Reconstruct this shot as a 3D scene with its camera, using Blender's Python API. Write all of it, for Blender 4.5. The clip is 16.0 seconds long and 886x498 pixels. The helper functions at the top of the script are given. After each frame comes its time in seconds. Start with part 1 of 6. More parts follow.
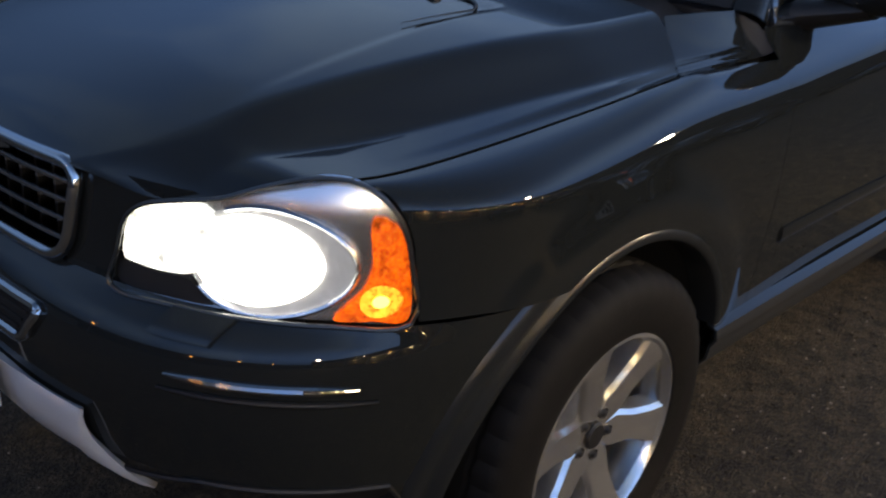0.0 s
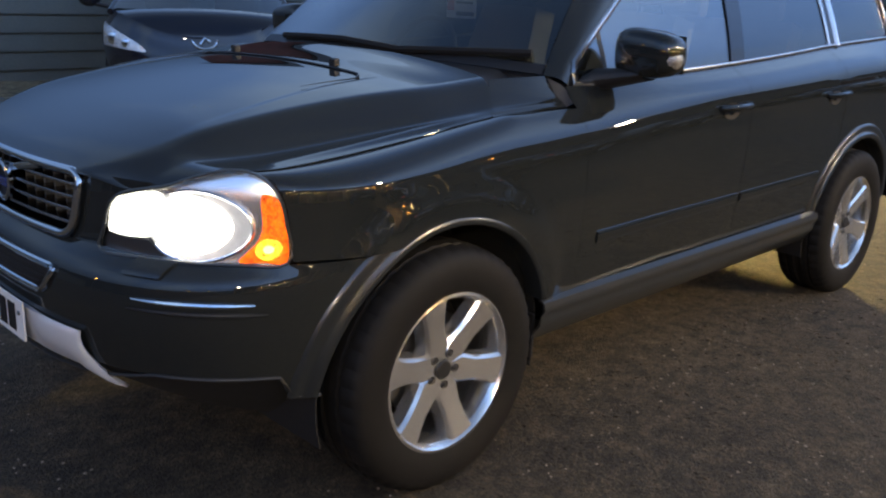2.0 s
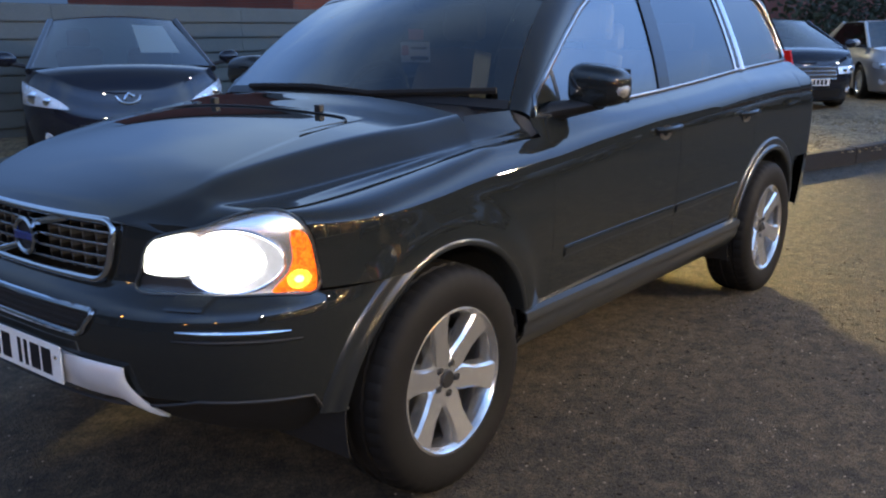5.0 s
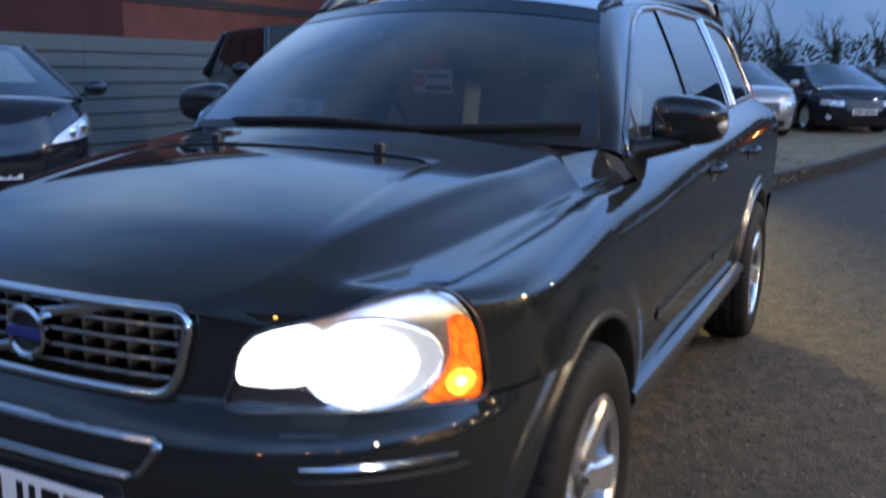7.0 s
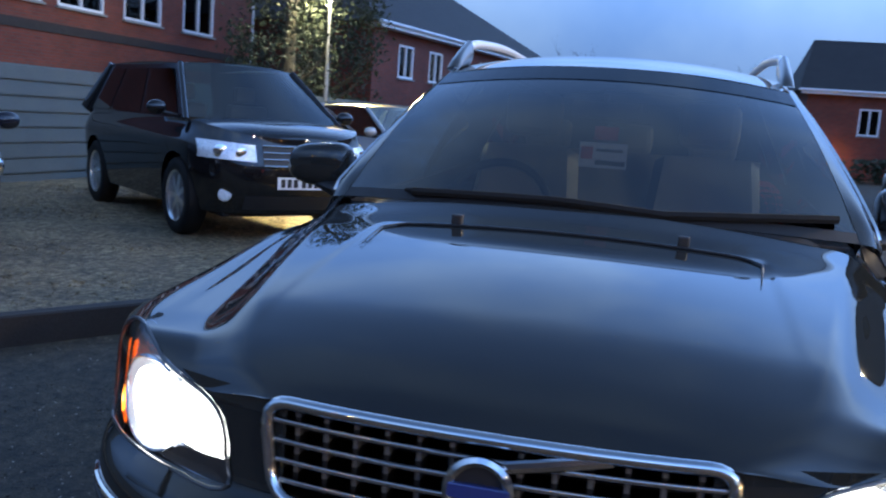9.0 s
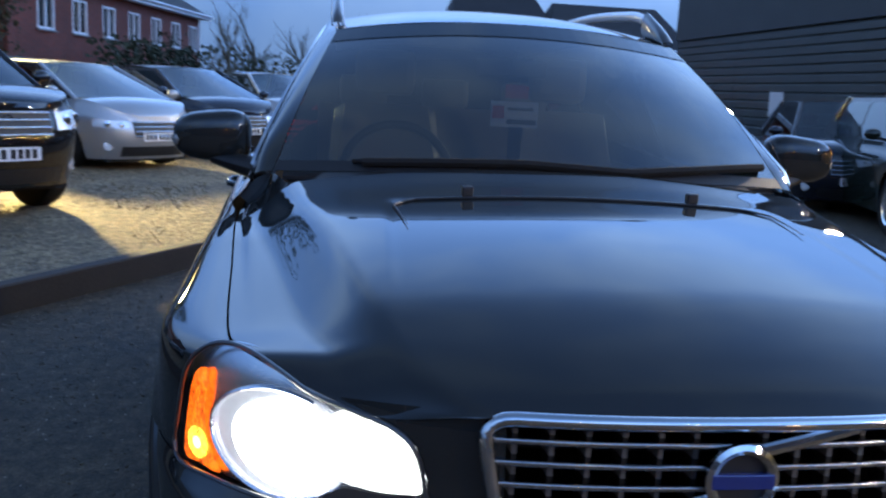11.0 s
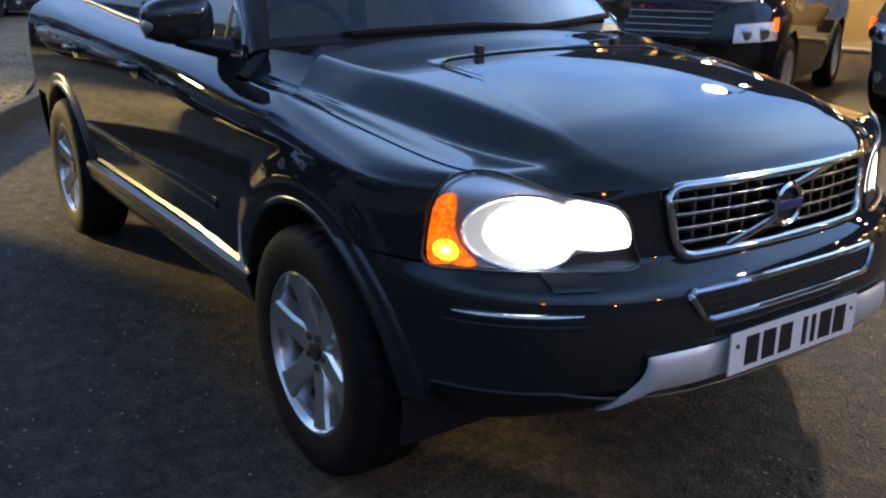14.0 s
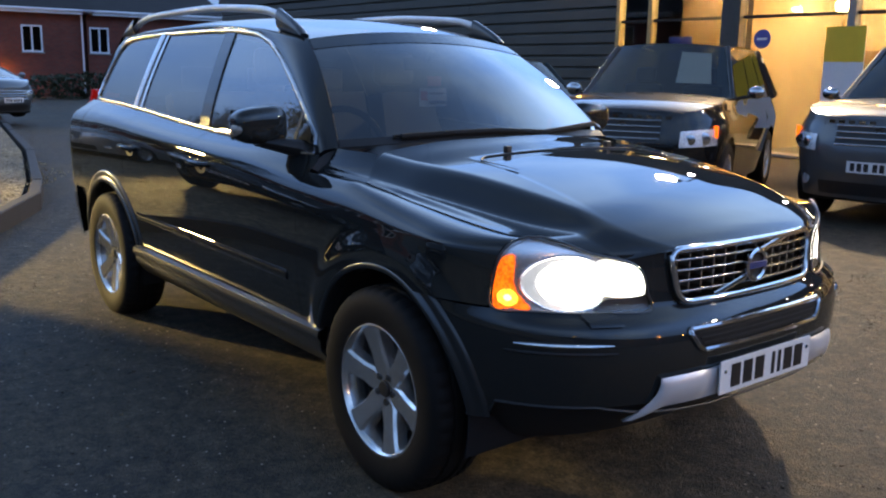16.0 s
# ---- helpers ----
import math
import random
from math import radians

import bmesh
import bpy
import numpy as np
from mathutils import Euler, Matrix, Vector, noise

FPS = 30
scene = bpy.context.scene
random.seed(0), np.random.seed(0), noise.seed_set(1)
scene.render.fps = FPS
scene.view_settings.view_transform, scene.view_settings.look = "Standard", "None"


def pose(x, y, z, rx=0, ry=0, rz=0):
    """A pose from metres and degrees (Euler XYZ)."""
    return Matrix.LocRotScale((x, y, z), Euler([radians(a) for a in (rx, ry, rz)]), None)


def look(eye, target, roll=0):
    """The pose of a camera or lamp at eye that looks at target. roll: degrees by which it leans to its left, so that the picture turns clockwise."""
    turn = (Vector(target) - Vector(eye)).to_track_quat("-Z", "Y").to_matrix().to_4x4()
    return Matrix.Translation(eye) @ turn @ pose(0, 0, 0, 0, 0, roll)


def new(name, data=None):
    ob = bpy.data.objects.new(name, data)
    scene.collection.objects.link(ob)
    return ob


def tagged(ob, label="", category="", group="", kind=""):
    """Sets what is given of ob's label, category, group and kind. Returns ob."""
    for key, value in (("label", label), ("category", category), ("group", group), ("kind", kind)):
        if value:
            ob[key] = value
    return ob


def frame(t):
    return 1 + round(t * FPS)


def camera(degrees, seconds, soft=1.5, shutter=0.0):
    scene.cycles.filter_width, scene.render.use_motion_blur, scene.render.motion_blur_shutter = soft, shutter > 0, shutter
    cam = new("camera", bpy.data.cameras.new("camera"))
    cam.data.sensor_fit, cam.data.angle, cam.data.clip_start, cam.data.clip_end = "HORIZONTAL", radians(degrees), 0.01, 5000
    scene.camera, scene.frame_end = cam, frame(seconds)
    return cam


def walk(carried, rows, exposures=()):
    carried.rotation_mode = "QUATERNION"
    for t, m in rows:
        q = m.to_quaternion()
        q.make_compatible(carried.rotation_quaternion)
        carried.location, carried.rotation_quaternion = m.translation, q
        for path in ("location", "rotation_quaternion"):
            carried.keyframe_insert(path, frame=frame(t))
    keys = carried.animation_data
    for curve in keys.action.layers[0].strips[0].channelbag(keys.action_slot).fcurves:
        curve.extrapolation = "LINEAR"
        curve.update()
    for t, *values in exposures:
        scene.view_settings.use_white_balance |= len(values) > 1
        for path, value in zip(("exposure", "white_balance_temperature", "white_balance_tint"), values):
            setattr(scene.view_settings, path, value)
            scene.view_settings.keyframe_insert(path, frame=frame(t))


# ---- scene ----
import collections

cam = camera(52.47, 16.0, 2.1, 0.5)
PATH = [
    (0.0, pose(1.361, 1.731, 1.398, 66.93, -4.03, 134.67)),
    (0.5, pose(1.419, 1.939, 1.416, 70.31, -3.71, 135.67)),
    (1.0, pose(1.506, 2.182, 1.410, 72.60, -3.65, 136.56)),
    (1.5, pose(1.590, 2.380, 1.407, 73.34, -3.01, 136.19)),
    (2.0, pose(1.706, 2.577, 1.405, 73.77, -2.41, 135.19)),
    (2.5, pose(1.833, 2.690, 1.421, 74.02, -1.88, 133.68)),
    (3.0, pose(1.976, 2.741, 1.448, 74.64, -2.07, 132.19)),
    (3.5, pose(2.058, 2.779, 1.432, 76.16, -1.10, 131.48)),
    (4.0, pose(2.097, 2.766, 1.426, 77.39, -0.34, 131.19)),
    (6.5, pose(2.102, 1.877, 1.423, 75.56, -0.43, 119.78)),
    (6.8, pose(2.091, 1.694, 1.391, 76.83, -0.57, 117.92)),
    (7.0, pose(2.033, 1.537, 1.379, 78.63, -0.76, 116.49)),
    (7.2, pose(2.015, 1.402, 1.371, 80.80, -1.18, 115.26)),
    (7.5, pose(2.004, 1.225, 1.388, 82.00, -1.73, 113.87)),
    (8.0, pose(2.108, 0.842, 1.423, 81.70, -2.95, 111.09)),
    (10.5, pose(2.164, -0.404, 1.398, 81.75, -2.84, 89.23)),
    (11.0, pose(2.028, -0.642, 1.396, 80.07, -2.82, 82.31)),
    (11.5, pose(1.908, -0.826, 1.404, 77.76, -2.89, 78.18)),
    (12.0, pose(1.898, -1.091, 1.431, 74.77, -2.38, 73.05)),
    (12.5, pose(1.941, -1.303, 1.456, 71.73, -2.85, 67.64)),
    (13.0, pose(2.017, -1.491, 1.415, 70.78, -2.00, 62.66)),
    (13.5, pose(2.106, -1.678, 1.414, 70.95, -0.78, 59.74)),
    (14.0, pose(2.151, -1.955, 1.417, 72.28, -0.39, 55.71)),
    (14.5, pose(2.261, -2.124, 1.419, 74.09, -0.19, 54.80)),
    (15.0, pose(2.357, -2.348, 1.447, 75.69, 0.18, 52.59)),
    (15.5, pose(2.436, -2.512, 1.459, 77.59, -0.11, 51.56)),
    (16.0, pose(2.486, -2.629, 1.455, 78.81, -0.97, 51.98)),
]
walk(cam, PATH, [(0.0, -0.62, 7200, 10), (1.0, -0.34, 7200, 10), (2.0, 0.08, 7300, 10), (4.0, 0.43, 7100, 10), (6.5, 0.28, 6500, 10), (8.0, 0.42, 6350, 10), (10.5, 0.55, 6250, 10), (11.5, 0.36, 6500, 10), (12.5, 0.25, 7000, 10), (13.5, 0.24, 7150, 10), (15.0, 0.54, 7150, 10), (15.5, 0.62, 7150, 10), (16.0, 0.50, 7200, 10)])

# ---------------------------------------------------------------- sky and lamps
world = bpy.data.worlds.new("dusk_sky")
scene.world = world
world.use_nodes = True
wn, wl = world.node_tree.nodes, world.node_tree.links
wn.clear()
w_out = wn.new("ShaderNodeOutputWorld")
w_bg = wn.new("ShaderNodeBackground")
w_sky = wn.new("ShaderNodeTexSky")
w_sky.sky_type = "NISHITA"
w_sky.sun_disc = False
w_sky.sun_elevation = radians(1.0)
w_sky.sun_rotation = radians(60)
w_sky.ozone_density = 6.0
w_sky.air_density = 1.0
w_sky.dust_density = 0.3
w_noise = wn.new("ShaderNodeTexNoise")
w_noise.inputs["Scale"].default_value = 2.2
w_noise.inputs["Detail"].default_value = 6
w_ramp = wn.new("ShaderNodeValToRGB")
w_ramp.color_ramp.elements[0].position, w_ramp.color_ramp.elements[1].position = 0.46, 0.72
w_ramp.color_ramp.elements[0].color = (0, 0, 0, 1)
w_ramp.color_ramp.elements[1].color = (1, 1, 1, 1)
w_tint = wn.new("ShaderNodeMixRGB")
w_tint.blend_type = "MULTIPLY"
w_tint.inputs[0].default_value = 1.0
w_tint.inputs[2].default_value = (0.02, 0.03, 0.05, 1)
w_mix = wn.new("ShaderNodeMixRGB")
w_mix.inputs[2].default_value = (0.38, 0.58, 0.91, 1)
w_base = wn.new("ShaderNodeMixRGB")
w_base.blend_type = "ADD"
w_base.inputs[0].default_value = 1.0
w_base.inputs[2].default_value = (0.16, 0.32, 0.70, 1)
wl.new(w_sky.outputs[0], w_tint.inputs[1])
wl.new(w_noise.outputs[0], w_ramp.inputs[0])
w_half = wn.new("ShaderNodeMath")
w_half.operation = "MULTIPLY"
w_half.inputs[1].default_value = 0.8
wl.new(w_ramp.outputs[0], w_half.inputs[0])
wl.new(w_half.outputs[0], w_mix.inputs[0])
wl.new(w_tint.outputs[0], w_base.inputs[1])
wl.new(w_base.outputs[0], w_mix.inputs[1])
wl.new(w_mix.outputs[0], w_bg.inputs[0])
w_co = wn.new("ShaderNodeTexCoord")
w_sep = wn.new("ShaderNodeSeparateXYZ")
w_up = wn.new("ShaderNodeValToRGB")
w_up.color_ramp.interpolation = "B_SPLINE"
# brightest a hand above the horizon, darker overhead
sky_steps = ((0.0, 0.18), (0.12, 0.25), (0.26, 0.68), (0.42, 1.0), (0.56, 0.82), (0.70, 0.44), (0.85, 0.22), (1.0, 0.15))
for pos, val in sky_steps[1:-1]:
    w_up.color_ramp.elements.new(pos)
for el, (pos, val) in zip(w_up.color_ramp.elements, sky_steps):
    el.position, el.color = pos, (val, val, val, 1)
w_gain = wn.new("ShaderNodeMath")
w_gain.operation = "MULTIPLY"
w_gain.inputs[1].default_value = 2.3
wl.new(w_co.outputs["Generated"], w_sep.inputs[0])
wl.new(w_sep.outputs["Z"], w_up.inputs[0])
wl.new(w_up.outputs[0], w_gain.inputs[0])
# the afterglow lies beyond the hall
w_dot = wn.new("ShaderNodeVectorMath")
w_dot.operation = "DOT_PRODUCT"
w_dot.inputs[1].default_value = (-0.35, 0.94, 0.0)
w_glow = wn.new("ShaderNodeMath")
w_glow.operation = "MULTIPLY_ADD"
w_glow.inputs[1].default_value, w_glow.inputs[2].default_value = 0.6, 1.0
w_all = wn.new("ShaderNodeMath")
w_all.operation = "MULTIPLY"
wl.new(w_co.outputs["Generated"], w_dot.inputs[0])
wl.new(w_dot.outputs["Value"], w_glow.inputs[0])
wl.new(w_gain.outputs[0], w_all.inputs[0])
wl.new(w_glow.outputs[0], w_all.inputs[1])
wl.new(w_all.outputs[0], w_bg.inputs[1])
wl.new(w_bg.outputs[0], w_out.inputs[0])


def lamp(name, kind, place, energy, colour, size=0.1, target=None, spot=60, blend=0.5):
    data = bpy.data.lights.new(name, kind)
    data.energy, data.color = energy, colour
    if kind == "SPOT":
        data.spot_size, data.spot_blend, data.shadow_soft_size = radians(spot), blend, size
    elif kind == "POINT":
        data.shadow_soft_size = size
    ob = new(name, data)
    ob.matrix_world = look(place, target) if target else Matrix.Translation(place)
    return ob


SODIUM = (1.0, 0.74, 0.27)
LAMP_POST = (-18.85, -8.24, 4.06)
FLOOD = [(-6.9, 11.6, 6.1), (-15.5, 11.6, 5.2)]
YARD_LAMP = (12.0, 13.0, 6.5)
lamp("street_lamp_light", "SPOT", LAMP_POST, 30000, SODIUM, 0.45, (-9.0, -3.2, 0.0), 26, 1.0)
lamp("flood_light", "SPOT", (FLOOD[0][0], FLOOD[0][1] - 0.25, FLOOD[0][2] - 0.1), 4900, (1.0, 0.76, 0.46), 0.24, (0.2, 3.0, 0.0), 56, 1.0)
lamp("flood_light", "SPOT", (FLOOD[1][0], FLOOD[1][1] - 0.25, FLOOD[1][2] - 0.1), 1200, (1.0, 0.80, 0.55), 0.15, (-10.0, 2.0, 0.0), 110, 0.5)
lamp("yard_light", "SPOT", (YARD_LAMP[0], YARD_LAMP[1], YARD_LAMP[2] - 0.1), 1500, (1.0, 0.76, 0.50), 0.2, (1.0, 1.0, 0.0), 120, 0.5)

# ---------------------------------------------------------------- materials


def material(name, colour, rough=0.5, metal=0.0, vary=0.25, scale=8.0, fine=120.0, bump=0.1, depth=0.002,
             coat=0.0, coat_rough=0.04, spec=0.5, emit=None, strength=0.0, dirt=None, dirt_amount=0.3):
    m = bpy.data.materials.new(name)
    m.use_nodes = True
    n, l = m.node_tree.nodes, m.node_tree.links
    p = n["Principled BSDF"]
    p.inputs["Roughness"].default_value = rough
    p.inputs["Metallic"].default_value = metal
    p.inputs["Specular IOR Level"].default_value = spec
    p.inputs["Coat Weight"].default_value = coat
    p.inputs["Coat Roughness"].default_value = coat_rough
    co = n.new("ShaderNodeTexCoord")
    big = n.new("ShaderNodeTexNoise")
    big.inputs["Scale"].default_value = scale
    big.inputs["Detail"].default_value = 5
    small = n.new("ShaderNodeTexNoise")
    small.inputs["Scale"].default_value = fine
    small.inputs["Detail"].default_value = 3
    l.new(co.outputs["Object"], big.inputs["Vector"])
    l.new(co.outputs["Object"], small.inputs["Vector"])
    both = n.new("ShaderNodeMath")
    both.operation = "ADD"
    l.new(big.outputs[0], both.inputs[0])
    l.new(small.outputs[0], both.inputs[1])
    ramp = n.new("ShaderNodeMapRange")
    ramp.inputs["From Min"].default_value, ramp.inputs["From Max"].default_value = 0.6, 1.4
    ramp.inputs["To Min"].default_value, ramp.inputs["To Max"].default_value = 1 - vary, 1 + vary
    l.new(both.outputs[0], ramp.inputs["Value"])
    mul = n.new("ShaderNodeMixRGB")
    mul.blend_type = "MULTIPLY"
    mul.inputs[0].default_value = 1
    mul.inputs[1].default_value = (*colour, 1)
    l.new(ramp.outputs[0], mul.inputs[2])
    last = mul
    if dirt:
        dn = n.new("ShaderNodeTexNoise")
        dn.inputs["Scale"].default_value = scale * 0.4
        dn.inputs["Detail"].default_value = 8
        dn.inputs["Roughness"].default_value = 0.65
        l.new(co.outputs["Object"], dn.inputs["Vector"])
        dr = n.new("ShaderNodeMapRange")
        dr.inputs["From Min"].default_value, dr.inputs["From Max"].default_value = 0.48, 0.66
        dr.inputs["To Max"].default_value = dirt_amount
        l.new(dn.outputs[0], dr.inputs["Value"])
        dm = n.new("ShaderNodeMixRGB")
        dm.inputs[2].default_value = (*dirt, 1)
        l.new(dr.outputs[0], dm.inputs[0])
        l.new(mul.outputs[0], dm.inputs[1])
        last = dm
    l.new(last.outputs[0], p.inputs["Base Color"])
    if bump:
        b = n.new("ShaderNodeBump")
        b.inputs["Strength"].default_value, b.inputs["Distance"].default_value = bump, depth
        l.new(both.outputs[0], b.inputs["Height"])
        l.new(b.outputs[0], p.inputs["Normal"])
    if emit:
        p.inputs["Emission Color"].default_value = (*emit, 1)
        p.inputs["Emission Strength"].default_value = strength
        if vary > 0.3:
            # faceted glow behind a pressed lens
            facet = n.new("ShaderNodeMapRange")
            facet.inputs["From Min"].default_value, facet.inputs["From Max"].default_value = 0.75, 1.3
            facet.inputs["To Min"].default_value, facet.inputs["To Max"].default_value = strength * 0.35, strength * 2.2
            l.new(both.outputs[0], facet.inputs["Value"])
            l.new(facet.outputs[0], p.inputs["Emission Strength"])
    return m


def glass(name, tint, rough=0.0, ior=1.5, power=5.0):
    m = bpy.data.materials.new(name)
    m.use_nodes = True
    n, l = m.node_tree.nodes, m.node_tree.links
    n.clear()
    out = n.new("ShaderNodeOutputMaterial")
    mix = n.new("ShaderNodeMixShader")
    clear = n.new("ShaderNodeBsdfTransparent")
    clear.inputs[0].default_value = (*tint, 1)
    shine = n.new("ShaderNodeBsdfGlossy")
    shine.inputs["Roughness"].default_value = rough
    # the share of mirror light, from the angle alone, alike on both sides
    f0 = ((ior - 1) / (ior + 1)) ** 2
    edge = n.new("ShaderNodeLayerWeight")
    edge.inputs["Blend"].default_value = 0.5
    steep = n.new("ShaderNodeMath")
    steep.operation = "POWER"
    steep.inputs[1].default_value = power
    l.new(edge.outputs["Facing"], steep.inputs[0])
    fres = n.new("ShaderNodeMath")
    fres.operation = "MULTIPLY_ADD"
    fres.inputs[1].default_value, fres.inputs[2].default_value = 1 - f0, f0
    l.new(steep.outputs[0], fres.inputs[0])
    l.new(fres.outputs[0], mix.inputs[0])
    l.new(clear.outputs[0], mix.inputs[1])
    l.new(shine.outputs[0], mix.inputs[2])
    l.new(mix.outputs[0], out.inputs[0])
    return m


def car_paint(name, colour, metal=0.25):
    m = material(name, colour, 0.45, metal, 0.06, 1.5, 900, 0.0, coat=1.0, coat_rough=0.02, spec=0.0)
    m.node_tree.nodes["Principled BSDF"].inputs["Coat IOR"].default_value = 1.58
    return m


PAINT = car_paint("grey_green_paint", (0.0145, 0.0165, 0.0165), 0.0)
TRIM = material("grey_trim_plastic", (0.022, 0.025, 0.027), 0.34, 0, 0.1, 20, 400, 0.05, 0.001, coat=0.8, coat_rough=0.16)
BLACK = material("black_plastic", (0.012, 0.012, 0.013), 0.5, 0, 0.2, 20, 300, 0.1, 0.001)
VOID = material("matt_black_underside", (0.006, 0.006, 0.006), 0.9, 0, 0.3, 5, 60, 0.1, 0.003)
RUBBER = material("tyre_rubber", (0.0065, 0.0062, 0.006), 0.70, 0, 0.3, 12, 200, 0.25, 0.002, spec=0.22, dirt=(0.022, 0.018, 0.014), dirt_amount=0.25)
ALLOY = material("satin_alloy", (0.80, 0.80, 0.79), 0.18, 0.88, 0.08, 9, 250, 0.03, 0.0005, coat=0.6, coat_rough=0.08)
ARCH_TRIM = material("satin_arch_trim", (0.015, 0.018, 0.020), 0.28, 0, 0.1, 20, 400, 0.03, 0.001, coat=0.6, coat_rough=0.14)
# weak emission puts the beam's halo into the reflector bowl
LAMP_BOWL = material("halo_glow_bowl", (0.75, 0.76, 0.78), 0.2, 0.6, 0.3, 40, 120, 0.2, 0.002, emit=(0.9, 0.95, 1.0), strength=0.35)
SILVER = material("satin_silver_plastic", (0.66, 0.67, 0.69), 0.34, 0.35, 0.06, 14, 400, 0.03, 0.0005)
CHROME = material("chrome", (0.60, 0.61, 0.63), 0.08, 1.0, 0.04, 10, 300, 0.0)
STEEL = material("brake_steel", (0.07, 0.068, 0.065), 0.5, 0.8, 0.3, 20, 200, 0.1, 0.001)
SMOKED = material("smoked_chrome", (0.05, 0.052, 0.055), 0.18, 1.0, 0.05, 10, 300, 0.0)
FIN = material("grey_grille_plastic", (0.09, 0.09, 0.088), 0.55, 0, 0.15, 20, 200, 0.05, 0.001)
# alloy with the rim's inner shade in its colour; also edges grille bars
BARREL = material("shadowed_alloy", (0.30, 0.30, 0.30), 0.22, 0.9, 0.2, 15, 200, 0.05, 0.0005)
PILLAR = material("gloss_black_pillar", (0.008, 0.008, 0.009), 0.12, 0, 0.1, 20, 300, 0.0)
BRIGHT = material("bright_polished_trim", (0.66, 0.67, 0.69), 0.20, 1.0, 0.04, 10, 300, 0.0)
HOUSING = material("chrome_reflector", (0.80, 0.82, 0.86), 0.26, 1.0, 0.05, 30, 300, 0.0)
CLEAR_LAMP = material("clear_indicator_lens", (0.35, 0.34, 0.32), 0.15, 0.5, 0.5, 120, 400, 0.6, 0.003, coat=1)
SCREEN = glass("windscreen_glass", (0.125, 0.175, 0.22), 0.0, 2.35, 2.6)
SIDE_GLASS = glass("side_window_glass", (0.28, 0.37, 0.40), 0.0, 3.0)
DARK_GLASS = glass("privacy_glass", (0.07, 0.08, 0.09), 0.0, 2.4)
LENS = glass("headlamp_lens", (0.95, 0.96, 0.97), 0.0, 1.7)
SEAT = material("beige_leather", (0.30, 0.25, 0.19), 0.5, 0, 0.15, 14, 180, 0.15, 0.002)
CABIN = material("dark_cabin_plastic", (0.03, 0.03, 0.032), 0.6, 0, 0.15, 20, 300, 0.1, 0.001)
LAMP_WHITE = material("lit_headlamp", (0.9, 0.9, 0.9), 0.3, 0, 0.0, bump=0, emit=(1.0, 0.97, 0.88), strength=9.0)
LAMP_SIDE = material("lit_sidelamp", (0.9, 0.9, 0.9), 0.3, 0, 0.45, 26, 70, bump=0, emit=(0.97, 0.98, 0.88), strength=2.4)
AMBER = material("amber_lens", (0.70, 0.10, 0.01), 0.12, 0, 0.5, 60, 160, 0.6, 0.004, coat=1, emit=(1.0, 0.14, 0.004), strength=1.15)
AMBER_LIT = material("lit_amber_bulb", (0.8, 0.3, 0.02), 0.2, 0, 0.0, bump=0, emit=(1.0, 0.55, 0.10), strength=9.0)
AMBER_GLOW = material("glowing_amber_reflector", (0.8, 0.25, 0.02), 0.2, 0, 0.4, 90, 200, 0.5, 0.003, emit=(1.0, 0.36, 0.03), strength=2.6)
RED_LENS = material("red_lamp_lens", (0.35, 0.008, 0.01), 0.12, 0, 0.1, 40, 200, 0.1, 0.001, emit=(1.0, 0.03, 0.03), strength=0.12)
PLATE = material("white_plate", (0.75, 0.76, 0.76), 0.35, 0, 0.05, 20, 300, 0.0)
INK = material("black_ink", (0.01, 0.01, 0.012), 0.4, 0, 0.05, bump=0)
BLUE = material("blue_enamel", (0.015, 0.03, 0.16), 0.2, 0, 0.1, 30, 200, 0.0, coat=1)
GREEN_DOT = material("green_marker", (0.02, 0.45, 0.12), 0.4, 0, 0.1, bump=0)
CARD = material("paper_card", (0.72, 0.72, 0.73), 0.6, 0, 0.05, 30, 200, 0.05)
RED_CARD = material("red_print", (0.55, 0.03, 0.03), 0.5, 0, 0.05, bump=0)


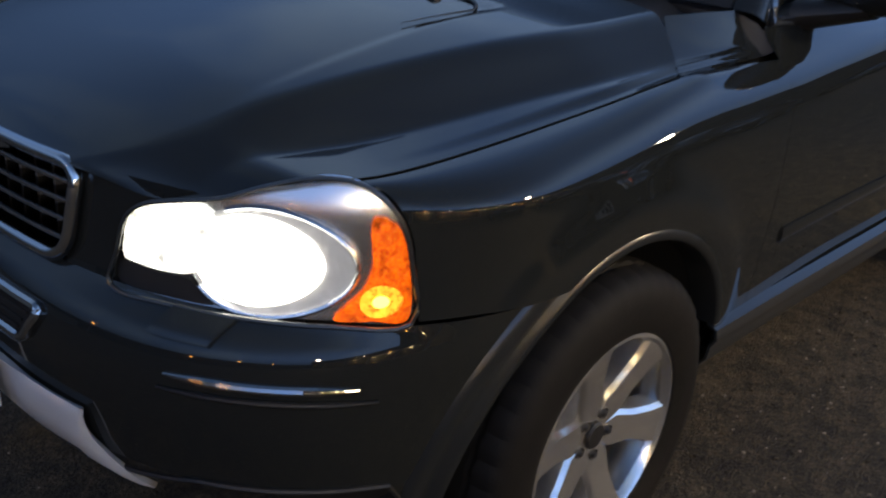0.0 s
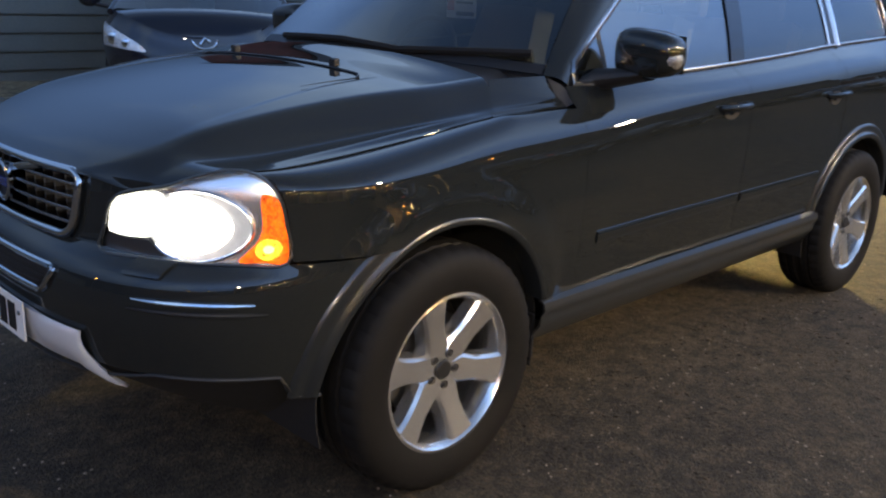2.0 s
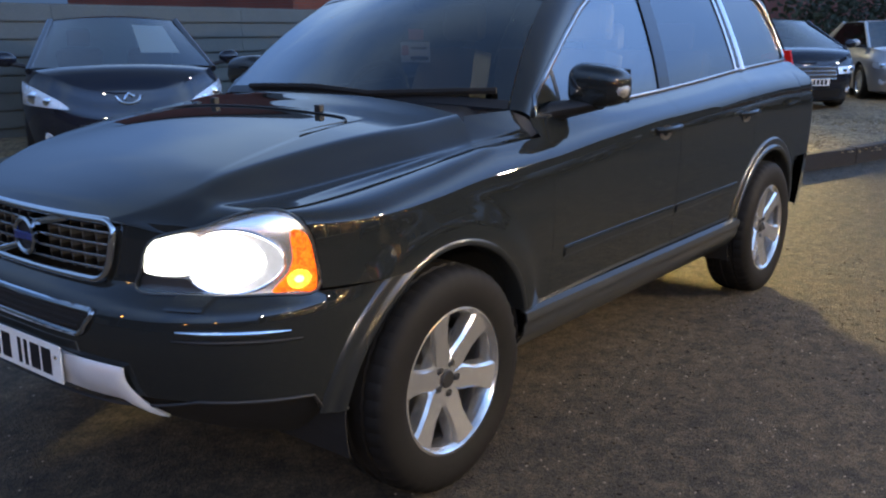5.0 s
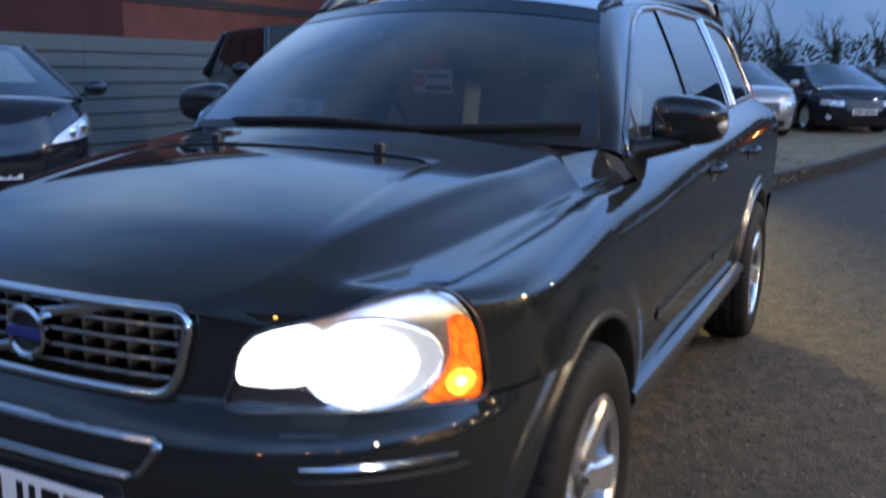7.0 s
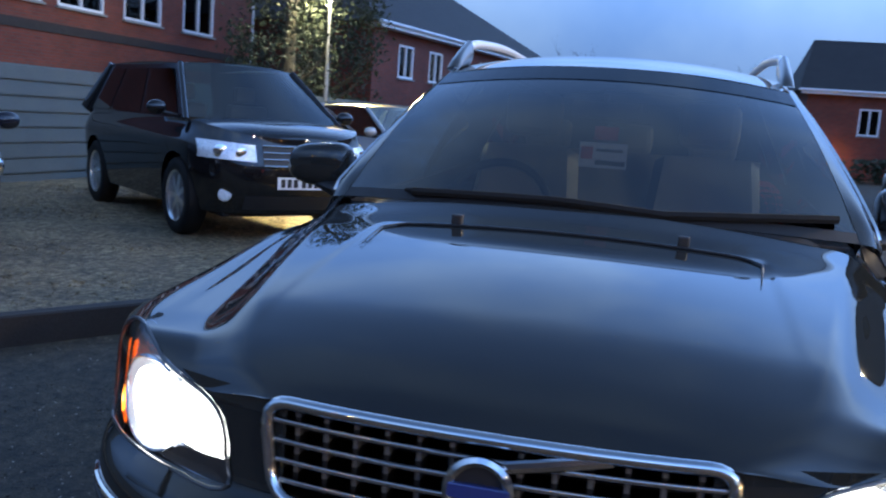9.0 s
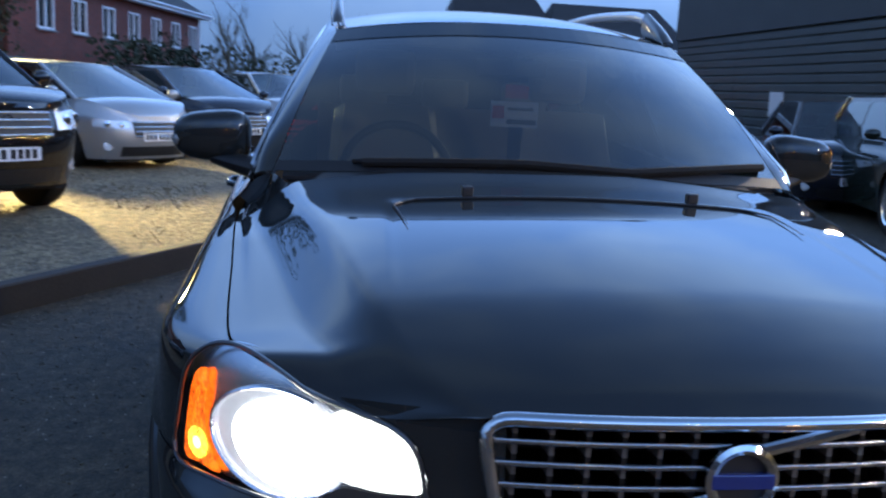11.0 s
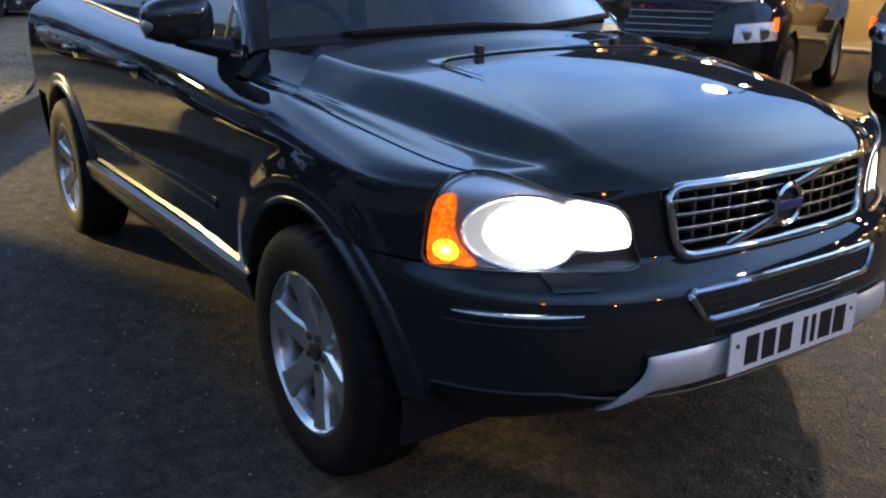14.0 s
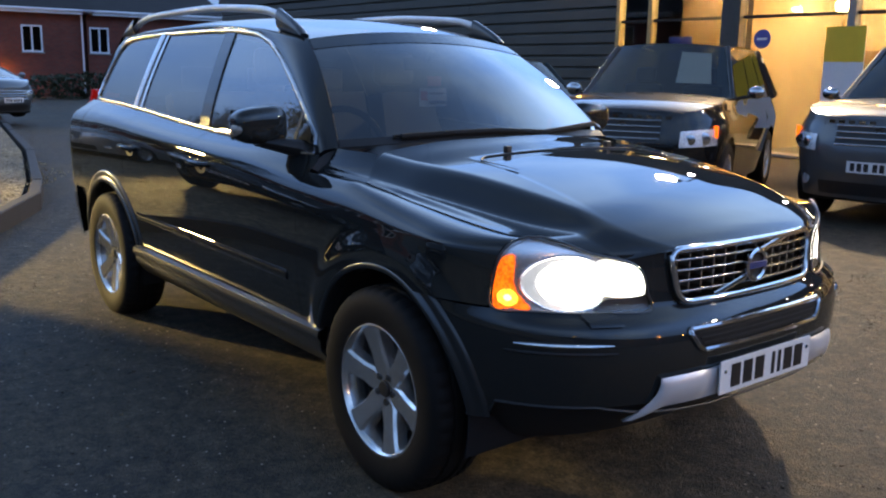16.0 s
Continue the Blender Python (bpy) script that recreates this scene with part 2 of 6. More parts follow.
def ground_material(name, dark, light, grain=420.0, patch=0.7, rough=0.85, relief=0.6, depth=0.006):
    m = bpy.data.materials.new(name)
    m.use_nodes = True
    n, l = m.node_tree.nodes, m.node_tree.links
    p = n["Principled BSDF"]
    co = n.new("ShaderNodeTexCoord")
    tex = []
    for s, d in ((patch, 7), (9.0, 6), (60.0, 4)):
        t = n.new("ShaderNodeTexNoise")
        t.inputs["Scale"].default_value, t.inputs["Detail"].default_value = s, d
        l.new(co.outputs["Object"], t.inputs["Vector"])
        tex.append(t)
    vor = n.new("ShaderNodeTexVoronoi")
    vor.inputs["Scale"].default_value = grain * 0.25
    l.new(co.outputs["Object"], vor.inputs["Vector"])
    a = n.new("ShaderNodeMath")
    a.operation = "ADD"
    l.new(tex[0].outputs[0], a.inputs[0])
    l.new(tex[1].outputs[0], a.inputs[1])
    b = n.new("ShaderNodeMath")
    b.operation = "ADD"
    l.new(a.outputs[0], b.inputs[0])
    l.new(tex[2].outputs[0], b.inputs[1])
    r = n.new("ShaderNodeMapRange")
    r.inputs["From Min"].default_value, r.inputs["From Max"].default_value = 1.15, 1.85
    l.new(b.outputs[0], r.inputs["Value"])
    mix = n.new("ShaderNodeMixRGB")
    mix.inputs[1].default_value, mix.inputs[2].default_value = (*dark, 1), (*light, 1)
    l.new(r.outputs[0], mix.inputs[0])
    cell = n.new("ShaderNodeMixRGB")
    cell.blend_type = "MULTIPLY"
    cell.inputs[0].default_value = 0.55
    l.new(mix.outputs[0], cell.inputs[1])
    sep = n.new("ShaderNodeMapRange")
    sep.inputs["To Min"].default_value, sep.inputs["To Max"].default_value = 0.35, 1.7
    bw = n.new("ShaderNodeSeparateColor")
    l.new(vor.outputs["Color"], bw.inputs[0])
    l.new(bw.outputs[0], sep.inputs["Value"])
    l.new(sep.outputs[0], cell.inputs[2])
    # hand-sized mottling of worn binder and dirt
    mott = n.new("ShaderNodeTexNoise")
    mott.inputs["Scale"].default_value, mott.inputs["Detail"].default_value, mott.inputs["Roughness"].default_value = 17.0, 8, 0.78
    l.new(co.outputs["Object"], mott.inputs["Vector"])
    mr = n.new("ShaderNodeMapRange")
    mr.inputs["From Min"].default_value, mr.inputs["From Max"].default_value = 0.36, 0.64
    mr.inputs["To Min"].default_value, mr.inputs["To Max"].default_value = 0.28, 1.75
    l.new(mott.outputs[0], mr.inputs["Value"])
    worn = n.new("ShaderNodeMixRGB")
    worn.blend_type = "MULTIPLY"
    worn.inputs[0].default_value = 0.8
    l.new(cell.outputs[0], worn.inputs[1])
    l.new(mr.outputs[0], worn.inputs[2])
    l.new(worn.outputs[0], p.inputs["Base Color"])
    rr = n.new("ShaderNodeMapRange")
    rr.inputs["To Min"].default_value, rr.inputs["To Max"].default_value = rough - 0.25, rough + 0.1
    l.new(tex[0].outputs[0], rr.inputs["Value"])
    l.new(rr.outputs[0], p.inputs["Roughness"])
    bp = n.new("ShaderNodeBump")
    bp.inputs["Strength"].default_value, bp.inputs["Distance"].default_value = relief, depth
    hs = n.new("ShaderNodeMath")
    hs.operation = "ADD"
    l.new(vor.outputs["Distance"], hs.inputs[0])
    l.new(tex[2].outputs[0], hs.inputs[1])
    h2 = n.new("ShaderNodeMath")
    h2.operation = "MULTIPLY_ADD"
    h2.inputs[1].default_value = 2.0
    l.new(mott.outputs[0], h2.inputs[0])
    l.new(hs.outputs[0], h2.inputs[2])
    l.new(h2.outputs[0], bp.inputs["Height"])
    l.new(bp.outputs[0], p.inputs["Normal"])
    return m


TARMAC = ground_material("worn_tarmac", (0.011, 0.008, 0.0045), (0.092, 0.070, 0.040), 520.0, 0.55, 0.88, 0.6, 0.012)
GRAVEL = ground_material("yellow_gravel", (0.13, 0.098, 0.058), (0.32, 0.25, 0.14), 120.0, 1.2, 0.9, 0.9, 0.02)
STONE = material("loose_stone", (0.30, 0.25, 0.19), 0.8, 0, 0.4, 6, 60, 0.3, 0.003)
SLEEPER = material("stained_timber", (0.024, 0.018, 0.014), 0.8, 0, 0.35, 4, 60, 0.5, 0.004)
FENCE = material("grey_fence_board", (0.076, 0.090, 0.086), 0.6, 0, 0.18, 2.5, 40, 0.2, 0.003, dirt=(0.09, 0.10, 0.085), dirt_amount=0.5)
POST = material("concrete_post", (0.25, 0.25, 0.24), 0.8, 0, 0.2, 5, 60, 0.3, 0.004)
CLAD = material("dark_metal_cladding", (0.075, 0.08, 0.075), 0.5, 0.3, 0.15, 1.5, 30, 0.1, 0.002)
FASCIA = material("dark_fascia", (0.06, 0.062, 0.06), 0.6, 0.2, 0.15, 1.0, 20, 0.05)
ROOF = material("dark_slate_roof", (0.028, 0.023, 0.022), 0.8, 0, 0.25, 1.2, 12, 0.4, 0.02)
WHITE_FRAME = material("white_window_frame", (0.75, 0.76, 0.78), 0.45, 0, 0.05, 6, 80, 0.0)
PANE = glass("window_pane", (0.05, 0.06, 0.08))
ROOM_LIT = material("lit_room", (0.6, 0.5, 0.35), 0.8, 0, 0.3, 0.8, 4, 0.0, emit=(1.0, 0.78, 0.46), strength=7.0)
ROOM_DARK = material("dark_room", (0.05, 0.055, 0.07), 0.8, 0, 0.3, 0.8, 4, 0.0)
LAMP_HEAD = material("lit_lamp_head", (0.9, 0.85, 0.6), 0.4, 0, 0, bump=0, emit=(1.0, 0.88, 0.55), strength=220.0)
FLOOD_HEAD = material("lit_flood_lamp", (0.9, 0.9, 0.85), 0.4, 0, 0, bump=0, emit=(1.0, 0.92, 0.78), strength=320.0)
GALV = material("galvanised_steel", (0.30, 0.31, 0.32), 0.45, 0.7, 0.2, 8, 100, 0.1, 0.001)
BARK = material("bare_bark", (0.075, 0.065, 0.045), 0.9, 0, 0.4, 10, 80, 0.5, 0.01)
HEDGE = material("hedge_leaf", (0.03, 0.04, 0.02), 0.8, 0, 0.4, 6, 40, 0.2)


def brick_material(name, a, b, mortar):
    m = bpy.data.materials.new(name)
    m.use_nodes = True
    n, l = m.node_tree.nodes, m.node_tree.links
    p = n["Principled BSDF"]
    p.inputs["Roughness"].default_value = 0.85
    co = n.new("ShaderNodeTexCoord")
    mp = n.new("ShaderNodeMapping")
    mp.inputs["Rotation"].default_value = (radians(90), 0, 0)
    br = n.new("ShaderNodeTexBrick")
    br.inputs["Color1"].default_value, br.inputs["Color2"].default_value = (*a, 1), (*b, 1)
    br.inputs["Mortar"].default_value = (*mortar, 1)
    br.inputs["Scale"].default_value = 1.0
    br.inputs["Brick Width"].default_value, br.inputs["Row Height"].default_value = 0.225, 0.075
    br.inputs["Mortar Size"].default_value = 0.006
    ns = n.new("ShaderNodeTexNoise")
    ns.inputs["Scale"].default_value = 0.8
    ns.inputs["Detail"].default_value = 8
    l.new(co.outputs["Object"], mp.inputs["Vector"])
    l.new(mp.outputs[0], br.inputs["Vector"])
    l.new(co.outputs["Object"], ns.inputs["Vector"])
    mr = n.new("ShaderNodeMapRange")
    mr.inputs["To Min"].default_value, mr.inputs["To Max"].default_value = 0.55, 1.45
    l.new(ns.outputs[0], mr.inputs["Value"])
    mx = n.new("ShaderNodeMixRGB")
    mx.blend_type = "MULTIPLY"
    mx.inputs[0].default_value = 1
    l.new(br.outputs[0], mx.inputs[1])
    l.new(mr.outputs[0], mx.inputs[2])
    l.new(mx.outputs[0], p.inputs["Base Color"])
    bp = n.new("ShaderNodeBump")
    bp.inputs["Strength"].default_value, bp.inputs["Distance"].default_value = 0.4, 0.004
    bp.invert = True
    l.new(br.outputs["Fac"], bp.inputs["Height"])
    l.new(bp.outputs[0], p.inputs["Normal"])
    return m


GLAZED = {"windscreen_glass", "side_window_glass", "privacy_glass", "headlamp_lens", "parked_car_glass"}
BRICK = brick_material("red_brick", (0.20, 0.046, 0.026), (0.145, 0.036, 0.022), (0.10, 0.075, 0.065))

# ---------------------------------------------------------------- mesh helpers


def part(name, bm, mat, parent=None, label="", smooth=None, thick=0.0, bevel=0.0):
    """One bmesh as one mesh object, under a thing or a part."""
    me = bpy.data.meshes.new(name)
    bm.normal_update()
    if mat.name in GLAZED:
        mid = Vector((-1.3, 0, 0.8))
        for f in bm.faces:
            if f.normal.dot(f.calc_center_median() - mid) < 0:
                f.normal_flip()
    bm.to_mesh(me)
    bm.free()
    me.materials.append(mat)
    if smooth is not None:
        for f in me.polygons:
            f.use_smooth = True
        me.set_sharp_from_angle(angle=radians(smooth))
        if thick:
            uses = collections.Counter(k for f in me.polygons for k in f.edge_keys)
            for e in me.edges:
                if uses[tuple(sorted(e.vertices))] == 1:
                    e.use_edge_sharp = True
    ob = new(name, me)
    if parent is not None:
        ob.parent = parent
    if label:
        ob["label"] = label
    if thick:
        s = ob.modifiers.new("thickness", "SOLIDIFY")
        s.thickness, s.offset = thick, 0
    if bevel:
        b = ob.modifiers.new("edges", "BEVEL")
        b.width, b.segments, b.limit_method = bevel, 2, "ANGLE"
    return ob


def thing(name, label, category, group="", kind="", at=None):
    e = new(name)
    e.empty_display_size = 0.2
    if at is not None:
        e.matrix_basis = at
    return tagged(e, label, category, group, kind)


def sheet(fn, nu, nv, flip=False):
    """A grid of fn(u, v), u and v from 0 to 1."""
    bm = bmesh.new()
    vs = [[bm.verts.new(fn(i / nu, j / nv)) for j in range(nv + 1)] for i in range(nu + 1)]
    for i in range(nu):
        for j in range(nv):
            q = [vs[i][j], vs[i + 1][j], vs[i + 1][j + 1], vs[i][j + 1]]
            try:
                bm.faces.new(q[::-1] if flip else q)
            except ValueError:
                pass
    return bm


def box(x0, x1, y0, y1, z0, z1, bm=None):
    bm = bm or bmesh.new()
    v = [bm.verts.new((x, y, z)) for x in (x0, x1) for y in (y0, y1) for z in (z0, z1)]
    for f in ((0, 1, 3, 2), (4, 6, 7, 5), (0, 4, 5, 1), (2, 3, 7, 6), (0, 2, 6, 4), (1, 5, 7, 3)):
        bm.faces.new([v[i] for i in f])
    return bm


def tube(points, radius, seg=8, closed=False, bm=None, flat=1.0):
    """A tube along points; radius a number or one for each point."""
    bm = bm or bmesh.new()
    pts = [Vector(p) for p in points]
    n = len(pts)
    rings = []
    up = Vector((0, 0, 1))
    for i, p in enumerate(pts):
        a = pts[(i - 1) % n] if (closed or i) else p
        b = pts[(i + 1) % n] if (closed or i < n - 1) else p
        d = (b - a).normalized()
        side = d.cross(up)
        if side.length < 0.05:
            side = d.cross(Vector((0, 1, 0)))
        side.normalize()
        top = side.cross(d).normalized()
        r = radius[i] if isinstance(radius, (list, tuple)) else radius
        rings.append([bm.verts.new(p + side * math.cos(2 * math.pi * k / seg) * r * flat + top * math.sin(2 * math.pi * k / seg) * r) for k in range(seg)])
    for i in range(n if closed else n - 1):
        A, B = rings[i], rings[(i + 1) % n]
        for k in range(seg):
            bm.faces.new([A[k], A[(k + 1) % seg], B[(k + 1) % seg], B[k]])
    if not closed:
        bm.faces.new(rings[0][::-1])
        bm.faces.new(rings[-1])
    return bm


def lathe(profile, seg=48, bm=None, closed=False):
    """profile of (radius, y) spun round the y axis."""
    bm = bm or bmesh.new()
    rings = []
    for k in range(seg):
        a = 2 * math.pi * k / seg
        rings.append([bm.verts.new((r * math.cos(a), y, r * math.sin(a))) for r, y in profile])
    m = len(profile)
    for k in range(seg):
        A, B = rings[k], rings[(k + 1) % seg]
        for j in range(m if closed else m - 1):
            bm.faces.new([A[j], A[(j + 1) % m], B[(j + 1) % m], B[j]])
    return bm


def curve1(table, x):
    """Smooth interpolation in a short table of (key, value)."""
    ks = [k for k, _ in table]
    vs = [v for _, v in table]
    if ks[0] > ks[-1]:
        ks, vs = ks[::-1], vs[::-1]
    if x <= ks[0]:
        return vs[0]
    if x >= ks[-1]:
        return vs[-1]
    i = max(j for j in range(len(ks)) if ks[j] <= x)
    i = min(i, len(ks) - 2)
    h = ks[i + 1] - ks[i]
    t = (x - ks[i]) / h
    d = (vs[i + 1] - vs[i]) / h

    def slope(j):
        if j <= 0 or j >= len(ks) - 1:
            return None
        a = (vs[j] - vs[j - 1]) / (ks[j] - ks[j - 1])
        b = (vs[j + 1] - vs[j]) / (ks[j + 1] - ks[j])
        return 0 if a * b <= 0 else 2 * a * b / (a + b)
    m0, m1 = slope(i), slope(i + 1)
    m0 = d if m0 is None else m0
    m1 = d if m1 is None else m1
    return ((2 * t**3 - 3 * t**2 + 1) * vs[i] + (t**3 - 2 * t**2 + t) * h * m0 + (-2 * t**3 + 3 * t**2) * vs[i + 1] + (t**3 - t**2) * h * m1)


def mix(a, b, t):
    return a + (b - a) * t


def smoothstep(a, b, x):
    t = min(1, max(0, (x - a) / (b - a)))
    return t * t * (3 - 2 * t)

# ---------------------------------------------------------------- the large SUV
# x forward from the front axle, y to its left, z up; the skin is one plan curve at each height
NOSE = [(0.20, 0.748), (0.34, 0.818), (0.44, 0.856), (0.50, 0.870), (0.60, 0.881), (0.645, 0.877), (0.685, 0.866), (0.72, 0.846),
        (0.75, 0.820), (0.80, 0.814), (0.86, 0.810), (0.92, 0.800), (0.96, 0.780), (1.00, 0.748)]
HALF = [(0.20, 0.85), (0.34, 0.900), (0.45, 0.922), (0.60, 0.936), (0.75, 0.943), (0.90, 0.939), (0.95, 0.930),
        (0.985, 0.915), (1.015, 0.891), (1.045, 0.858), (1.065, 0.842), (1.10, 0.834), (1.14, 0.828), (1.26, 0.812)]
TAIL = [(0.25, -3.72), (0.42, -3.86), (0.62, -3.87), (0.72, -3.82), (1.0, -3.79), (1.22, -3.72)]
X0, X1 = 0.20, -3.50
ARCH = 0.435
HUB_Z, REAR_X = 0.355, -2.857


BOW = [(0.60, 3.0), (0.70, 3.0), (0.75, 2.45), (0.85, 2.3), (1.0, 2.3)]
NB = 2.4


def front_x(y, z):
    a, b = curve1(NOSE, z) - X0, curve1(HALF, z)
    return X0 + a * max(0.0, 1 - min(1.0, abs(y) / b) ** curve1(BOW, z)) ** (1 / NB)


def side_y(x, z):
    b = curve1(HALF, z - shoulder(x) * smoothstep(0.62, 0.95, z))
    if x < -0.59:
        # the shoulder runs in to the foot of the side glass
        b = min(b, cabin_y(x, belt(x)) + 0.004 + 1.55 * max(0.0, belt(x) - z))
    if x > X0:
        a = curve1(NOSE, z) - X0
        return b * max(0.0, 1 - min(1.0, (x - X0) / a) ** NB) ** (1 / curve1(BOW, z))
    b -= 0.012 * smoothstep(-0.3, -1.2, x) * smoothstep(1.0, 0.5, z)
    if x < X1:
        a = X1 - curve1(TAIL, z)
        return b * max(0.0, 1 - min(1.0, (X1 - x) / a) ** 2.4) ** (1 / 3.6)
    return b


def skin_at(s, z):
    """s from 0 at the middle of the nose to 1 where the flank begins."""
    a, b = curve1(NOSE, z) - X0, curve1(HALF, z)
    th = s * math.pi / 2
    return Vector((X0 + a * max(0.0, math.cos(th)) ** (2 / NB), b * math.sin(th) ** (2 / curve1(BOW, z)), z))


def s_of_y(y, z):
    return math.asin(min(1.0, (abs(y) / curve1(HALF, z)) ** (curve1(BOW, z) / 2))) / (math.pi / 2)


def s_of_x(x, z):
    return math.acos(min(1.0, max(0.0, (x - X0) / (curve1(NOSE, z) - X0)) ** (NB / 2))) / (math.pi / 2)


def shoulder(x):
    """Rise of the shoulder line towards the tail."""
    return curve1([(0.10, 0.0), (-0.36, 0.022), (-0.58, 0.035), (-1.0, 0.072), (-1.55, 0.110), (-2.4, 0.142), (-3.0, 0.158)], x)


def belt(x):
    return curve1([(-0.6, 1.122), (-1.4, 1.146), (-2.0, 1.174), (-2.7, 1.216), (-3.4, 1.245)], x)


def cabin_y(x, z):
    """Half-width of the glasshouse."""
    t = (z - 1.13) / 0.47
    return 0.826 - 0.205 * max(0, t) ** 1.25 - 0.035 * smoothstep(-3.25, -3.75, x)


# upper outline of the side glass, from the door mirror over the roof to the tail pillar
GLASS_TOP = [(-0.60, 1.122), (-0.645, 1.190), (-0.808, 1.293), (-0.979, 1.393), (-1.166, 1.493), (-1.339, 1.567), (-1.516, 1.611), (-1.77, 1.632),
             (-2.10, 1.638), (-2.70, 1.635), (-3.07, 1.624), (-3.22, 1.612), (-3.31, 1.588), (-3.365, 1.535), (-3.40, 1.44), (-3.415, 1.27)]


def glass_top(x):
    return curve1(GLASS_TOP, x)


def arch_z(x, centre, radius, floor):
    d = abs(x - centre)
    return max(floor, HUB_Z + math.sqrt(radius**2 - d * d)) if d < radius else floor


def build_suv():
    car = thing("suv_car", "dark grey-green metallic seven-seat SUV with lit headlamps", "car")

    # ---- bonnet: rows from the grille to the screen, each from the middle to the shut line
    C = [(0, 0.800, 0.930), (0.12, 0.764, 0.957), (0.25, 0.706, 0.986), (0.36, 0.628, 1.018), (0.46, 0.50, 1.060),
         (0.70, 0.12, 1.136), (0.90, -0.22, 1.166), (1.0, -0.375, 1.192)]
    B = [(0, 0.784, 0.397, 0.921), (0.12, 0.733, 0.523, 0.902), (0.25, 0.666, 0.650, 0.930), (0.36, 0.585, 0.752, 0.964),
         (0.46, 0.487, 0.785, 0.966), (0.70, 0.05, 0.820, 1.010), (0.90, -0.14, 0.834, 1.037), (1.0, -0.235, 0.840, 1.050)]
    K = [(0, 0.375, 0.925), (0.12, 0.440, 0.944), (0.25, 0.490, 0.970), (0.36, 0.525, 0.999), (0.46, 0.560, 1.035),
         (0.70, 0.640, 1.101), (0.90, 0.690, 1.125), (1.0, 0.715, 1.142)]

    def col(tab, k, v):
        return curve1([(r[0], r[k]) for r in tab], v)

    def slope(q, wide, drop, amp):
        # a steep band just below the ridge, then a level shoulder with a slight crease above the shut line
        k = min(1.0, q / wide)
        return drop * (1 - (1 - k) ** 1.35) + (1 - drop - amp) * q ** 1.15 + amp * smoothstep(0.80, 0.88, q)

    def bonnet(u, v):
        t = (u - 0.5) * 2
        sgn, t = (1 if t >= 0 else -1), abs(t)
        xc, zc = col(C, 1, v), col(C, 2, v)
        xb, yb, zb = col(B, 1, v), col(B, 2, v), col(B, 3, v)
        yk, zk = col(K, 1, v), col(K, 2, v)
        y = yb * t
        x = xc + (xb - xc) * t ** mix(2.2, 9.0, smoothstep(0.78, 1.0, v))
        def rise(yy):
            if yy < yk:
                return zc + (zk - zc) * (yy / yk) ** 2.0
            q = (yy - yk) / max(1e-4, yb - yk)
            return zk + (zb - zk) * slope(min(q, 1.0), min(1.0, 0.098 / max(0.02, yb - yk)), 0.80 * smoothstep(0.05, 0.40, v), 0.09 * smoothstep(0.45, 0.85, v))
        # the ridge is rounded over a few centimetres
        w = 0.024 * smoothstep(0.10, 0.05, abs(y - yk))
        z = sum(rise(y + k * w / 2) for k in (-2, -1, 0, 1, 2)) / 5
        # shallow sunk centre, deepest towards the screen
        sunk = smoothstep(0.492, 0.468, y - 0.02 * smoothstep(0.0, 0.6, x)) * smoothstep(-0.108, -0.072, x) * smoothstep(0.72, 0.0, x)
        return (x, y * sgn, z - 0.0035 * sunk)
    part("bonnet", sheet(bonnet, 168, 72), PAINT, car, thick=0.002, smooth=50)
    # black tube draws the step's shade at the back of the sunk centre
    line = []
    for i in range(41):
        a = (i - 20) / 20
        y = 0.47 * math.copysign(min(1, abs(a) * 1.18), a)
        q = max(0.0, (abs(a) - 0.72) / 0.28)
        x = -0.088 + 0.24 * q ** 2
        y = math.copysign(min(abs(y), 0.485) - 0.02 * q ** 2, a)
        v = 0.70 + 0.2 * (0.12 - x) / 0.34
        zc = col(C, 2, v) + (col(K, 2, v) - col(C, 2, v)) * (abs(y) / col(K, 1, v)) ** 2
        line.append((x, y, zc + 0.001))
    part("step_shade_line", tube(line, [0.0035 * (1 - 0.8 * max(0, abs(i - 20) / 20 - 0.75) / 0.25) for i in range(41)], 6, flat=1.3), BLACK, car, "thin black line across the bonnet for the step's shade")
    for s in (1, -1):
        bm = box(-0.112, -0.088, s * 0.284 - 0.014, s * 0.284 + 0.014, 1.150, 1.176)
        part("washer_nozzle", bm, BLACK, car, bevel=0.004)

    # ---- front wings
    T = [(col(B, 1, k / 40), col(B, 2, k / 40) + 0.0045, col(B, 3, k / 40) - 0.003) for k in range(13, 41)] + [(-0.30, 0.845, 1.0555), (-0.62, 0.846, 1.060)]

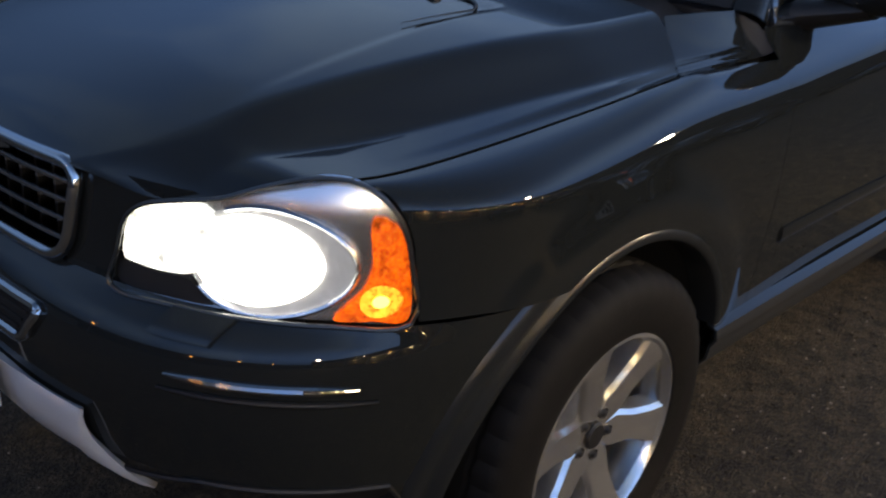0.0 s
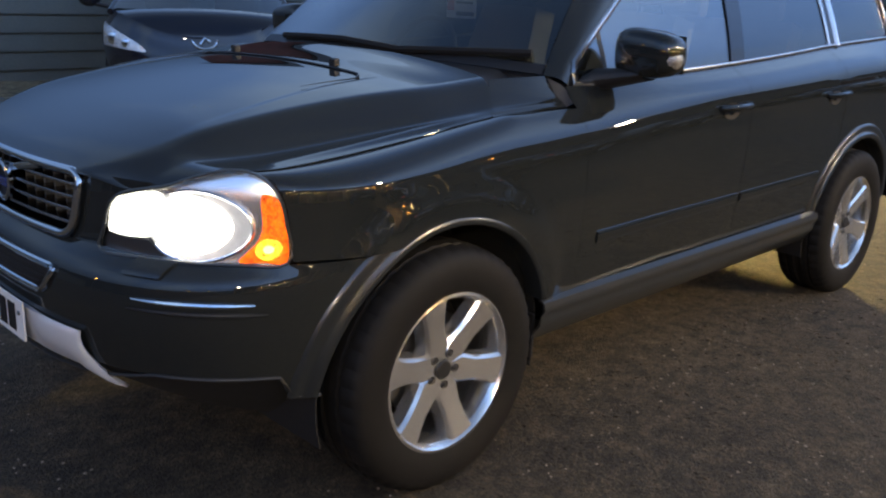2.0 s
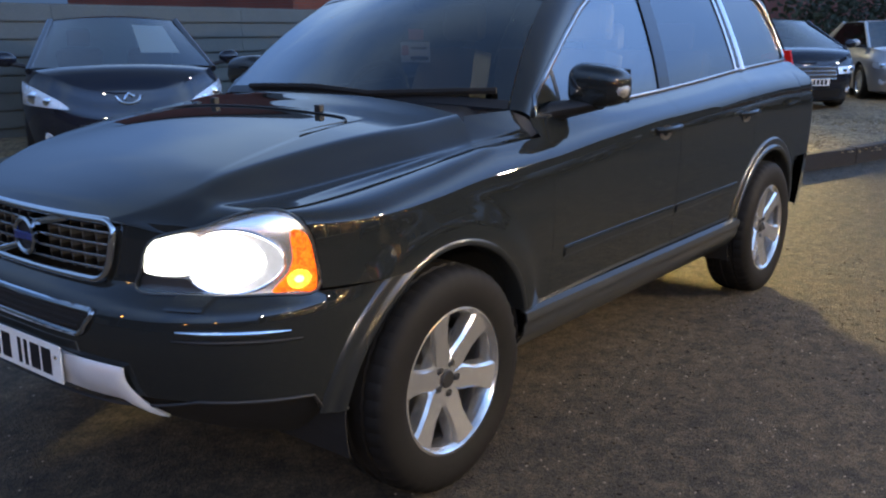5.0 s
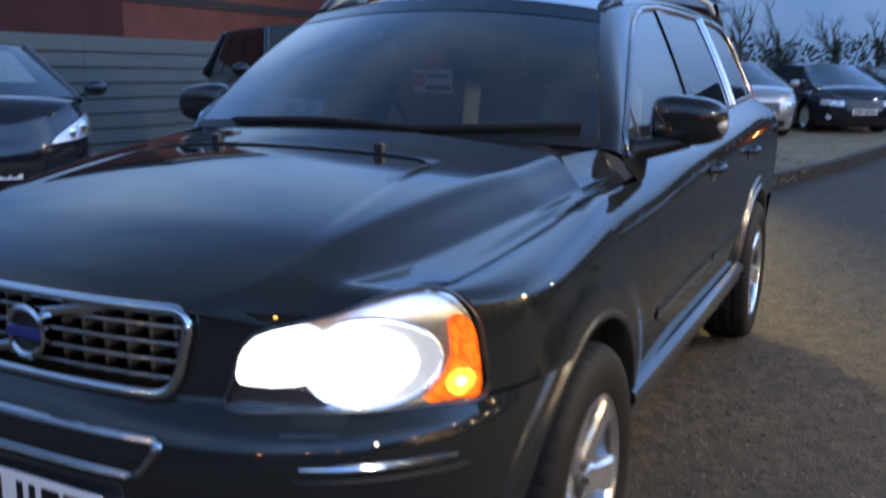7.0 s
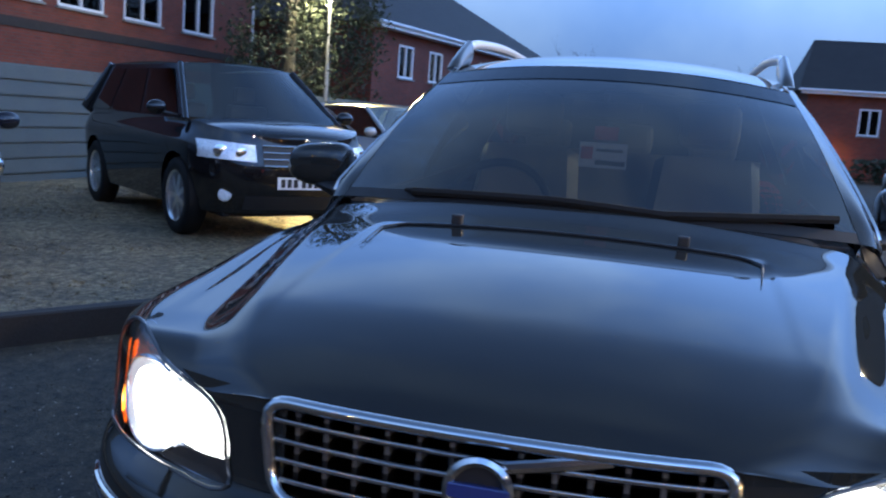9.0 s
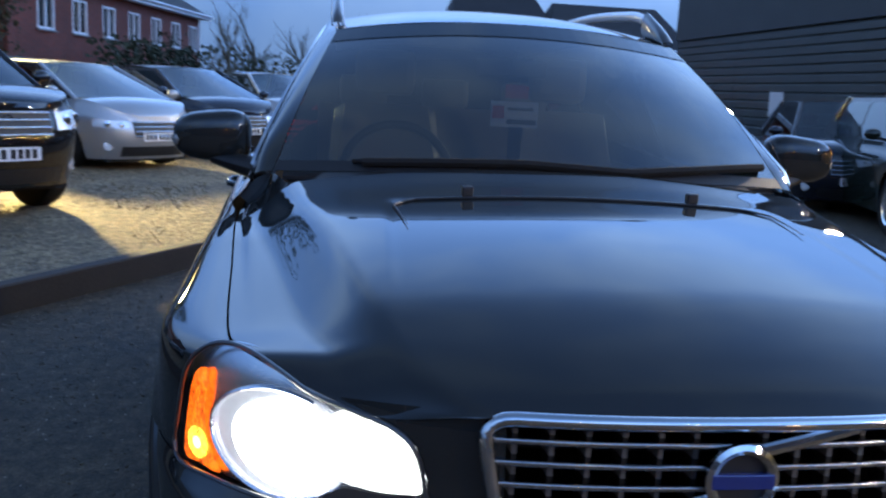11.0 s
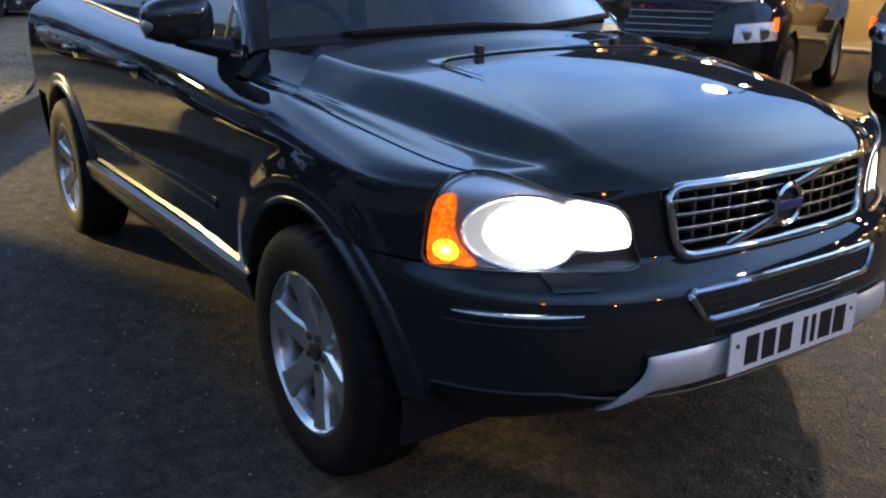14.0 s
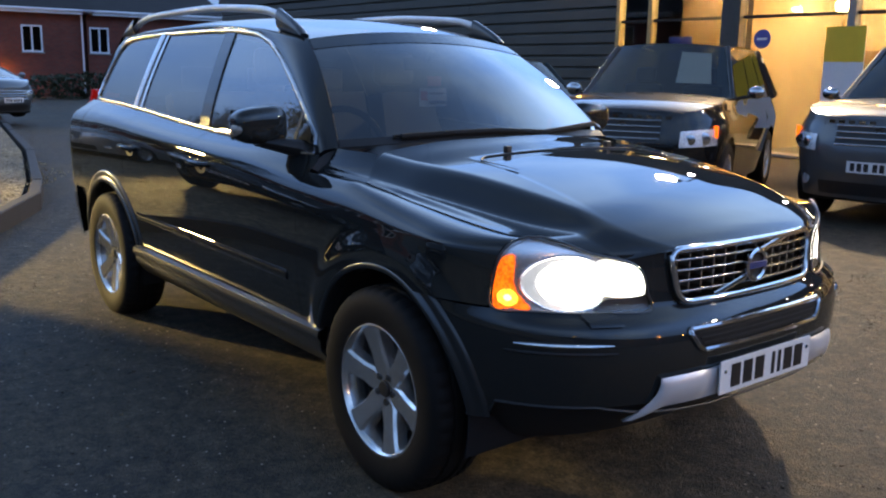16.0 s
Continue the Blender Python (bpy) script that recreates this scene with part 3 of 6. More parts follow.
    def wing(s):
        def fn(u, v):
            if u < 0.12:
                lean = mix(0.9655, 0.925, v / 0.4) if v < 0.4 else mix(0.925, 0.757, (v - 0.4) / 0.6)
                x = mix(curve1([(0.757, 0.487), (0.87, 0.492), (0.915, 0.501), (0.953, 0.519), (0.966, 0.546)], lean), 0.436, u / 0.12)
            elif u < 0.88:
                x = 0.435 * math.cos(math.pi * (u - 0.12) / 0.76)
            else:
                x = mix(-0.436, -0.589, (u - 0.88) / 0.12)
            ty = curve1([(r[0], r[1]) for r in T], x)
            tz = curve1([(r[0], r[2]) for r in T], x)
            floor = 0.757 if x > 0 else 0.37
            zb = max(floor, arch_z(x, 0, ARCH, floor))
            zs = 0.925
            if v < 0.4:
                q = v / 0.4
                w = q * math.pi / 2
                ys = side_y(x, zs)
                z = zs + (tz - zs) * math.cos(w) ** 1.15
                y = mix(ty + (ys - ty) * math.sin(w) ** 0.9, side_y(x, z), smoothstep(0.40, -0.585, x) * mix(smoothstep(0, 0.5, q), 1.0, smoothstep(-0.25, -0.55, x)))
                return (x, s * y, z)
            z = mix(zs, zb, (v - 0.4) / 0.6)
            flare = 0.014 * smoothstep(0.585, 0.485, math.hypot(x, z - HUB_Z)) * smoothstep(0.52, 0.46, abs(x))
            return (x, s * (side_y(x, z) + flare), z)
        return fn

    # ---- front bumper, from the middle round to the wheel arch
    def arch_x(z):
        return math.sqrt(max(0, ARCH**2 - (z - HUB_Z) ** 2))

    def bumper(s, z0, z1, inset=0.0):
        def fn(u, v):
            z = mix(z0 - (0.07 * smoothstep(0.87, 0.93, u) if z0 > 0.4 else 0), z1, v)
            s1 = s_of_x(max(arch_x(z), X0 + 0.01), z)
            p = skin_at(u * s1, z)
            return (p.x - inset, s * p.y * (1 - inset * 0.8), z)
        return fn

    bm = bmesh.new()
    for s in (1, -1):
        b2 = sheet(bumper(s, 0.462, 0.7505), 40, 22)
        me = bpy.data.meshes.new("tmp")
        b2.to_mesh(me)
        b2.free()
        bm.from_mesh(me)
        bpy.data.meshes.remove(me)
    bmesh.ops.remove_doubles(bm, verts=bm.verts, dist=0.0005)
    part("front_bumper", bm, PAINT, car, thick=0.002, smooth=40)
    def valance(s):
        skin = bumper(s, 0.27, 0.459, 0.018)

        def fn(u, v):
            x, y, z = skin(u, v)
            k = 1 - smoothstep(0.72, 0.98, u)
            z = mix(mix(0.39, 0.459, v), z, k)
            return (x - 0.17 * k * (1 - v) ** 1.3, y * mix(mix(0.985, 0.95, k), 1.0, v), z)
        return fn

    bm = bmesh.new()
    for s in (1, -1):
        b2 = sheet(valance(s), 32, 8)
        me = bpy.data.meshes.new("tmp")
        b2.to_mesh(me)
        b2.free()
        bm.from_mesh(me)
        bpy.data.meshes.remove(me)
    bmesh.ops.remove_doubles(bm, verts=bm.verts, dist=0.0005)
    part("lower_valance", bm, VOID, car, "black plastic valance under the bumper", smooth=40, thick=0.006)
    # grey lip along the lower edge of the bumper
    pts = []
    for i in range(49):
        u = (i - 24) / 24
        z = 0.462 - 0.07 * smoothstep(0.87, 0.93, abs(u)) if abs(u) > 0.5 else 0.462 - 0.05 * (1 - (abs(u) / 0.5) ** 2)
        p = skin_at(abs(u) * s_of_x(arch_x(0.47), 0.47), z)
        pts.append((p.x + 0.003, math.copysign(p.y + 0.002, u), z))
    part("bumper_lip", tube(pts, 0.005, 6), BLACK, car, "black plastic lower lip")

    # ---- silver skid plate behind the number plate
    def skid(u, v):
        y = (u - 0.5) * 2
        sg, a = (1 if y >= 0 else -1), abs(y)
        yt = min(a / 0.90, 1) * 0.478
        yb = a * 0.565
        yy = mix(yt, yb, v ** 2.2)
        z = mix(0.553 - 0.008 * a, mix(0.455, 0.405, smoothstep(0.80, 1.0, a)), v)
        return (front_x(yy, max(z, 0.47)) + 0.010 + mix(0.003, 0.016, smoothstep(0.50, 0.62, a)) * math.sin(v * math.pi) ** 0.7 - 0.035 * max(0, a - 0.86) / 0.14 * v, sg * yy, z)
    part("skid_plate", sheet(skid, 56, 14), SILVER, car, "satin silver skid plate", thick=0.012, smooth=50)

    # ---- number plate, with bars for the characters
    plate = part("number_plate", box(0.898, 0.904, -0.26, 0.26, 0.460, 0.571), PLATE, car, "white number plate with black characters", bevel=0.002)
    for i, (yy, w) in enumerate(((0.185, 0.05), (0.122, 0.05), (0.070, 0.018), (0.034, 0.018), (-0.045, 0.05), (-0.112, 0.05), (-0.178, 0.05))):
        part("character_bar", box(0.9045, 0.9055, yy - w / 2, yy + w / 2, 0.477, 0.554), INK, plate)
    for s in (1, -1):
        bm = lathe([(0.0001, 0.004), (0.006, 0.003), (0.007, 0)], 12)
        bmesh.ops.rotate(bm, verts=bm.verts, matrix=Matrix.Rotation(radians(-90), 3, "Z"))
        bmesh.ops.translate(bm, verts=bm.verts, vec=(0.904, s * 0.235, 0.535))
        part("plate_screw", bm, CHROME, plate)

    # ---- lower intake with chrome surround
    def ring_points(yt, yb, zt, zb, r, off, n=6):
        pts = []
        corners = ((yt, zt), (-yt, zt), (-yb, zb), (yb, zb))
        for i, (cy, cz) in enumerate(corners):
            py, pz = corners[i - 1]
            ny, nz = corners[(i + 1) % 4]
            a = Vector((py - cy, pz - cz)).normalized() * r
            b = Vector((ny - cy, nz - cz)).normalized() * r
            c = Vector((cy, cz))
            for k in range(n + 1):
                t = k / n
                q = (c + a) * (1 - t) ** 2 + c * 2 * t * (1 - t) + (c + b) * t * t
                pts.append((q.x, q.y))
            far = Vector((ny, nz)) + Vector((cy - ny, cz - nz)).normalized() * r
            st = c + b
            for k in range(1, 12):
                q = st.lerp(far, k / 12)
                pts.append((q.x, q.y))
        return [(front_x(y, z) + off, y, z) for y, z in pts]
    part("lower_grille_frame", tube(ring_points(0.372, 0.330, 0.686, 0.618, 0.022, 0.006), 0.0095, 8, True), CHROME, car, "chrome surround of the lower intake")
    # flat black sheet: the shaded depth of the intake put into its colour
    part("lower_grille_void", sheet(lambda u, v: (front_x((u - 0.5) * 0.70, mix(0.622, 0.682, v)) + 0.004, (u - 0.5) * mix(0.66, 0.735, v), mix(0.622, 0.682, v)), 24, 4), VOID, car)
    for k in range(3):
        z = 0.637 + 0.016 * k
        part("intake_bar", tube([(front_x(y, z) + 0.006, y, z) for y in [(i - 8) / 8 * (0.315 + 0.012 * k) for i in range(17)]], 0.003, 5), VOID, car)

    # ---- chrome strips on the bumper corners, with a groove below
    for s in (1, -1):
        for z, r, m, nm, y0, y1 in ((0.660, 0.0075, CHROME, "chrome_strip", 0.63, 0.853), (0.636, 0.005, BLACK, "strip_groove", 0.62, 0.868)):
            a, b = s_of_y(y0, z), s_of_y(y1, z)
            pts = []
            for i in range(15):
                p = skin_at(mix(a, b, i / 14), z)
                n = Vector((p.x - 0.1, p.y * 0.8, 0)).normalized()
                pts.append((p.x + n.x * 0.004, s * (p.y + n.y * 0.004), z))
            part(nm, tube(pts, [r * min(1, 0.35 + 3 * min(i, 14 - i) / 14) for i in range(15)], 8), m, car)
        # headlamp washer flap, cut as a thin outline
        def flap(u, v, s=s):
            yy, zz = mix(0.595, 0.69, u) - 0.006 * v, mix(0.744, 0.712, v)
            return (front_x(yy, zz) + 0.006 + 0.006 * math.sin(v * math.pi), s * yy, zz)
        part("washer_flap", sheet(flap, 8, 6), PAINT, car, thick=0.008, smooth=50)

    # ---- painted panel between grille and headlamps
    for s in (1, -1):
        def cheek(u, v, s=s):
            z = mix(0.742, 0.925, v)
            y = mix(0.352, curve1([(0.742, 0.463), (0.80, 0.465), (0.862, 0.482), (0.892, 0.516), (0.909, 0.56), (0.925, 0.60)], z), u)
            return (front_x(y, z) - 0.003, s * y, z)
        part("nose_panel", sheet(cheek, 10, 12), PAINT, car, smooth=60, thick=0.004)
    def brow(u, v):
        y = (u - 0.5) * 0.8
        return (front_x(y, mix(0.910, 0.935, v)) - 0.004, y, mix(0.910, 0.935, v))
    part("nose_top", sheet(brow, 20, 2), PAINT, car, thick=0.004)

    # ---- grille
    part("grille_frame", tube(ring_points(0.392, 0.360, 0.922, 0.757, 0.05, 0.010), 0.0125, 10, True), CHROME, car, "chrome grille surround", smooth=60)
    part("grille_back", sheet(lambda u, v: (front_x((u - 0.5) * 0.92, 0.84) - 0.085, (u - 0.5) * 0.92, mix(0.735, 0.945, v)), 16, 2), VOID, car)
    for k in range(4):
        z = 0.790 + 0.033 * k
        w = 0.362 + 0.006 * k
        bm = bmesh.new()
        rows = []
        for i in range(25):
            y = (i - 12) / 12 * w
            x = front_x(y, z)
            rows.append([bm.verts.new(q) for q in ((x + 0.004, y, z + 0.004), (x + 0.006, y, z - 0.003), (x - 0.05, y, z - 0.006), (x - 0.05, y, z + 0.003))])
        for i in range(24):
            for j in range(4):
                bm.faces.new([rows[i][j], rows[i][(j + 1) % 4], rows[i + 1][(j + 1) % 4], rows[i + 1][j]])
        bar = part("grille_bar", bm, SMOKED, car)
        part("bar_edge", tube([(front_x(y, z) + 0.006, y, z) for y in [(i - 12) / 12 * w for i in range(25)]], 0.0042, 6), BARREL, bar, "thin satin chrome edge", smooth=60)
    for k in range(-6, 7):
        y = k * 0.056
        if k == 0:
            continue
        xx = front_x(y, 0.84)
        part("grille_fin", box(xx - 0.065, xx - 0.022, y - 0.004, y + 0.004, 0.768, 0.912), FIN, car)
    # round emblem on a slanted bar
    bm = lathe([(0.056, -0.004), (0.058, 0.008), (0.050, 0.012), (0.042, 0.008), (0.042, -0.004)], 40, closed=True)
    bmesh.ops.rotate(bm, verts=bm.verts, matrix=Matrix.Rotation(radians(-90), 3, "Z"))
    bmesh.ops.translate(bm, verts=bm.verts, vec=(0.828, 0, 0.843))
    emblem = part("emblem_ring", bm, CHROME, car, "chrome ring emblem with blue band", smooth=50)
    part("emblem_band", box(0.828, 0.841, -0.05, 0.05, 0.831, 0.855), BLUE, emblem, bevel=0.002)
    bm = lathe([(0.0001, 0.004), (0.042, 0.004), (0.042, -0.004)], 32)
    bmesh.ops.rotate(bm, verts=bm.verts, matrix=Matrix.Rotation(radians(-90), 3, "Z"))
    bmesh.ops.translate(bm, verts=bm.verts, vec=(0.822, 0, 0.843))
    part("emblem_disc", bm, BLACK, emblem)
    for (ya, za), (yb, zb) in (((0.036, 0.884), (0.20, 0.917)), ((-0.038, 0.81), (-0.21, 0.765))):
        pts = [(front_x(mix(ya, yb, t), mix(za, zb, t)) + 0.013, mix(ya, yb, t), mix(za, zb, t)) for t in (0, 0.5, 1)]
        part("emblem_bar", tube(pts, 0.011, 8, flat=0.5), CHROME, emblem)

    # ---- headlamps: clear cover, bright housing, two lit bowls, amber corner
    EDGE = [(0.466, 0.745), (0.468, 0.80), (0.485, 0.862), (0.520, 0.892), (0.575, 0.909), (0.640, 0.925), (0.690, 0.949), (0.740, 0.968),
            (0.785, 0.970), (0.822, 0.953), (0.852, 0.915), (0.866, 0.850), (0.873, 0.755), (0.80, 0.750), (0.70, 0.747), (0.58, 0.744)]

    def lamp_sheet(s, edge, inset, mid=None, rings=8, bow=0.0, tight=1.0, n=72):
        pts = [(s_of_y(y, z), z) for y, z in edge]
        cs = sum(p[0] for p in pts) / len(pts)
        cz = sum(p[1] for p in pts) / len(pts)
        if mid:
            cs, cz = s_of_y(mid[0], mid[1]), mid[1]
        loop = []
        for i in range(len(pts)):
            p0, p1, p2, p3 = pts[i - 1], pts[i], pts[(i + 1) % len(pts)], pts[(i + 2) % len(pts)]
            for k in range(max(1, n // len(pts))):
                t = k / max(1, n // len(pts))
                q = [0.5 * ((2 * p1[j]) + (p2[j] - p0[j]) * t + (2 * p0[j] - 5 * p1[j] + 4 * p2[j] - p3[j]) * t * t + (3 * p1[j] - p0[j] - 3 * p2[j] + p3[j]) * t**3) for j in (0, 1)]
                loop.append(q)
        bm = bmesh.new()

        def at(a, z, k):
            p = skin_at(min(a, 0.999), z)
            nrm = Vector((p.x - 0.1, p.y * 0.8, 0.1)).normalized()
            p = p - nrm * (inset + bow * (1 - k * k))
            return (p.x, s * p.y, p.z)
        c = bm.verts.new(at(cs, cz, 0))
        prev = None
        for r in range(1, rings + 1):
            k = tight * r / rings
            ring = [bm.verts.new(at(mix(cs, a, k), mix(cz, z, k), r / rings)) for a, z in loop]
            m = len(ring)
            for i in range(m):
                if prev is None:
                    bm.faces.new([c, ring[i], ring[(i + 1) % m]])
                else:
                    bm.faces.new([prev[i], ring[i], ring[(i + 1) % m], prev[(i + 1) % m]])
            prev = ring
        return bm, loop

    def ellipse(cy, cz, ry, rz, n=16):
        return [(cy + ry * math.cos(2 * math.pi * i / n), cz + rz * math.sin(2 * math.pi * i / n)) for i in range(n)]

    for s in (1, -1):
        bm, loop = lamp_sheet(s, EDGE, -0.004, rings=8)
        cover = part("headlamp", bm, LENS, car, "lit clear headlamp with amber corner", smooth=60)
        cover.visible_shadow = False
        bm, _ = lamp_sheet(s, EDGE, 0.022, bow=0.0, mid=(0.70, 0.85), rings=20, n=144)
        part("housing", bm, HOUSING, cover, smooth=60)
        rim = []
        for a, z in loop:
            p = skin_at(min(a, 0.999), z)
            rim.append((p.x + 0.003, s * (p.y + 0.002), p.z))
        part("lamp_seal", tube(rim, 0.004, 6, True), TRIM, cover)
        # dark lower bezel, chrome ring round the dipped beam, hooded inner bowl
        bm, _ = lamp_sheet(s, [(0.474, 0.750), (0.474, 0.785), (0.53, 0.782), (0.585, 0.784), (0.605, 0.78), (0.625, 0.765), (0.64, 0.752), (0.56, 0.749)], 0.010, rings=3)
        part("lower_bezel", bm, BLACK, cover, "dark lower bezel", smooth=60)
        def ring_on(cy, cz, ry, rz, a0, a1, inset, n=40):
            out = []
            for i in range(n + 1):
                a = radians(mix(a0, a1, i / n))
                yy, zz = cy + ry * math.cos(a), cz + rz * math.sin(a)
                p = skin_at(s_of_y(yy, zz), zz)
                nrm = Vector((p.x - 0.1, p.y * 0.8, 0.1)).normalized()
                p = p - nrm * inset
                out.append((p.x, s * p.y, p.z))
            return out
        part("beam_ring", tube(ring_on(0.704, 0.832, 0.114, 0.085, -140, 120, 0.012), 0.0045, 6), HOUSING, cover, "chrome ring round the dipped beam", smooth=60)
        bm, _ = lamp_sheet(s, ellipse(0.690, 0.832, 0.092, 0.071), 0.014, rings=6, bow=-0.008)
        bowl, _ = lamp_sheet(s, ellipse(0.704, 0.832, 0.116, 0.086), 0.017, rings=6)
        part("beam_bowl", bowl, LAMP_BOWL, cover, "reflector bowl with the beam's halo put in as a glow", smooth=60)
        part("dipped_beam", bm, LAMP_WHITE, cover, "glowing white dipped beam", smooth=60)
        bm, _ = lamp_sheet(s, [(0.475, 0.796), (0.477, 0.842), (0.494, 0.873), (0.53, 0.889), (0.60, 0.902), (0.640, 0.86), (0.612, 0.802), (0.56, 0.788), (0.50, 0.788)], 0.008, rings=5, bow=-0.004)
        part("main_beam", bm, LAMP_SIDE, cover, "glowing white inner lamp", smooth=60)
        bm, _ = lamp_sheet(s, [(0.826, 0.914), (0.851, 0.904), (0.8645, 0.85), (0.8715, 0.758), (0.840, 0.754), (0.800, 0.755), (0.822, 0.79), (0.832, 0.84)], 0.013, rings=6)
        part("indicator", bm, AMBER, cover, "lit amber corner indicator", smooth=60)
        bm, _ = lamp_sheet(s, ellipse(0.844, 0.786, 0.020, 0.026), 0.0115, rings=3)
        part("amber_reflector", bm, AMBER_GLOW, cover)
        bm, _ = lamp_sheet(s, ellipse(0.844, 0.786, 0.008, 0.010), 0.010, rings=3)
        part("amber_bulb", bm, AMBER_LIT, cover)

    def roof_mid(x):
        return curve1([(-1.0, 1.625), (-1.10, 1.648), (-1.25, 1.674), (-1.5, 1.704), (-2.2, 1.736), (-3.0, 1.722), (-3.5, 1.690)], x)

    def roof_edge(x):
        return roof_mid(x) - 0.056

    def roof(u, v):
        t = (u - 0.5) * 2
        lead = -1.02 - 0.070 * t * t
        x = mix(lead, -3.50 + 0.02 * t * t, v)
        return (x, 0.590 * t - 0.015 * t * smoothstep(-2.4, -3.5, x), roof_mid(x) - mix(0.062, 0.056, v) * abs(t) ** 2.2)

    # ---- doors, quarter panels and sills, flank by flank
    def flank(x0, x1, s, zb, zt, cols=20, rows=24, bow=0.0):
        def fn(u, v):
            x = mix(x0, x1, u)
            z = mix(zb(x), zt(x), v)
            return (x, s * side_y(x, z), z)
        return sheet(fn, cols, rows)

    for s in (1, -1):
        wing_part = part("front_wing", sheet(wing(s), 48, 26), PAINT, car, thick=0.002, smooth=40)
        sill_top = lambda x: 0.462
        # upper rear of the wing, running on from the bonnet's slope to the screen pillar
        def wing_top(u, v, s=s):
            xk = mix(-0.350, -0.556, u)
            k = Vector((xk, curve1([(-0.346, 0.718), (-0.44, 0.742), (-0.556, 0.772)], xk), curve1([(-0.346, 1.141), (-0.44, 1.146), (-0.556, 1.150)], xk)))
            xs = mix(-0.242, -0.588, u)
            e = Vector((xs, 0.8425, mix(1.0495, 1.059, u)))
            p = k.lerp(e, v)
            return (p.x, s * p.y, k.z + (e.z - k.z) * mix(slope(v, 0.62, 0.80, 0.09), v, 0.6 * u))
        part("wing_top", sheet(wing_top, 16, 24), PAINT, wing_part, thick=0.002, smooth=50)
        # painted foot of the screen pillar, down to the door's front corner
        def foot(u, v, s=s):
            a = Vector(wing_top(1.0, v, s))
            b = Vector((mix(-0.552, -0.600, v), s * mix(0.772, cabin_y(-0.6, 1.125) + 0.003, v), mix(1.150, 1.118, v)))
            if v > 0.75:
                b = b.lerp(Vector((-0.600, s * side_y(-0.6, 1.075), 1.075)), (v - 0.75) / 0.25)
            return a.lerp(b, u)
        part("pillar_foot", sheet(foot, 4, 12), BLACK, wing_part, "black plastic corner piece", thick=0.002, smooth=60)
        door = part("front_door", flank(-0.5912, -1.6452, s, sill_top, belt), PAINT, car, thick=0.002, smooth=40)
        rear_floor = lambda x: max(0.462, arch_z(x, REAR_X, ARCH, 0.462))
        rear = part("rear_door", flank(-1.648, -2.562, s, rear_floor, belt, 40), PAINT, car, thick=0.002, smooth=40)

        def quarter(u, v):
            if u < 0.5:
                x = mix(-2.566, REAR_X - 0.435, math.sin(u / 0.5 * math.pi / 2))
            else:
                x = mix(REAR_X - 0.436, -3.80, (u - 0.5) / 0.5)
            zb = max(0.70 if x < -3.3 else 0.462, arch_z(x, REAR_X, ARCH, 0.462))
            z = mix(zb, belt(x), v)
            return (max(x, curve1(TAIL, z) + 0.004), s * side_y(max(x, curve1(TAIL, z) + 0.004), z), z)
        part("quarter_panel", sheet(quarter, 56, 22), PAINT, car, thick=0.002, smooth=40)

        # wheel-arch lips
        for cx, a0, a1 in ((0.0, 5, 163), (REAR_X, 8, 172)):
            bm = bmesh.new()
            rows = []
            for i in range(49):
                a = radians(mix(a0, a1, i / 48))
                row = []
                for r, out in ((0.430, -0.05), (0.430, 0.012), (0.433, 0.017), (0.450, 0.018), (0.456, 0.009), (0.470, 0.006), (0.485, 0.011), (0.495, 0.007), (0.503, -0.004)):
                    px, pz = cx + r * math.cos(a), HUB_Z + r * math.sin(a)
                    pz = max(pz, 0.30)
                    row.append(bm.verts.new((px, s * (side_y(min(px, 0.48), pz) + out), pz)))
                rows.append(row)
            for i in range(48):
                for j in range(8):
                    bm.faces.new([rows[i][j], rows[i][j + 1], rows[i + 1][j + 1], rows[i + 1][j]])
            part("arch_lip", bm, ARCH_TRIM, car, smooth=60)
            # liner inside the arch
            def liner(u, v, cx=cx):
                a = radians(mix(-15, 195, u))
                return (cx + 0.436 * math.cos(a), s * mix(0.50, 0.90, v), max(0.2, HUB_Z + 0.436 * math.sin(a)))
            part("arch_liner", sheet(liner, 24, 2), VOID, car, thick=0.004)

        # sill with a light upper ledge
        def sill(u, v):
            x = mix(-0.415, REAR_X + 0.425, u)
            prof = ((0.920, 0.474), (0.946, 0.467), (0.950, 0.444), (0.938, 0.424), (0.934, 0.39), (0.89, 0.33), (0.80, 0.285))
            k = min(int(v * 6), 5)
            t = v * 6 - k
            return (x, s * mix(prof[k][0], prof[k + 1][0], t), mix(prof[k][1], prof[k + 1][1], t))
        part("sill", sheet(sill, 24, 12), TRIM, car, "dark grey plastic sill", smooth=50, thick=0.006)
        # rub strips
        for a, b, dr in ((-0.68, -1.630, door), (-1.662, -2.40, rear)):
            pts = [(mix(a, b, i / 12), s * (side_y(mix(a, b, i / 12), 0.640) + 0.002), 0.640 + 0.012 * (mix(a, b, i / 12) + 0.6) / -2) for i in range(13)]
            part("rub_strip", tube(pts, 0.022, 8, flat=0.26), PAINT, dr, smooth=60)
        # handles
        for hx, dr in ((-1.50, door), (-2.45, rear)):
            y = side_y(hx, 1.0)
            pts = [(hx + 0.095, s * (y + 0.002), 1.016), (hx + 0.075, s * (y + 0.032), 1.018), (hx, s * (y + 0.040), 1.020), (hx - 0.075, s * (y + 0.034), 1.020), (hx - 0.095, s * (y + 0.002), 1.020)]
            part("door_handle", tube(pts, 0.0125, 8, flat=0.8), PAINT, dr, smooth=60)
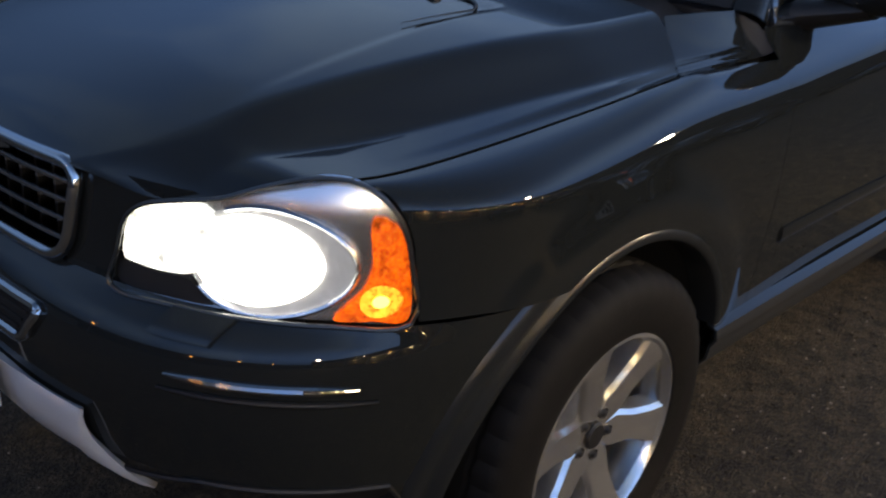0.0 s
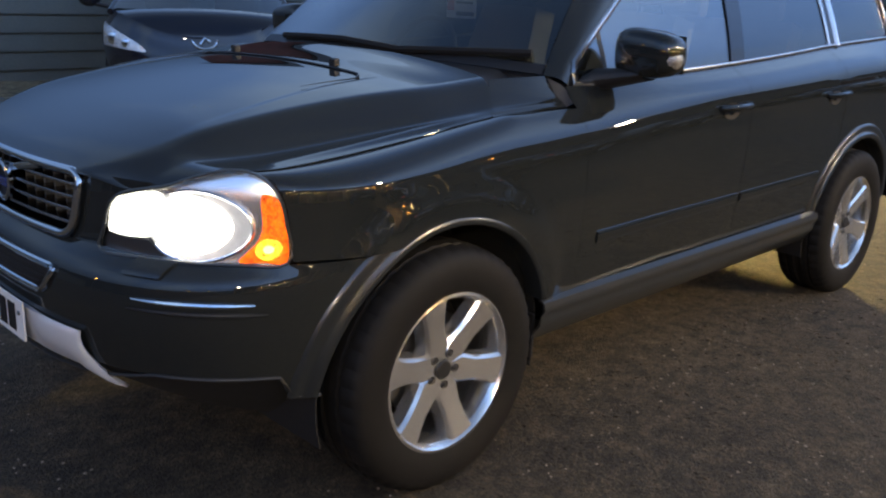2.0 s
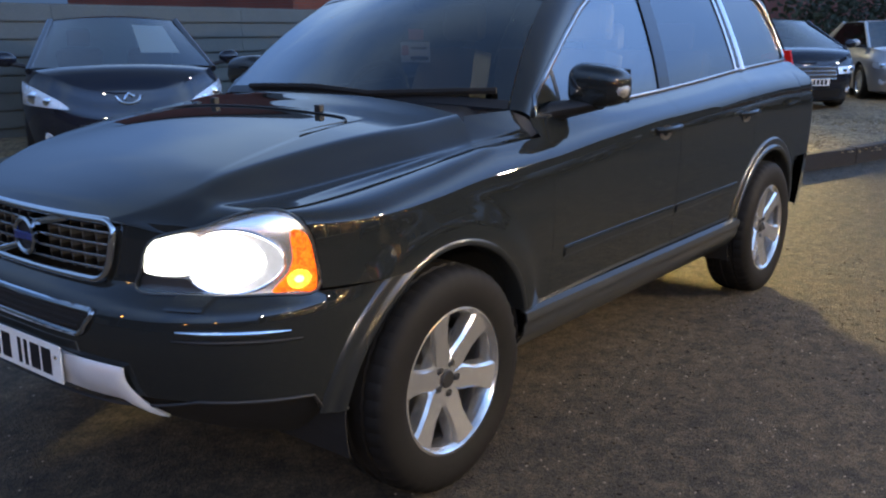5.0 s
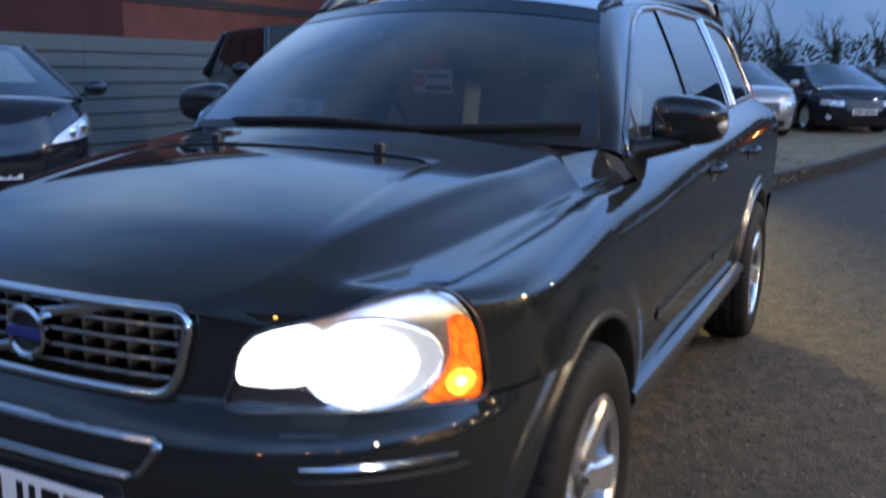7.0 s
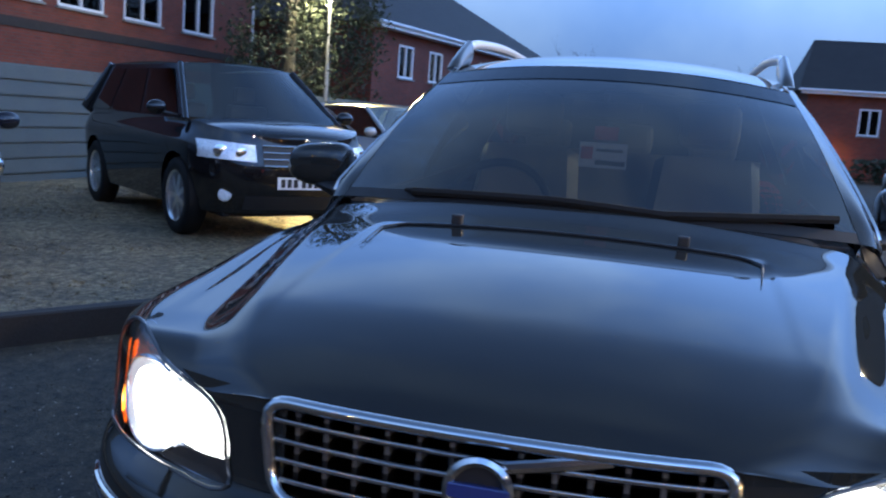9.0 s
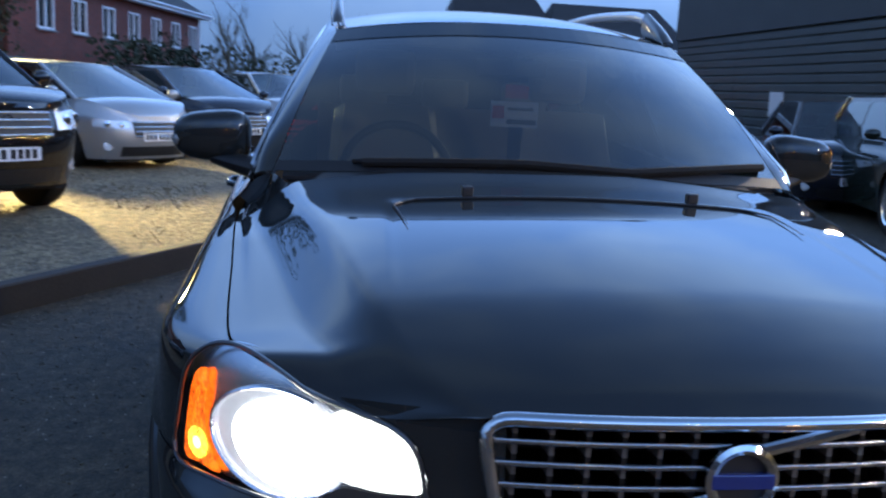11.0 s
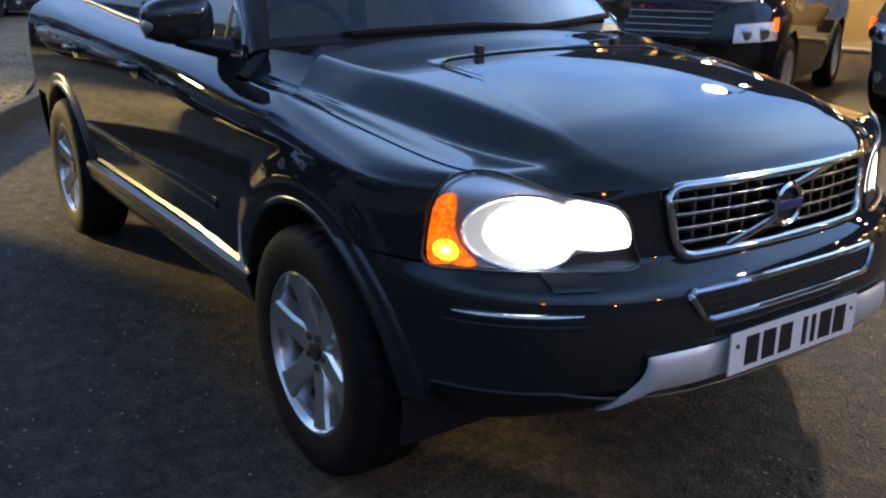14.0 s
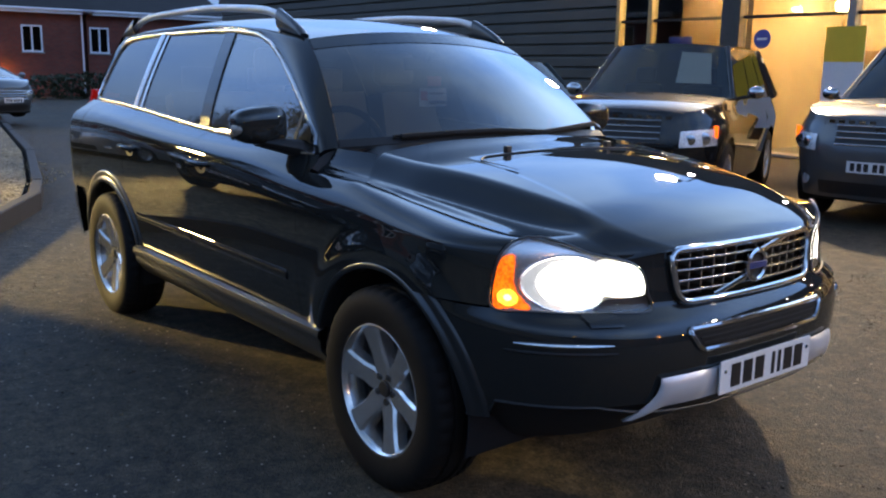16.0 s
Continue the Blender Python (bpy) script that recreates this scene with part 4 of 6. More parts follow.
            def cup(u, v, hx=hx, y=y):
                a = u * 2 * math.pi
                return (hx + 0.012 + 0.062 * v * math.cos(a), s * (y + 0.0035 - 0.004 * (1 - v)), 1.002 + 0.032 * v * math.sin(a))
            part("handle_cup", sheet(cup, 20, 3), BLACK, dr)

        # ---- glasshouse: side panes, pillars, bright trim
        def pane(b0, b1, t0, t1, n=14, off=0.0, low=0.0):
            """From b0 to b1 along the belt and from t0 to t1 along the roof."""
            def fn(u, v):
                x = mix(mix(b0, b1, u), mix(t0, t1, u), v)
                z = mix(belt(x) + low, max(glass_top(x), belt(x) + low), v)
                return (x, s * (cabin_y(x, z) + off), z)
            return sheet(fn, n, n)
        front_w = part("front_window", pane(-0.66, -1.650, -0.66, -1.770), SIDE_GLASS, door, "clear front side window", smooth=60)
        rear_w = part("rear_window", pane(-1.765, -2.600, -1.895, -2.640), DARK_GLASS, rear, "dark privacy glass side window", smooth=60)
        quart_w = part("quarter_window", pane(-2.695, -3.395, -2.715, -3.395, 20), DARK_GLASS, car, "dark privacy glass rear quarter window", smooth=60)
        for w in (front_w, rear_w, quart_w):
            w.visible_shadow = False
        part("window_corner", pane(-0.605, -0.658, -0.605, -0.658, 6), BLACK, door)
        part("quarter_bar", pane(-0.800, -0.822, -0.800, -0.822, 6, 0.002), BLACK, door)
        part("centre_pillar", pane(-1.652, -1.763, -1.772, -1.893, 8, 0.002), PILLAR, car, thick=0.01)
        part("rear_pillar", pane(-2.602, -2.693, -2.642, -2.713, 8, 0.002), PILLAR, car, thick=0.01)

        # painted frame between the glass and the screen or roof, from the mirror to the tail
        def frame_in(t):
            if t < 0.34:
                q = t / 0.34
                lo, hi = Vector((-0.552, 0.768, 1.152)), Vector((-1.09, 0.588, 1.582))
                p = lo.lerp(hi, q)
                b = 0.022 * math.sin(q * math.pi)
                return Vector((p.x + b, p.y, p.z + b))
            q = (t - 0.34) / 0.66
            return Vector(roof(1.0, q))

        def frame_out(t):
            q = t / 0.34
            x = mix(-0.602, -1.30, q) if t < 0.34 else mix(-1.30, -3.40, (t - 0.34) / 0.66)
            z = glass_top(x)
            return Vector((x, cabin_y(x, z) + 0.003, z))

        def cant_rail(u, v):
            a, b = frame_in(u), frame_out(u)
            p = a.lerp(b, v)
            swell = 0.014 * math.sin(v * math.pi)
            return (p.x, s * (p.y + swell), p.z + 0.4 * swell)
        part("cant_rail", sheet(cant_rail, 60, 8), PAINT, car, thick=0.002, smooth=50)
        def tail_pillar(u, v):
            z = mix(1.235, 1.60, u)
            a = Vector((curve1([(1.235, -3.405), (1.44, -3.40), (1.535, -3.365), (1.60, -3.27)], z), 0, z))
            x2 = mix(-3.735, -3.50, (z - 1.235) / 0.365)
            x = mix(a.x, x2, v)
            return (x, s * (cabin_y(x, z) + 0.003 - 0.13 * v ** 3), z)
        part("tail_pillar", sheet(tail_pillar, 18, 14), PAINT, car, thick=0.002, smooth=50)
        # bright trim round the whole side glass
        loop = [(mix(-0.62, -3.38, i / 30), belt(mix(-0.62, -3.38, i / 30)) + 0.004) for i in range(31)]
        loop += [(x, z + 0.002) for x, z in GLASS_TOP[:0:-1]]
        dense = []
        for i in range(len(loop)):
            a, b = loop[i], loop[(i + 1) % len(loop)]
            dense += [(mix(a[0], b[0], k / 2), mix(a[1], b[1], k / 2)) for k in range(2)]
        part("window_trim", tube([(x, s * (cabin_y(x, z) + 0.006), z) for x, z in dense], 0.0125, 6, True, flat=0.8), BRIGHT, car, "bright chrome window trim", smooth=60)
        for xb, xt, wdt in ((-2.690, -2.715, 0.016), (-2.606, -2.645, 0.006)):
            part("pillar_trim", tube([(mix(xb, xt, t), s * (cabin_y(-2.5, mix(belt(xb), glass_top(xt), t)) + 0.006), mix(belt(xb), glass_top(xt), t)) for t in [i / 8 for i in range(9)]], wdt, 6), BRIGHT, car)

        # ---- door mirror on a stalk
        mx, my, mz = -0.85, 0.965, 1.228
        bm = bmesh.new()
        bmesh.ops.create_uvsphere(bm, u_segments=24, v_segments=14, radius=1)
        for v in bm.verts:
            c = v.co
            sq = [math.copysign(abs(a) ** 0.62, a) for a in c]
            v.co = (mx + sq[0] * (0.075 if sq[0] > 0 else 0.045), s * (my + sq[1] * 0.118), mz + sq[2] * (0.078 - 0.012 * sq[1]))
        mirror = part("door_mirror", bm, PAINT, car, smooth=50)
        bm = bmesh.new()
        bmesh.ops.create_uvsphere(bm, u_segments=12, v_segments=8, radius=1)
        for v in bm.verts:
            c = v.co
            v.co = (mx + 0.016 + 0.046 * c.x, s * (my + 0.088 + 0.034 * c.y), mz - 0.012 + 0.036 * c.z)
        part("mirror_indicator", bm, CLEAR_LAMP, mirror, "clear indicator lens", smooth=60)
        def stalk(u, v):
            a = u * 2 * math.pi
            y = mix(0.80, 0.97, v)
            h = mix(0.040, 0.022, v)
            return (mx + 0.10 * (1 - v) * 0.9 + 0.055 * math.cos(a), s * y, mix(1.130, 1.165, v) + h * math.sin(a))
        part("mirror_stalk", sheet(stalk, 16, 6), BLACK, mirror, smooth=60)
        def mglass(u, v):
            return (mx - 0.046, s * (my + (u - 0.5) * 0.19), mz + (v - 0.5) * 0.12)
        part("mirror_glass", sheet(mglass, 2, 2), CHROME, mirror)

        # ---- roof rail: silver bar on dark front and rear feet
        pts = []
        for i in range(25):
            t = i / 24
            x = mix(-1.30, -3.30, t)
            lift = min(1, 5 * t + 0.35, 5 * (1 - t) + 0.2)
            lift = lift * (2 - lift)
            pts.append((x, s * (0.590 - 0.015 * t), roof_edge(x) + 0.006 + 0.072 * lift))
        rail = part("roof_rail", tube(pts, [0.019] * 25, 8, flat=0.8), SILVER, car, "silver roof rail", smooth=60)
        for xa, xb in ((-1.13, -1.36), (-3.42, -3.24)):
            def rail_foot(u, v, xa=xa, xb=xb):
                a = u * 2 * math.pi
                x = mix(xa, xb, v)
                h = mix(0.008, 0.050, v ** 0.7)
                return (x, s * (0.586 + 0.023 * math.cos(a)), roof_edge(x) - 0.004 + h + h * math.sin(a))
            part("rail_foot", sheet(rail_foot, 14, 8), TRIM, rail, "dark grey rail foot", smooth=60)

        # ---- tail lamp
        def tail(u, v):
            z = mix(0.84, 1.30, v)
            x = mix(-3.62, -3.70, u)
            yy = side_y(x, min(z, 1.2)) if z < 1.2 else side_y(x, 1.2) - 0.25 * (z - 1.2)
            return (x - 0.004, s * (yy + 0.002), z)
        part("tail_lamp", sheet(tail, 6, 12), RED_LENS, car, "red tail lamp", thick=0.01, smooth=50)

        # ---- wheels
        for cx, turn in ((0.0, 47), (REAR_X, 40)):
            hub = Vector((cx, s * 0.846, HUB_Z))
            bm = lathe([(0.0001, 0.02), (0.16, 0.02), (0.16, 0.0), (0.0001, 0.0)], 36)
            wheel = part("wheel", bm, STEEL, car, "six-spoke satin alloy wheel with road tyre")
            flip = Matrix.Rotation(math.pi, 4, "Z") if s < 0 else Matrix.Identity(4)
            wheel.matrix_basis = Matrix.Translation(hub) @ flip @ Matrix.Rotation(radians(turn), 4, "Y")
            prof = [(0.232, 0.098), (0.240, 0.112), (0.262, 0.119), (0.30, 0.122), (0.330, 0.117), (0.350, 0.106), (0.361, 0.090), (0.366, 0.060),
                    (0.358, 0.056), (0.358, 0.048), (0.367, 0.044), (0.368, 0.018), (0.359, 0.014), (0.359, 0.004)]
            prof = prof + [(r, -y) for r, y in prof[::-1]]
            bm = lathe(prof, 132)
            bm.verts.ensure_lookup_table()
            m = len(prof)
            for i, v in enumerate(bm.verts):
                k, j = divmod(i, m)
                r, y = prof[j]
                if r > 0.345 and 0.04 < abs(y) < 0.112 and (k + (1 if y > 0 else 0)) % 3 == 0:
                    f = (r - 0.005) / r
                    v.co.x *= f
                    v.co.z *= f
            part("tyre", bm, RUBBER, wheel, smooth=25)
            bm = lathe([(0.236, 0.100), (0.240, 0.108), (0.231, 0.111), (0.224, 0.103), (0.218, 0.090)], 72)
            for k in range(6):
                a = radians(60 * k)
                rows = []
                for r, w, y, dp in ((0.030, 0.018, 0.074, 0.05), (0.07, 0.035, 0.078, 0.05), (0.13, 0.029, 0.086, 0.05), (0.185, 0.034, 0.096, 0.05), (0.226, 0.044, 0.104, 0.04)):
                    pr = []
                    for dw, dy in ((-w - 0.013, -dp), (-w - 0.009, -0.010), (-w, 0), (w, 0), (w + 0.009, -0.010), (w + 0.013, -dp)):
                        px, pz = r * math.cos(a) - dw * math.sin(a), r * math.sin(a) + dw * math.cos(a)
                        pr.append(bm.verts.new((px, y + dy, pz)))
                    rows.append(pr)
                for i in range(4):
                    for j in range(5):
                        bm.faces.new([rows[i][j], rows[i + 1][j], rows[i + 1][j + 1], rows[i][j + 1]])
            lathe([(0.0001, 0.073), (0.060, 0.073), (0.068, 0.062), (0.070, 0.02)], 30, bm)
            part("rim", bm, ALLOY, wheel, smooth=30)
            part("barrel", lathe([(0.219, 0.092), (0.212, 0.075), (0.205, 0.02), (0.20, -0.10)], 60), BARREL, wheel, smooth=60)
            bm = lathe([(0.0001, 0.084), (0.026, 0.083), (0.030, 0.078)], 24)
            part("hub_cap", bm, BLACK, wheel, "dark hub cap")
            for k in range(5):
                a = radians(72 * k + 20)
                bm = lathe([(0.0001, 0.084), (0.006, 0.083), (0.008, 0.077), (0.0125, 0.0795), (0.014, 0.074)], 10)
                bmesh.ops.translate(bm, verts=bm.verts, vec=(0.050 * math.cos(a), 0, 0.050 * math.sin(a)))
                part("lug_nut", bm, STEEL, wheel)
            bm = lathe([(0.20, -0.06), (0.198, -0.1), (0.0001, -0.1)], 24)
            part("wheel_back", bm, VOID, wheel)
            if cx == 0.0 and s > 0:
                a = radians(235 + turn)
                bm = box(-0.010, 0.010, 0.022, 0.028, -0.006, 0.006)
                bmesh.ops.translate(bm, verts=bm.verts, vec=(0.15 * math.cos(a), 0, 0.15 * math.sin(a)))
                part("caliper_mark", bm, GREEN_DOT, wheel, "small green paint mark")
        # mud flaps behind the wheels
        for cx, low in ((-0.418, 0.27), (REAR_X - 0.418, 0.24)):
            part("mud_flap", box(cx - 0.012, cx, s * 0.74 if s > 0 else -0.905, s * 0.905 if s > 0 else -0.74, low, 0.42), BLACK, car, bevel=0.004)

    # ---- windscreen, scuttle, wipers, roof
    def screen(u, v):
        t = (u - 0.5) * 2
        lo = Vector((-0.405 - 0.145 * t * t, 0.765 * t, 1.176 - 0.024 * t * t))
        hi = Vector((-1.02 - 0.070 * t * t, 0.588 * t, 1.628 - 0.046 * t * t))
        p = lo.lerp(hi, v)
        b = 0.022 * math.sin(v * math.pi)
        return (p.x + b, p.y, p.z + b)
    ws = part("windscreen", sheet(screen, 32, 16), SCREEN, car, "raked laminated windscreen", smooth=60)
    ws.visible_shadow = False
    def band(u, v):
        x, y, z = screen(u, mix(0.0, 0.055, v))
        return (x + 0.003, y, z + 0.002)
    part("screen_band", sheet(band, 24, 1), BLACK, car)
    def visor(u, v):
        x, y, z = screen(u, mix(0.88, 1.0, v))
        return (x + 0.002, y, z + 0.002)
    part("screen_shade", sheet(visor, 24, 2), DARK_GLASS, car, "shaded top band of the windscreen")
    def scuttle(u, v):
        t = (u - 0.5) * 2
        x, y, z = screen(u, 0)
        xb, yb, zb = bonnet(0.5 + t * 0.5, 1.0)
        return (mix(xb - 0.006, x, v), mix(yb * 0.99, y, v), mix(zb - 0.008, z - 0.002, v) - 0.010 * math.sin(v * math.pi) - 0.03 * smoothstep(0.80, 0.90, abs(t)))
    part("scuttle", sheet(scuttle, 32, 6), BLACK, car, thick=0.004, smooth=50)
    def wiper(pts, rise):
        out = []
        for i in range(len(pts) - 1):
            for k in range(6):
                t = k / 6
                u, v = mix(pts[i][0], pts[i + 1][0], t), mix(pts[i][1], pts[i + 1][1], t)
                x, y, z = screen(u, v)
                out.append((x + 0.012, y, z + rise))
        return out
    for pts in (((0.66, 0.02), (0.45, 0.045), (0.10, 0.035)), ((0.97, 0.10), (0.82, 0.06), (0.62, 0.015))):
        w = part("wiper", tube(wiper(pts, 0.010), 0.013, 6), VOID, car, "black wiper arm with blade")
        part("blade", tube(wiper([(p[0] - 0.02, p[1] + 0.012) for p in pts], 0.006), 0.007, 5), VOID, w)

    part("roof", sheet(roof, 24, 32), PAINT, car, thick=0.002, smooth=40)
    def tailgate(u, v):
        t = (u - 0.5) * 2
        z = mix(0.72, 1.69, v) - 0.055 * v * t * t
        if z < 1.22:
            x, w = curve1(TAIL, z), 0.74
        else:
            q = (z - 1.22) / 0.47
            x, w = mix(-3.75, -3.50, q), mix(0.74, 0.58, q)
        return (x + 0.05 * abs(t) ** 3, w * t, z)
    part("tailgate", sheet(tailgate, 16, 20), PAINT, car, thick=0.002, smooth=40)
    def tail_glass(u, v):
        t = (u - 0.5) * 1.8
        q = mix(0.1, 0.85, v)
        return (mix(-3.75, -3.50, q) - 0.006 + 0.05 * abs(t) ** 3, mix(0.72, 0.58, q) * t, mix(1.22, 1.65, q))
    part("tail_window", sheet(tail_glass, 10, 6), DARK_GLASS, car)
    def rear_bumper(u, v):
        t = (u - 0.5) * 2
        z = mix(0.36, 0.715, v)
        a = math.asin(min(1, abs(t))) * 2 / math.pi
        xx = X1 - (X1 - curve1(TAIL, z)) * math.cos(a * math.pi / 2) ** (1 / 1.2)
        return (min(xx, -3.31), math.copysign(side_y(min(max(xx, curve1(TAIL, z) + 0.002), -3.3), z), t) if abs(t) > 0.02 else 0.0, z)
    part("rear_bumper", sheet(rear_bumper, 48, 8), PAINT, car, thick=0.002, smooth=40)

    # ---- dark inner body that closes the shell, and the cabin
    bm = box(-3.70, -0.56, -0.70, 0.70, 0.24, 0.60)
    box(-2.30, -0.56, -0.86, 0.86, 0.34, 0.60, bm)
    box(-0.50, 0.40, -0.62, 0.62, 0.28, 0.88, bm)
    box(0.45, 0.66, -0.55, 0.55, 0.36, 0.86, bm)
    part("underbody", bm, VOID, car)
    for s in (1, -1):
        part("door_lining", box(-2.5, -0.62, s * 0.80 - 0.02, s * 0.80 + 0.02, 0.5, 1.10), CABIN, car)
    def dash(u, v):
        t = (u - 0.5) * 2
        prof = ((-0.50, 1.155), (-0.62, 1.175), (-0.82, 1.165), (-0.93, 1.12), (-0.95, 0.95), (-0.88, 0.70))
        k = min(int(v * 5), 4)
        q = v * 5 - k
        return (mix(prof[k][0], prof[k + 1][0], q) - 0.04 * t * t, 0.74 * t, mix(prof[k][1], prof[k + 1][1], q) - 0.02 * t * t)
    part("dashboard", sheet(dash, 20, 15), CABIN, car, "dark soft-touch dashboard", smooth=50, thick=0.01)
    wheel_ring = []
    for i in range(28):
        a = 2 * math.pi * i / 28
        wheel_ring.append((-1.10 - 0.07 * math.sin(a), -0.37 + 0.19 * math.cos(a), 1.10 + 0.175 * math.sin(a)))
    sw = part("steering_wheel", tube(wheel_ring, 0.016, 8, True), CABIN, car, "black steering wheel on the driver side", smooth=60)
    part("steering_boss", box(-1.12, -1.06, -0.45, -0.29, 1.05, 1.14), CABIN, sw, bevel=0.02)
    for yy in (0.37, -0.37):
        def back(u, v, yy=yy):
            t, z = (u - 0.5) * 2, mix(0.72, 1.32, v)
            w = mix(0.25, 0.19, v)
            return (-1.55 - 0.22 * v + 0.05 * t * t, yy + w * t, z)
        seat = part("seat", sheet(back, 12, 12), SEAT, car, "beige leather front seat", thick=0.10, smooth=60)
        bm = box(-1.86, -1.76, yy - 0.125, yy + 0.125, 1.37, 1.56)
        part("headrest", bm, SEAT, seat, bevel=0.04)
        part("cushion", box(-1.62, -1.05, yy - 0.25, yy + 0.25, 0.62, 0.76), SEAT, seat, bevel=0.05)
    def rear_seat(u, v):
        return (-2.45 - 0.15 * v, (u - 0.5) * 1.3, mix(0.75, 1.30, v))
    part("rear_seat", sheet(rear_seat, 12, 6), SEAT, car, "beige leather rear bench", thick=0.12, smooth=60)
    for yy in (0.42, 0.0, -0.42):
        part("rear_headrest", box(-2.70, -2.61, yy - 0.12, yy + 0.12, 1.31, 1.46), SEAT, car, bevel=0.03)
    part("cabin_mirror", box(-1.035, -1.005, -0.12, 0.12, 1.455, 1.515), CABIN, car, bevel=0.01)
    part("mirror_stem", tube([(-1.005, 0, 1.50), (-0.955, 0, 1.545)], 0.010, 6), CABIN, car)
    def liner(u, v):
        x, y, z = roof(u, v)
        return (x - 0.03, y * 0.96, z - 0.03)
    part("headlining", sheet(liner, 12, 12), SEAT, car)
    card = part("hanging_card", box(-0.958, -0.954, -0.075, 0.085, 1.290, 1.375), CARD, car, "white and red sales card hung from the mirror")
    part("card_print", box(-0.9535, -0.9525, -0.070, -0.030, 1.318, 1.360), RED_CARD, card)
    part("card_bar", box(-0.9535, -0.9525, -0.020, 0.080, 1.300, 1.316), INK, card)
    part("card_bar", box(-0.9535, -0.9525, -0.020, 0.070, 1.345, 1.355), INK, card)
    part("card_clip", box(-0.957, -0.953, -0.03, 0.05, 1.385, 1.43), RED_CARD, card)
    return car


build_suv()
for sgn in (1, -1):
    lamp("headlamp_beam", "SPOT", (0.74, sgn * 0.74, 0.83), 22, (1.0, 0.95, 0.85), 0.05, (6.0, sgn * 1.2, -0.2), 95, 0.8)

# ---------------------------------------------------------------- ground, kerb and verge
def ground_sheet():
    bm = bmesh.new()
    edges = [-900, -200, -60, -30, -14, -6, 0, 6, 14, 30, 60, 200, 900]
    grid = [[bm.verts.new((x, y, 0)) for y in edges] for x in edges]
    for i in range(len(edges) - 1):
        for j in range(len(edges) - 1):
            bm.faces.new([grid[i][j], grid[i + 1][j], grid[i + 1][j + 1], grid[i][j + 1]])
    return bm


tagged(part("ground", ground_sheet(), TARMAC), "worn dark brown tarmac yard with grit", "ground", kind="structure")

KERB = [Vector(p) for p in ((6.5, -8.2), (-2.80, -2.78), (-5.55, -1.18), (-7.2, -0.30), (-8.35, 0.02), (-12.25, 0.90), (-24.0, 2.9))]
VERGE_Z = 0.15


def verge_sheet():
    bm = bmesh.new()
    far = [Vector((p.x - 1.0, -8.32)) if p.y < 0.2 else Vector((p.x - 2.0, -8.32)) for p in KERB]
    rows = []
    for k in range(len(KERB) - 1):
        n = 14
        for i in range(n + (1 if k == len(KERB) - 2 else 0)):
            t = i / n
            a, b = KERB[k].lerp(KERB[k + 1], t), far[k].lerp(far[k + 1], t)
            row = []
            for j in range(25):
                q = a.lerp(b, (j / 24) ** 1.3)
                h = 0.03 * (noise.noise(Vector((q.x * 0.9, q.y * 0.9, 0))) + 0.4 * noise.noise(Vector((q.x * 4, q.y * 4, 3))))
                row.append(bm.verts.new((q.x, q.y - 0.12, VERGE_Z + h * min(1, j / 2))))
            rows.append(row)
    for i in range(len(rows) - 1):
        for j in range(24):
            bm.faces.new([rows[i][j], rows[i + 1][j], rows[i + 1][j + 1], rows[i][j + 1]])
    return bm


tagged(part("gravel_verge", verge_sheet(), GRAVEL, smooth=60), "raised verge of pale yellowish gravel", "gravel", kind="structure")

kerb = thing("kerb", "dark stained timber sleeper kerb edging the gravel", "kerb", kind="structure")
for k in range(len(KERB) - 1):
    a, b = KERB[k], KERB[k + 1]
    d = b - a
    n = max(1, round(d.length / 2.4))
    for i in range(n):
        p, q = a.lerp(b, i / n), a.lerp(b, (i + 1) / n)
        u = (q - p).normalized()
        w = Vector((u.y, -u.x)) * 0.06
        bm = bmesh.new()
        ring = []
        for t in (0.004, 0.5, 0.996):
            c = p.lerp(q, t)
            jig = random.uniform(-0.006, 0.006)
            ring.append([bm.verts.new((c.x + w.x * sx, c.y + w.y * sx, z + jig)) for sx, z in ((-1, -0.05), (1, -0.05), (1, 0.165), (0.8, 0.175), (-0.8, 0.175), (-1, 0.165))])
        for i2 in range(2):
            for j in range(6):
                bm.faces.new([ring[i2][j], ring[i2][(j + 1) % 6], ring[i2 + 1][(j + 1) % 6], ring[i2 + 1][j]])
        bm.faces.new(ring[0])
        bm.faces.new(ring[2][::-1])
        part("sleeper", bm, SLEEPER, kerb)


def pebbles(name, spots, sizes, mat, label, z):
    verts, faces = [], []
    for x, y in spots:
        r = random.uniform(*sizes)
        b = len(verts)
        h = r * random.uniform(0.5, 0.9)
        zz = z(x, y)
        n = 5
        off = random.random() * 6.28
        for k in range(n):
            a = off + k * 6.283 / n
            rr = r * random.uniform(0.7, 1.1)
            verts.append((x + rr * math.cos(a), y + rr * math.sin(a), zz - 0.3 * h))
        for k in range(n):
            a = off + 0.4 + k * 6.283 / n
            rr = r * random.uniform(0.45, 0.75)
            verts.append((x + rr * math.cos(a), y + rr * math.sin(a), zz + 0.55 * h))
        verts.append((x, y, zz + 0.7 * h))
        for k in range(n):
            faces.append((b + k, b + (k + 1) % n, b + n + (k + 1) % n, b + n + k))
            faces.append((b + n + k, b + n + (k + 1) % n, b + 2 * n))
    me = bpy.data.meshes.new(name)
    me.from_pydata(verts, [], faces)
    me.materials.append(mat)
    return tagged(new(name, me), label, "stones", kind="stuff")


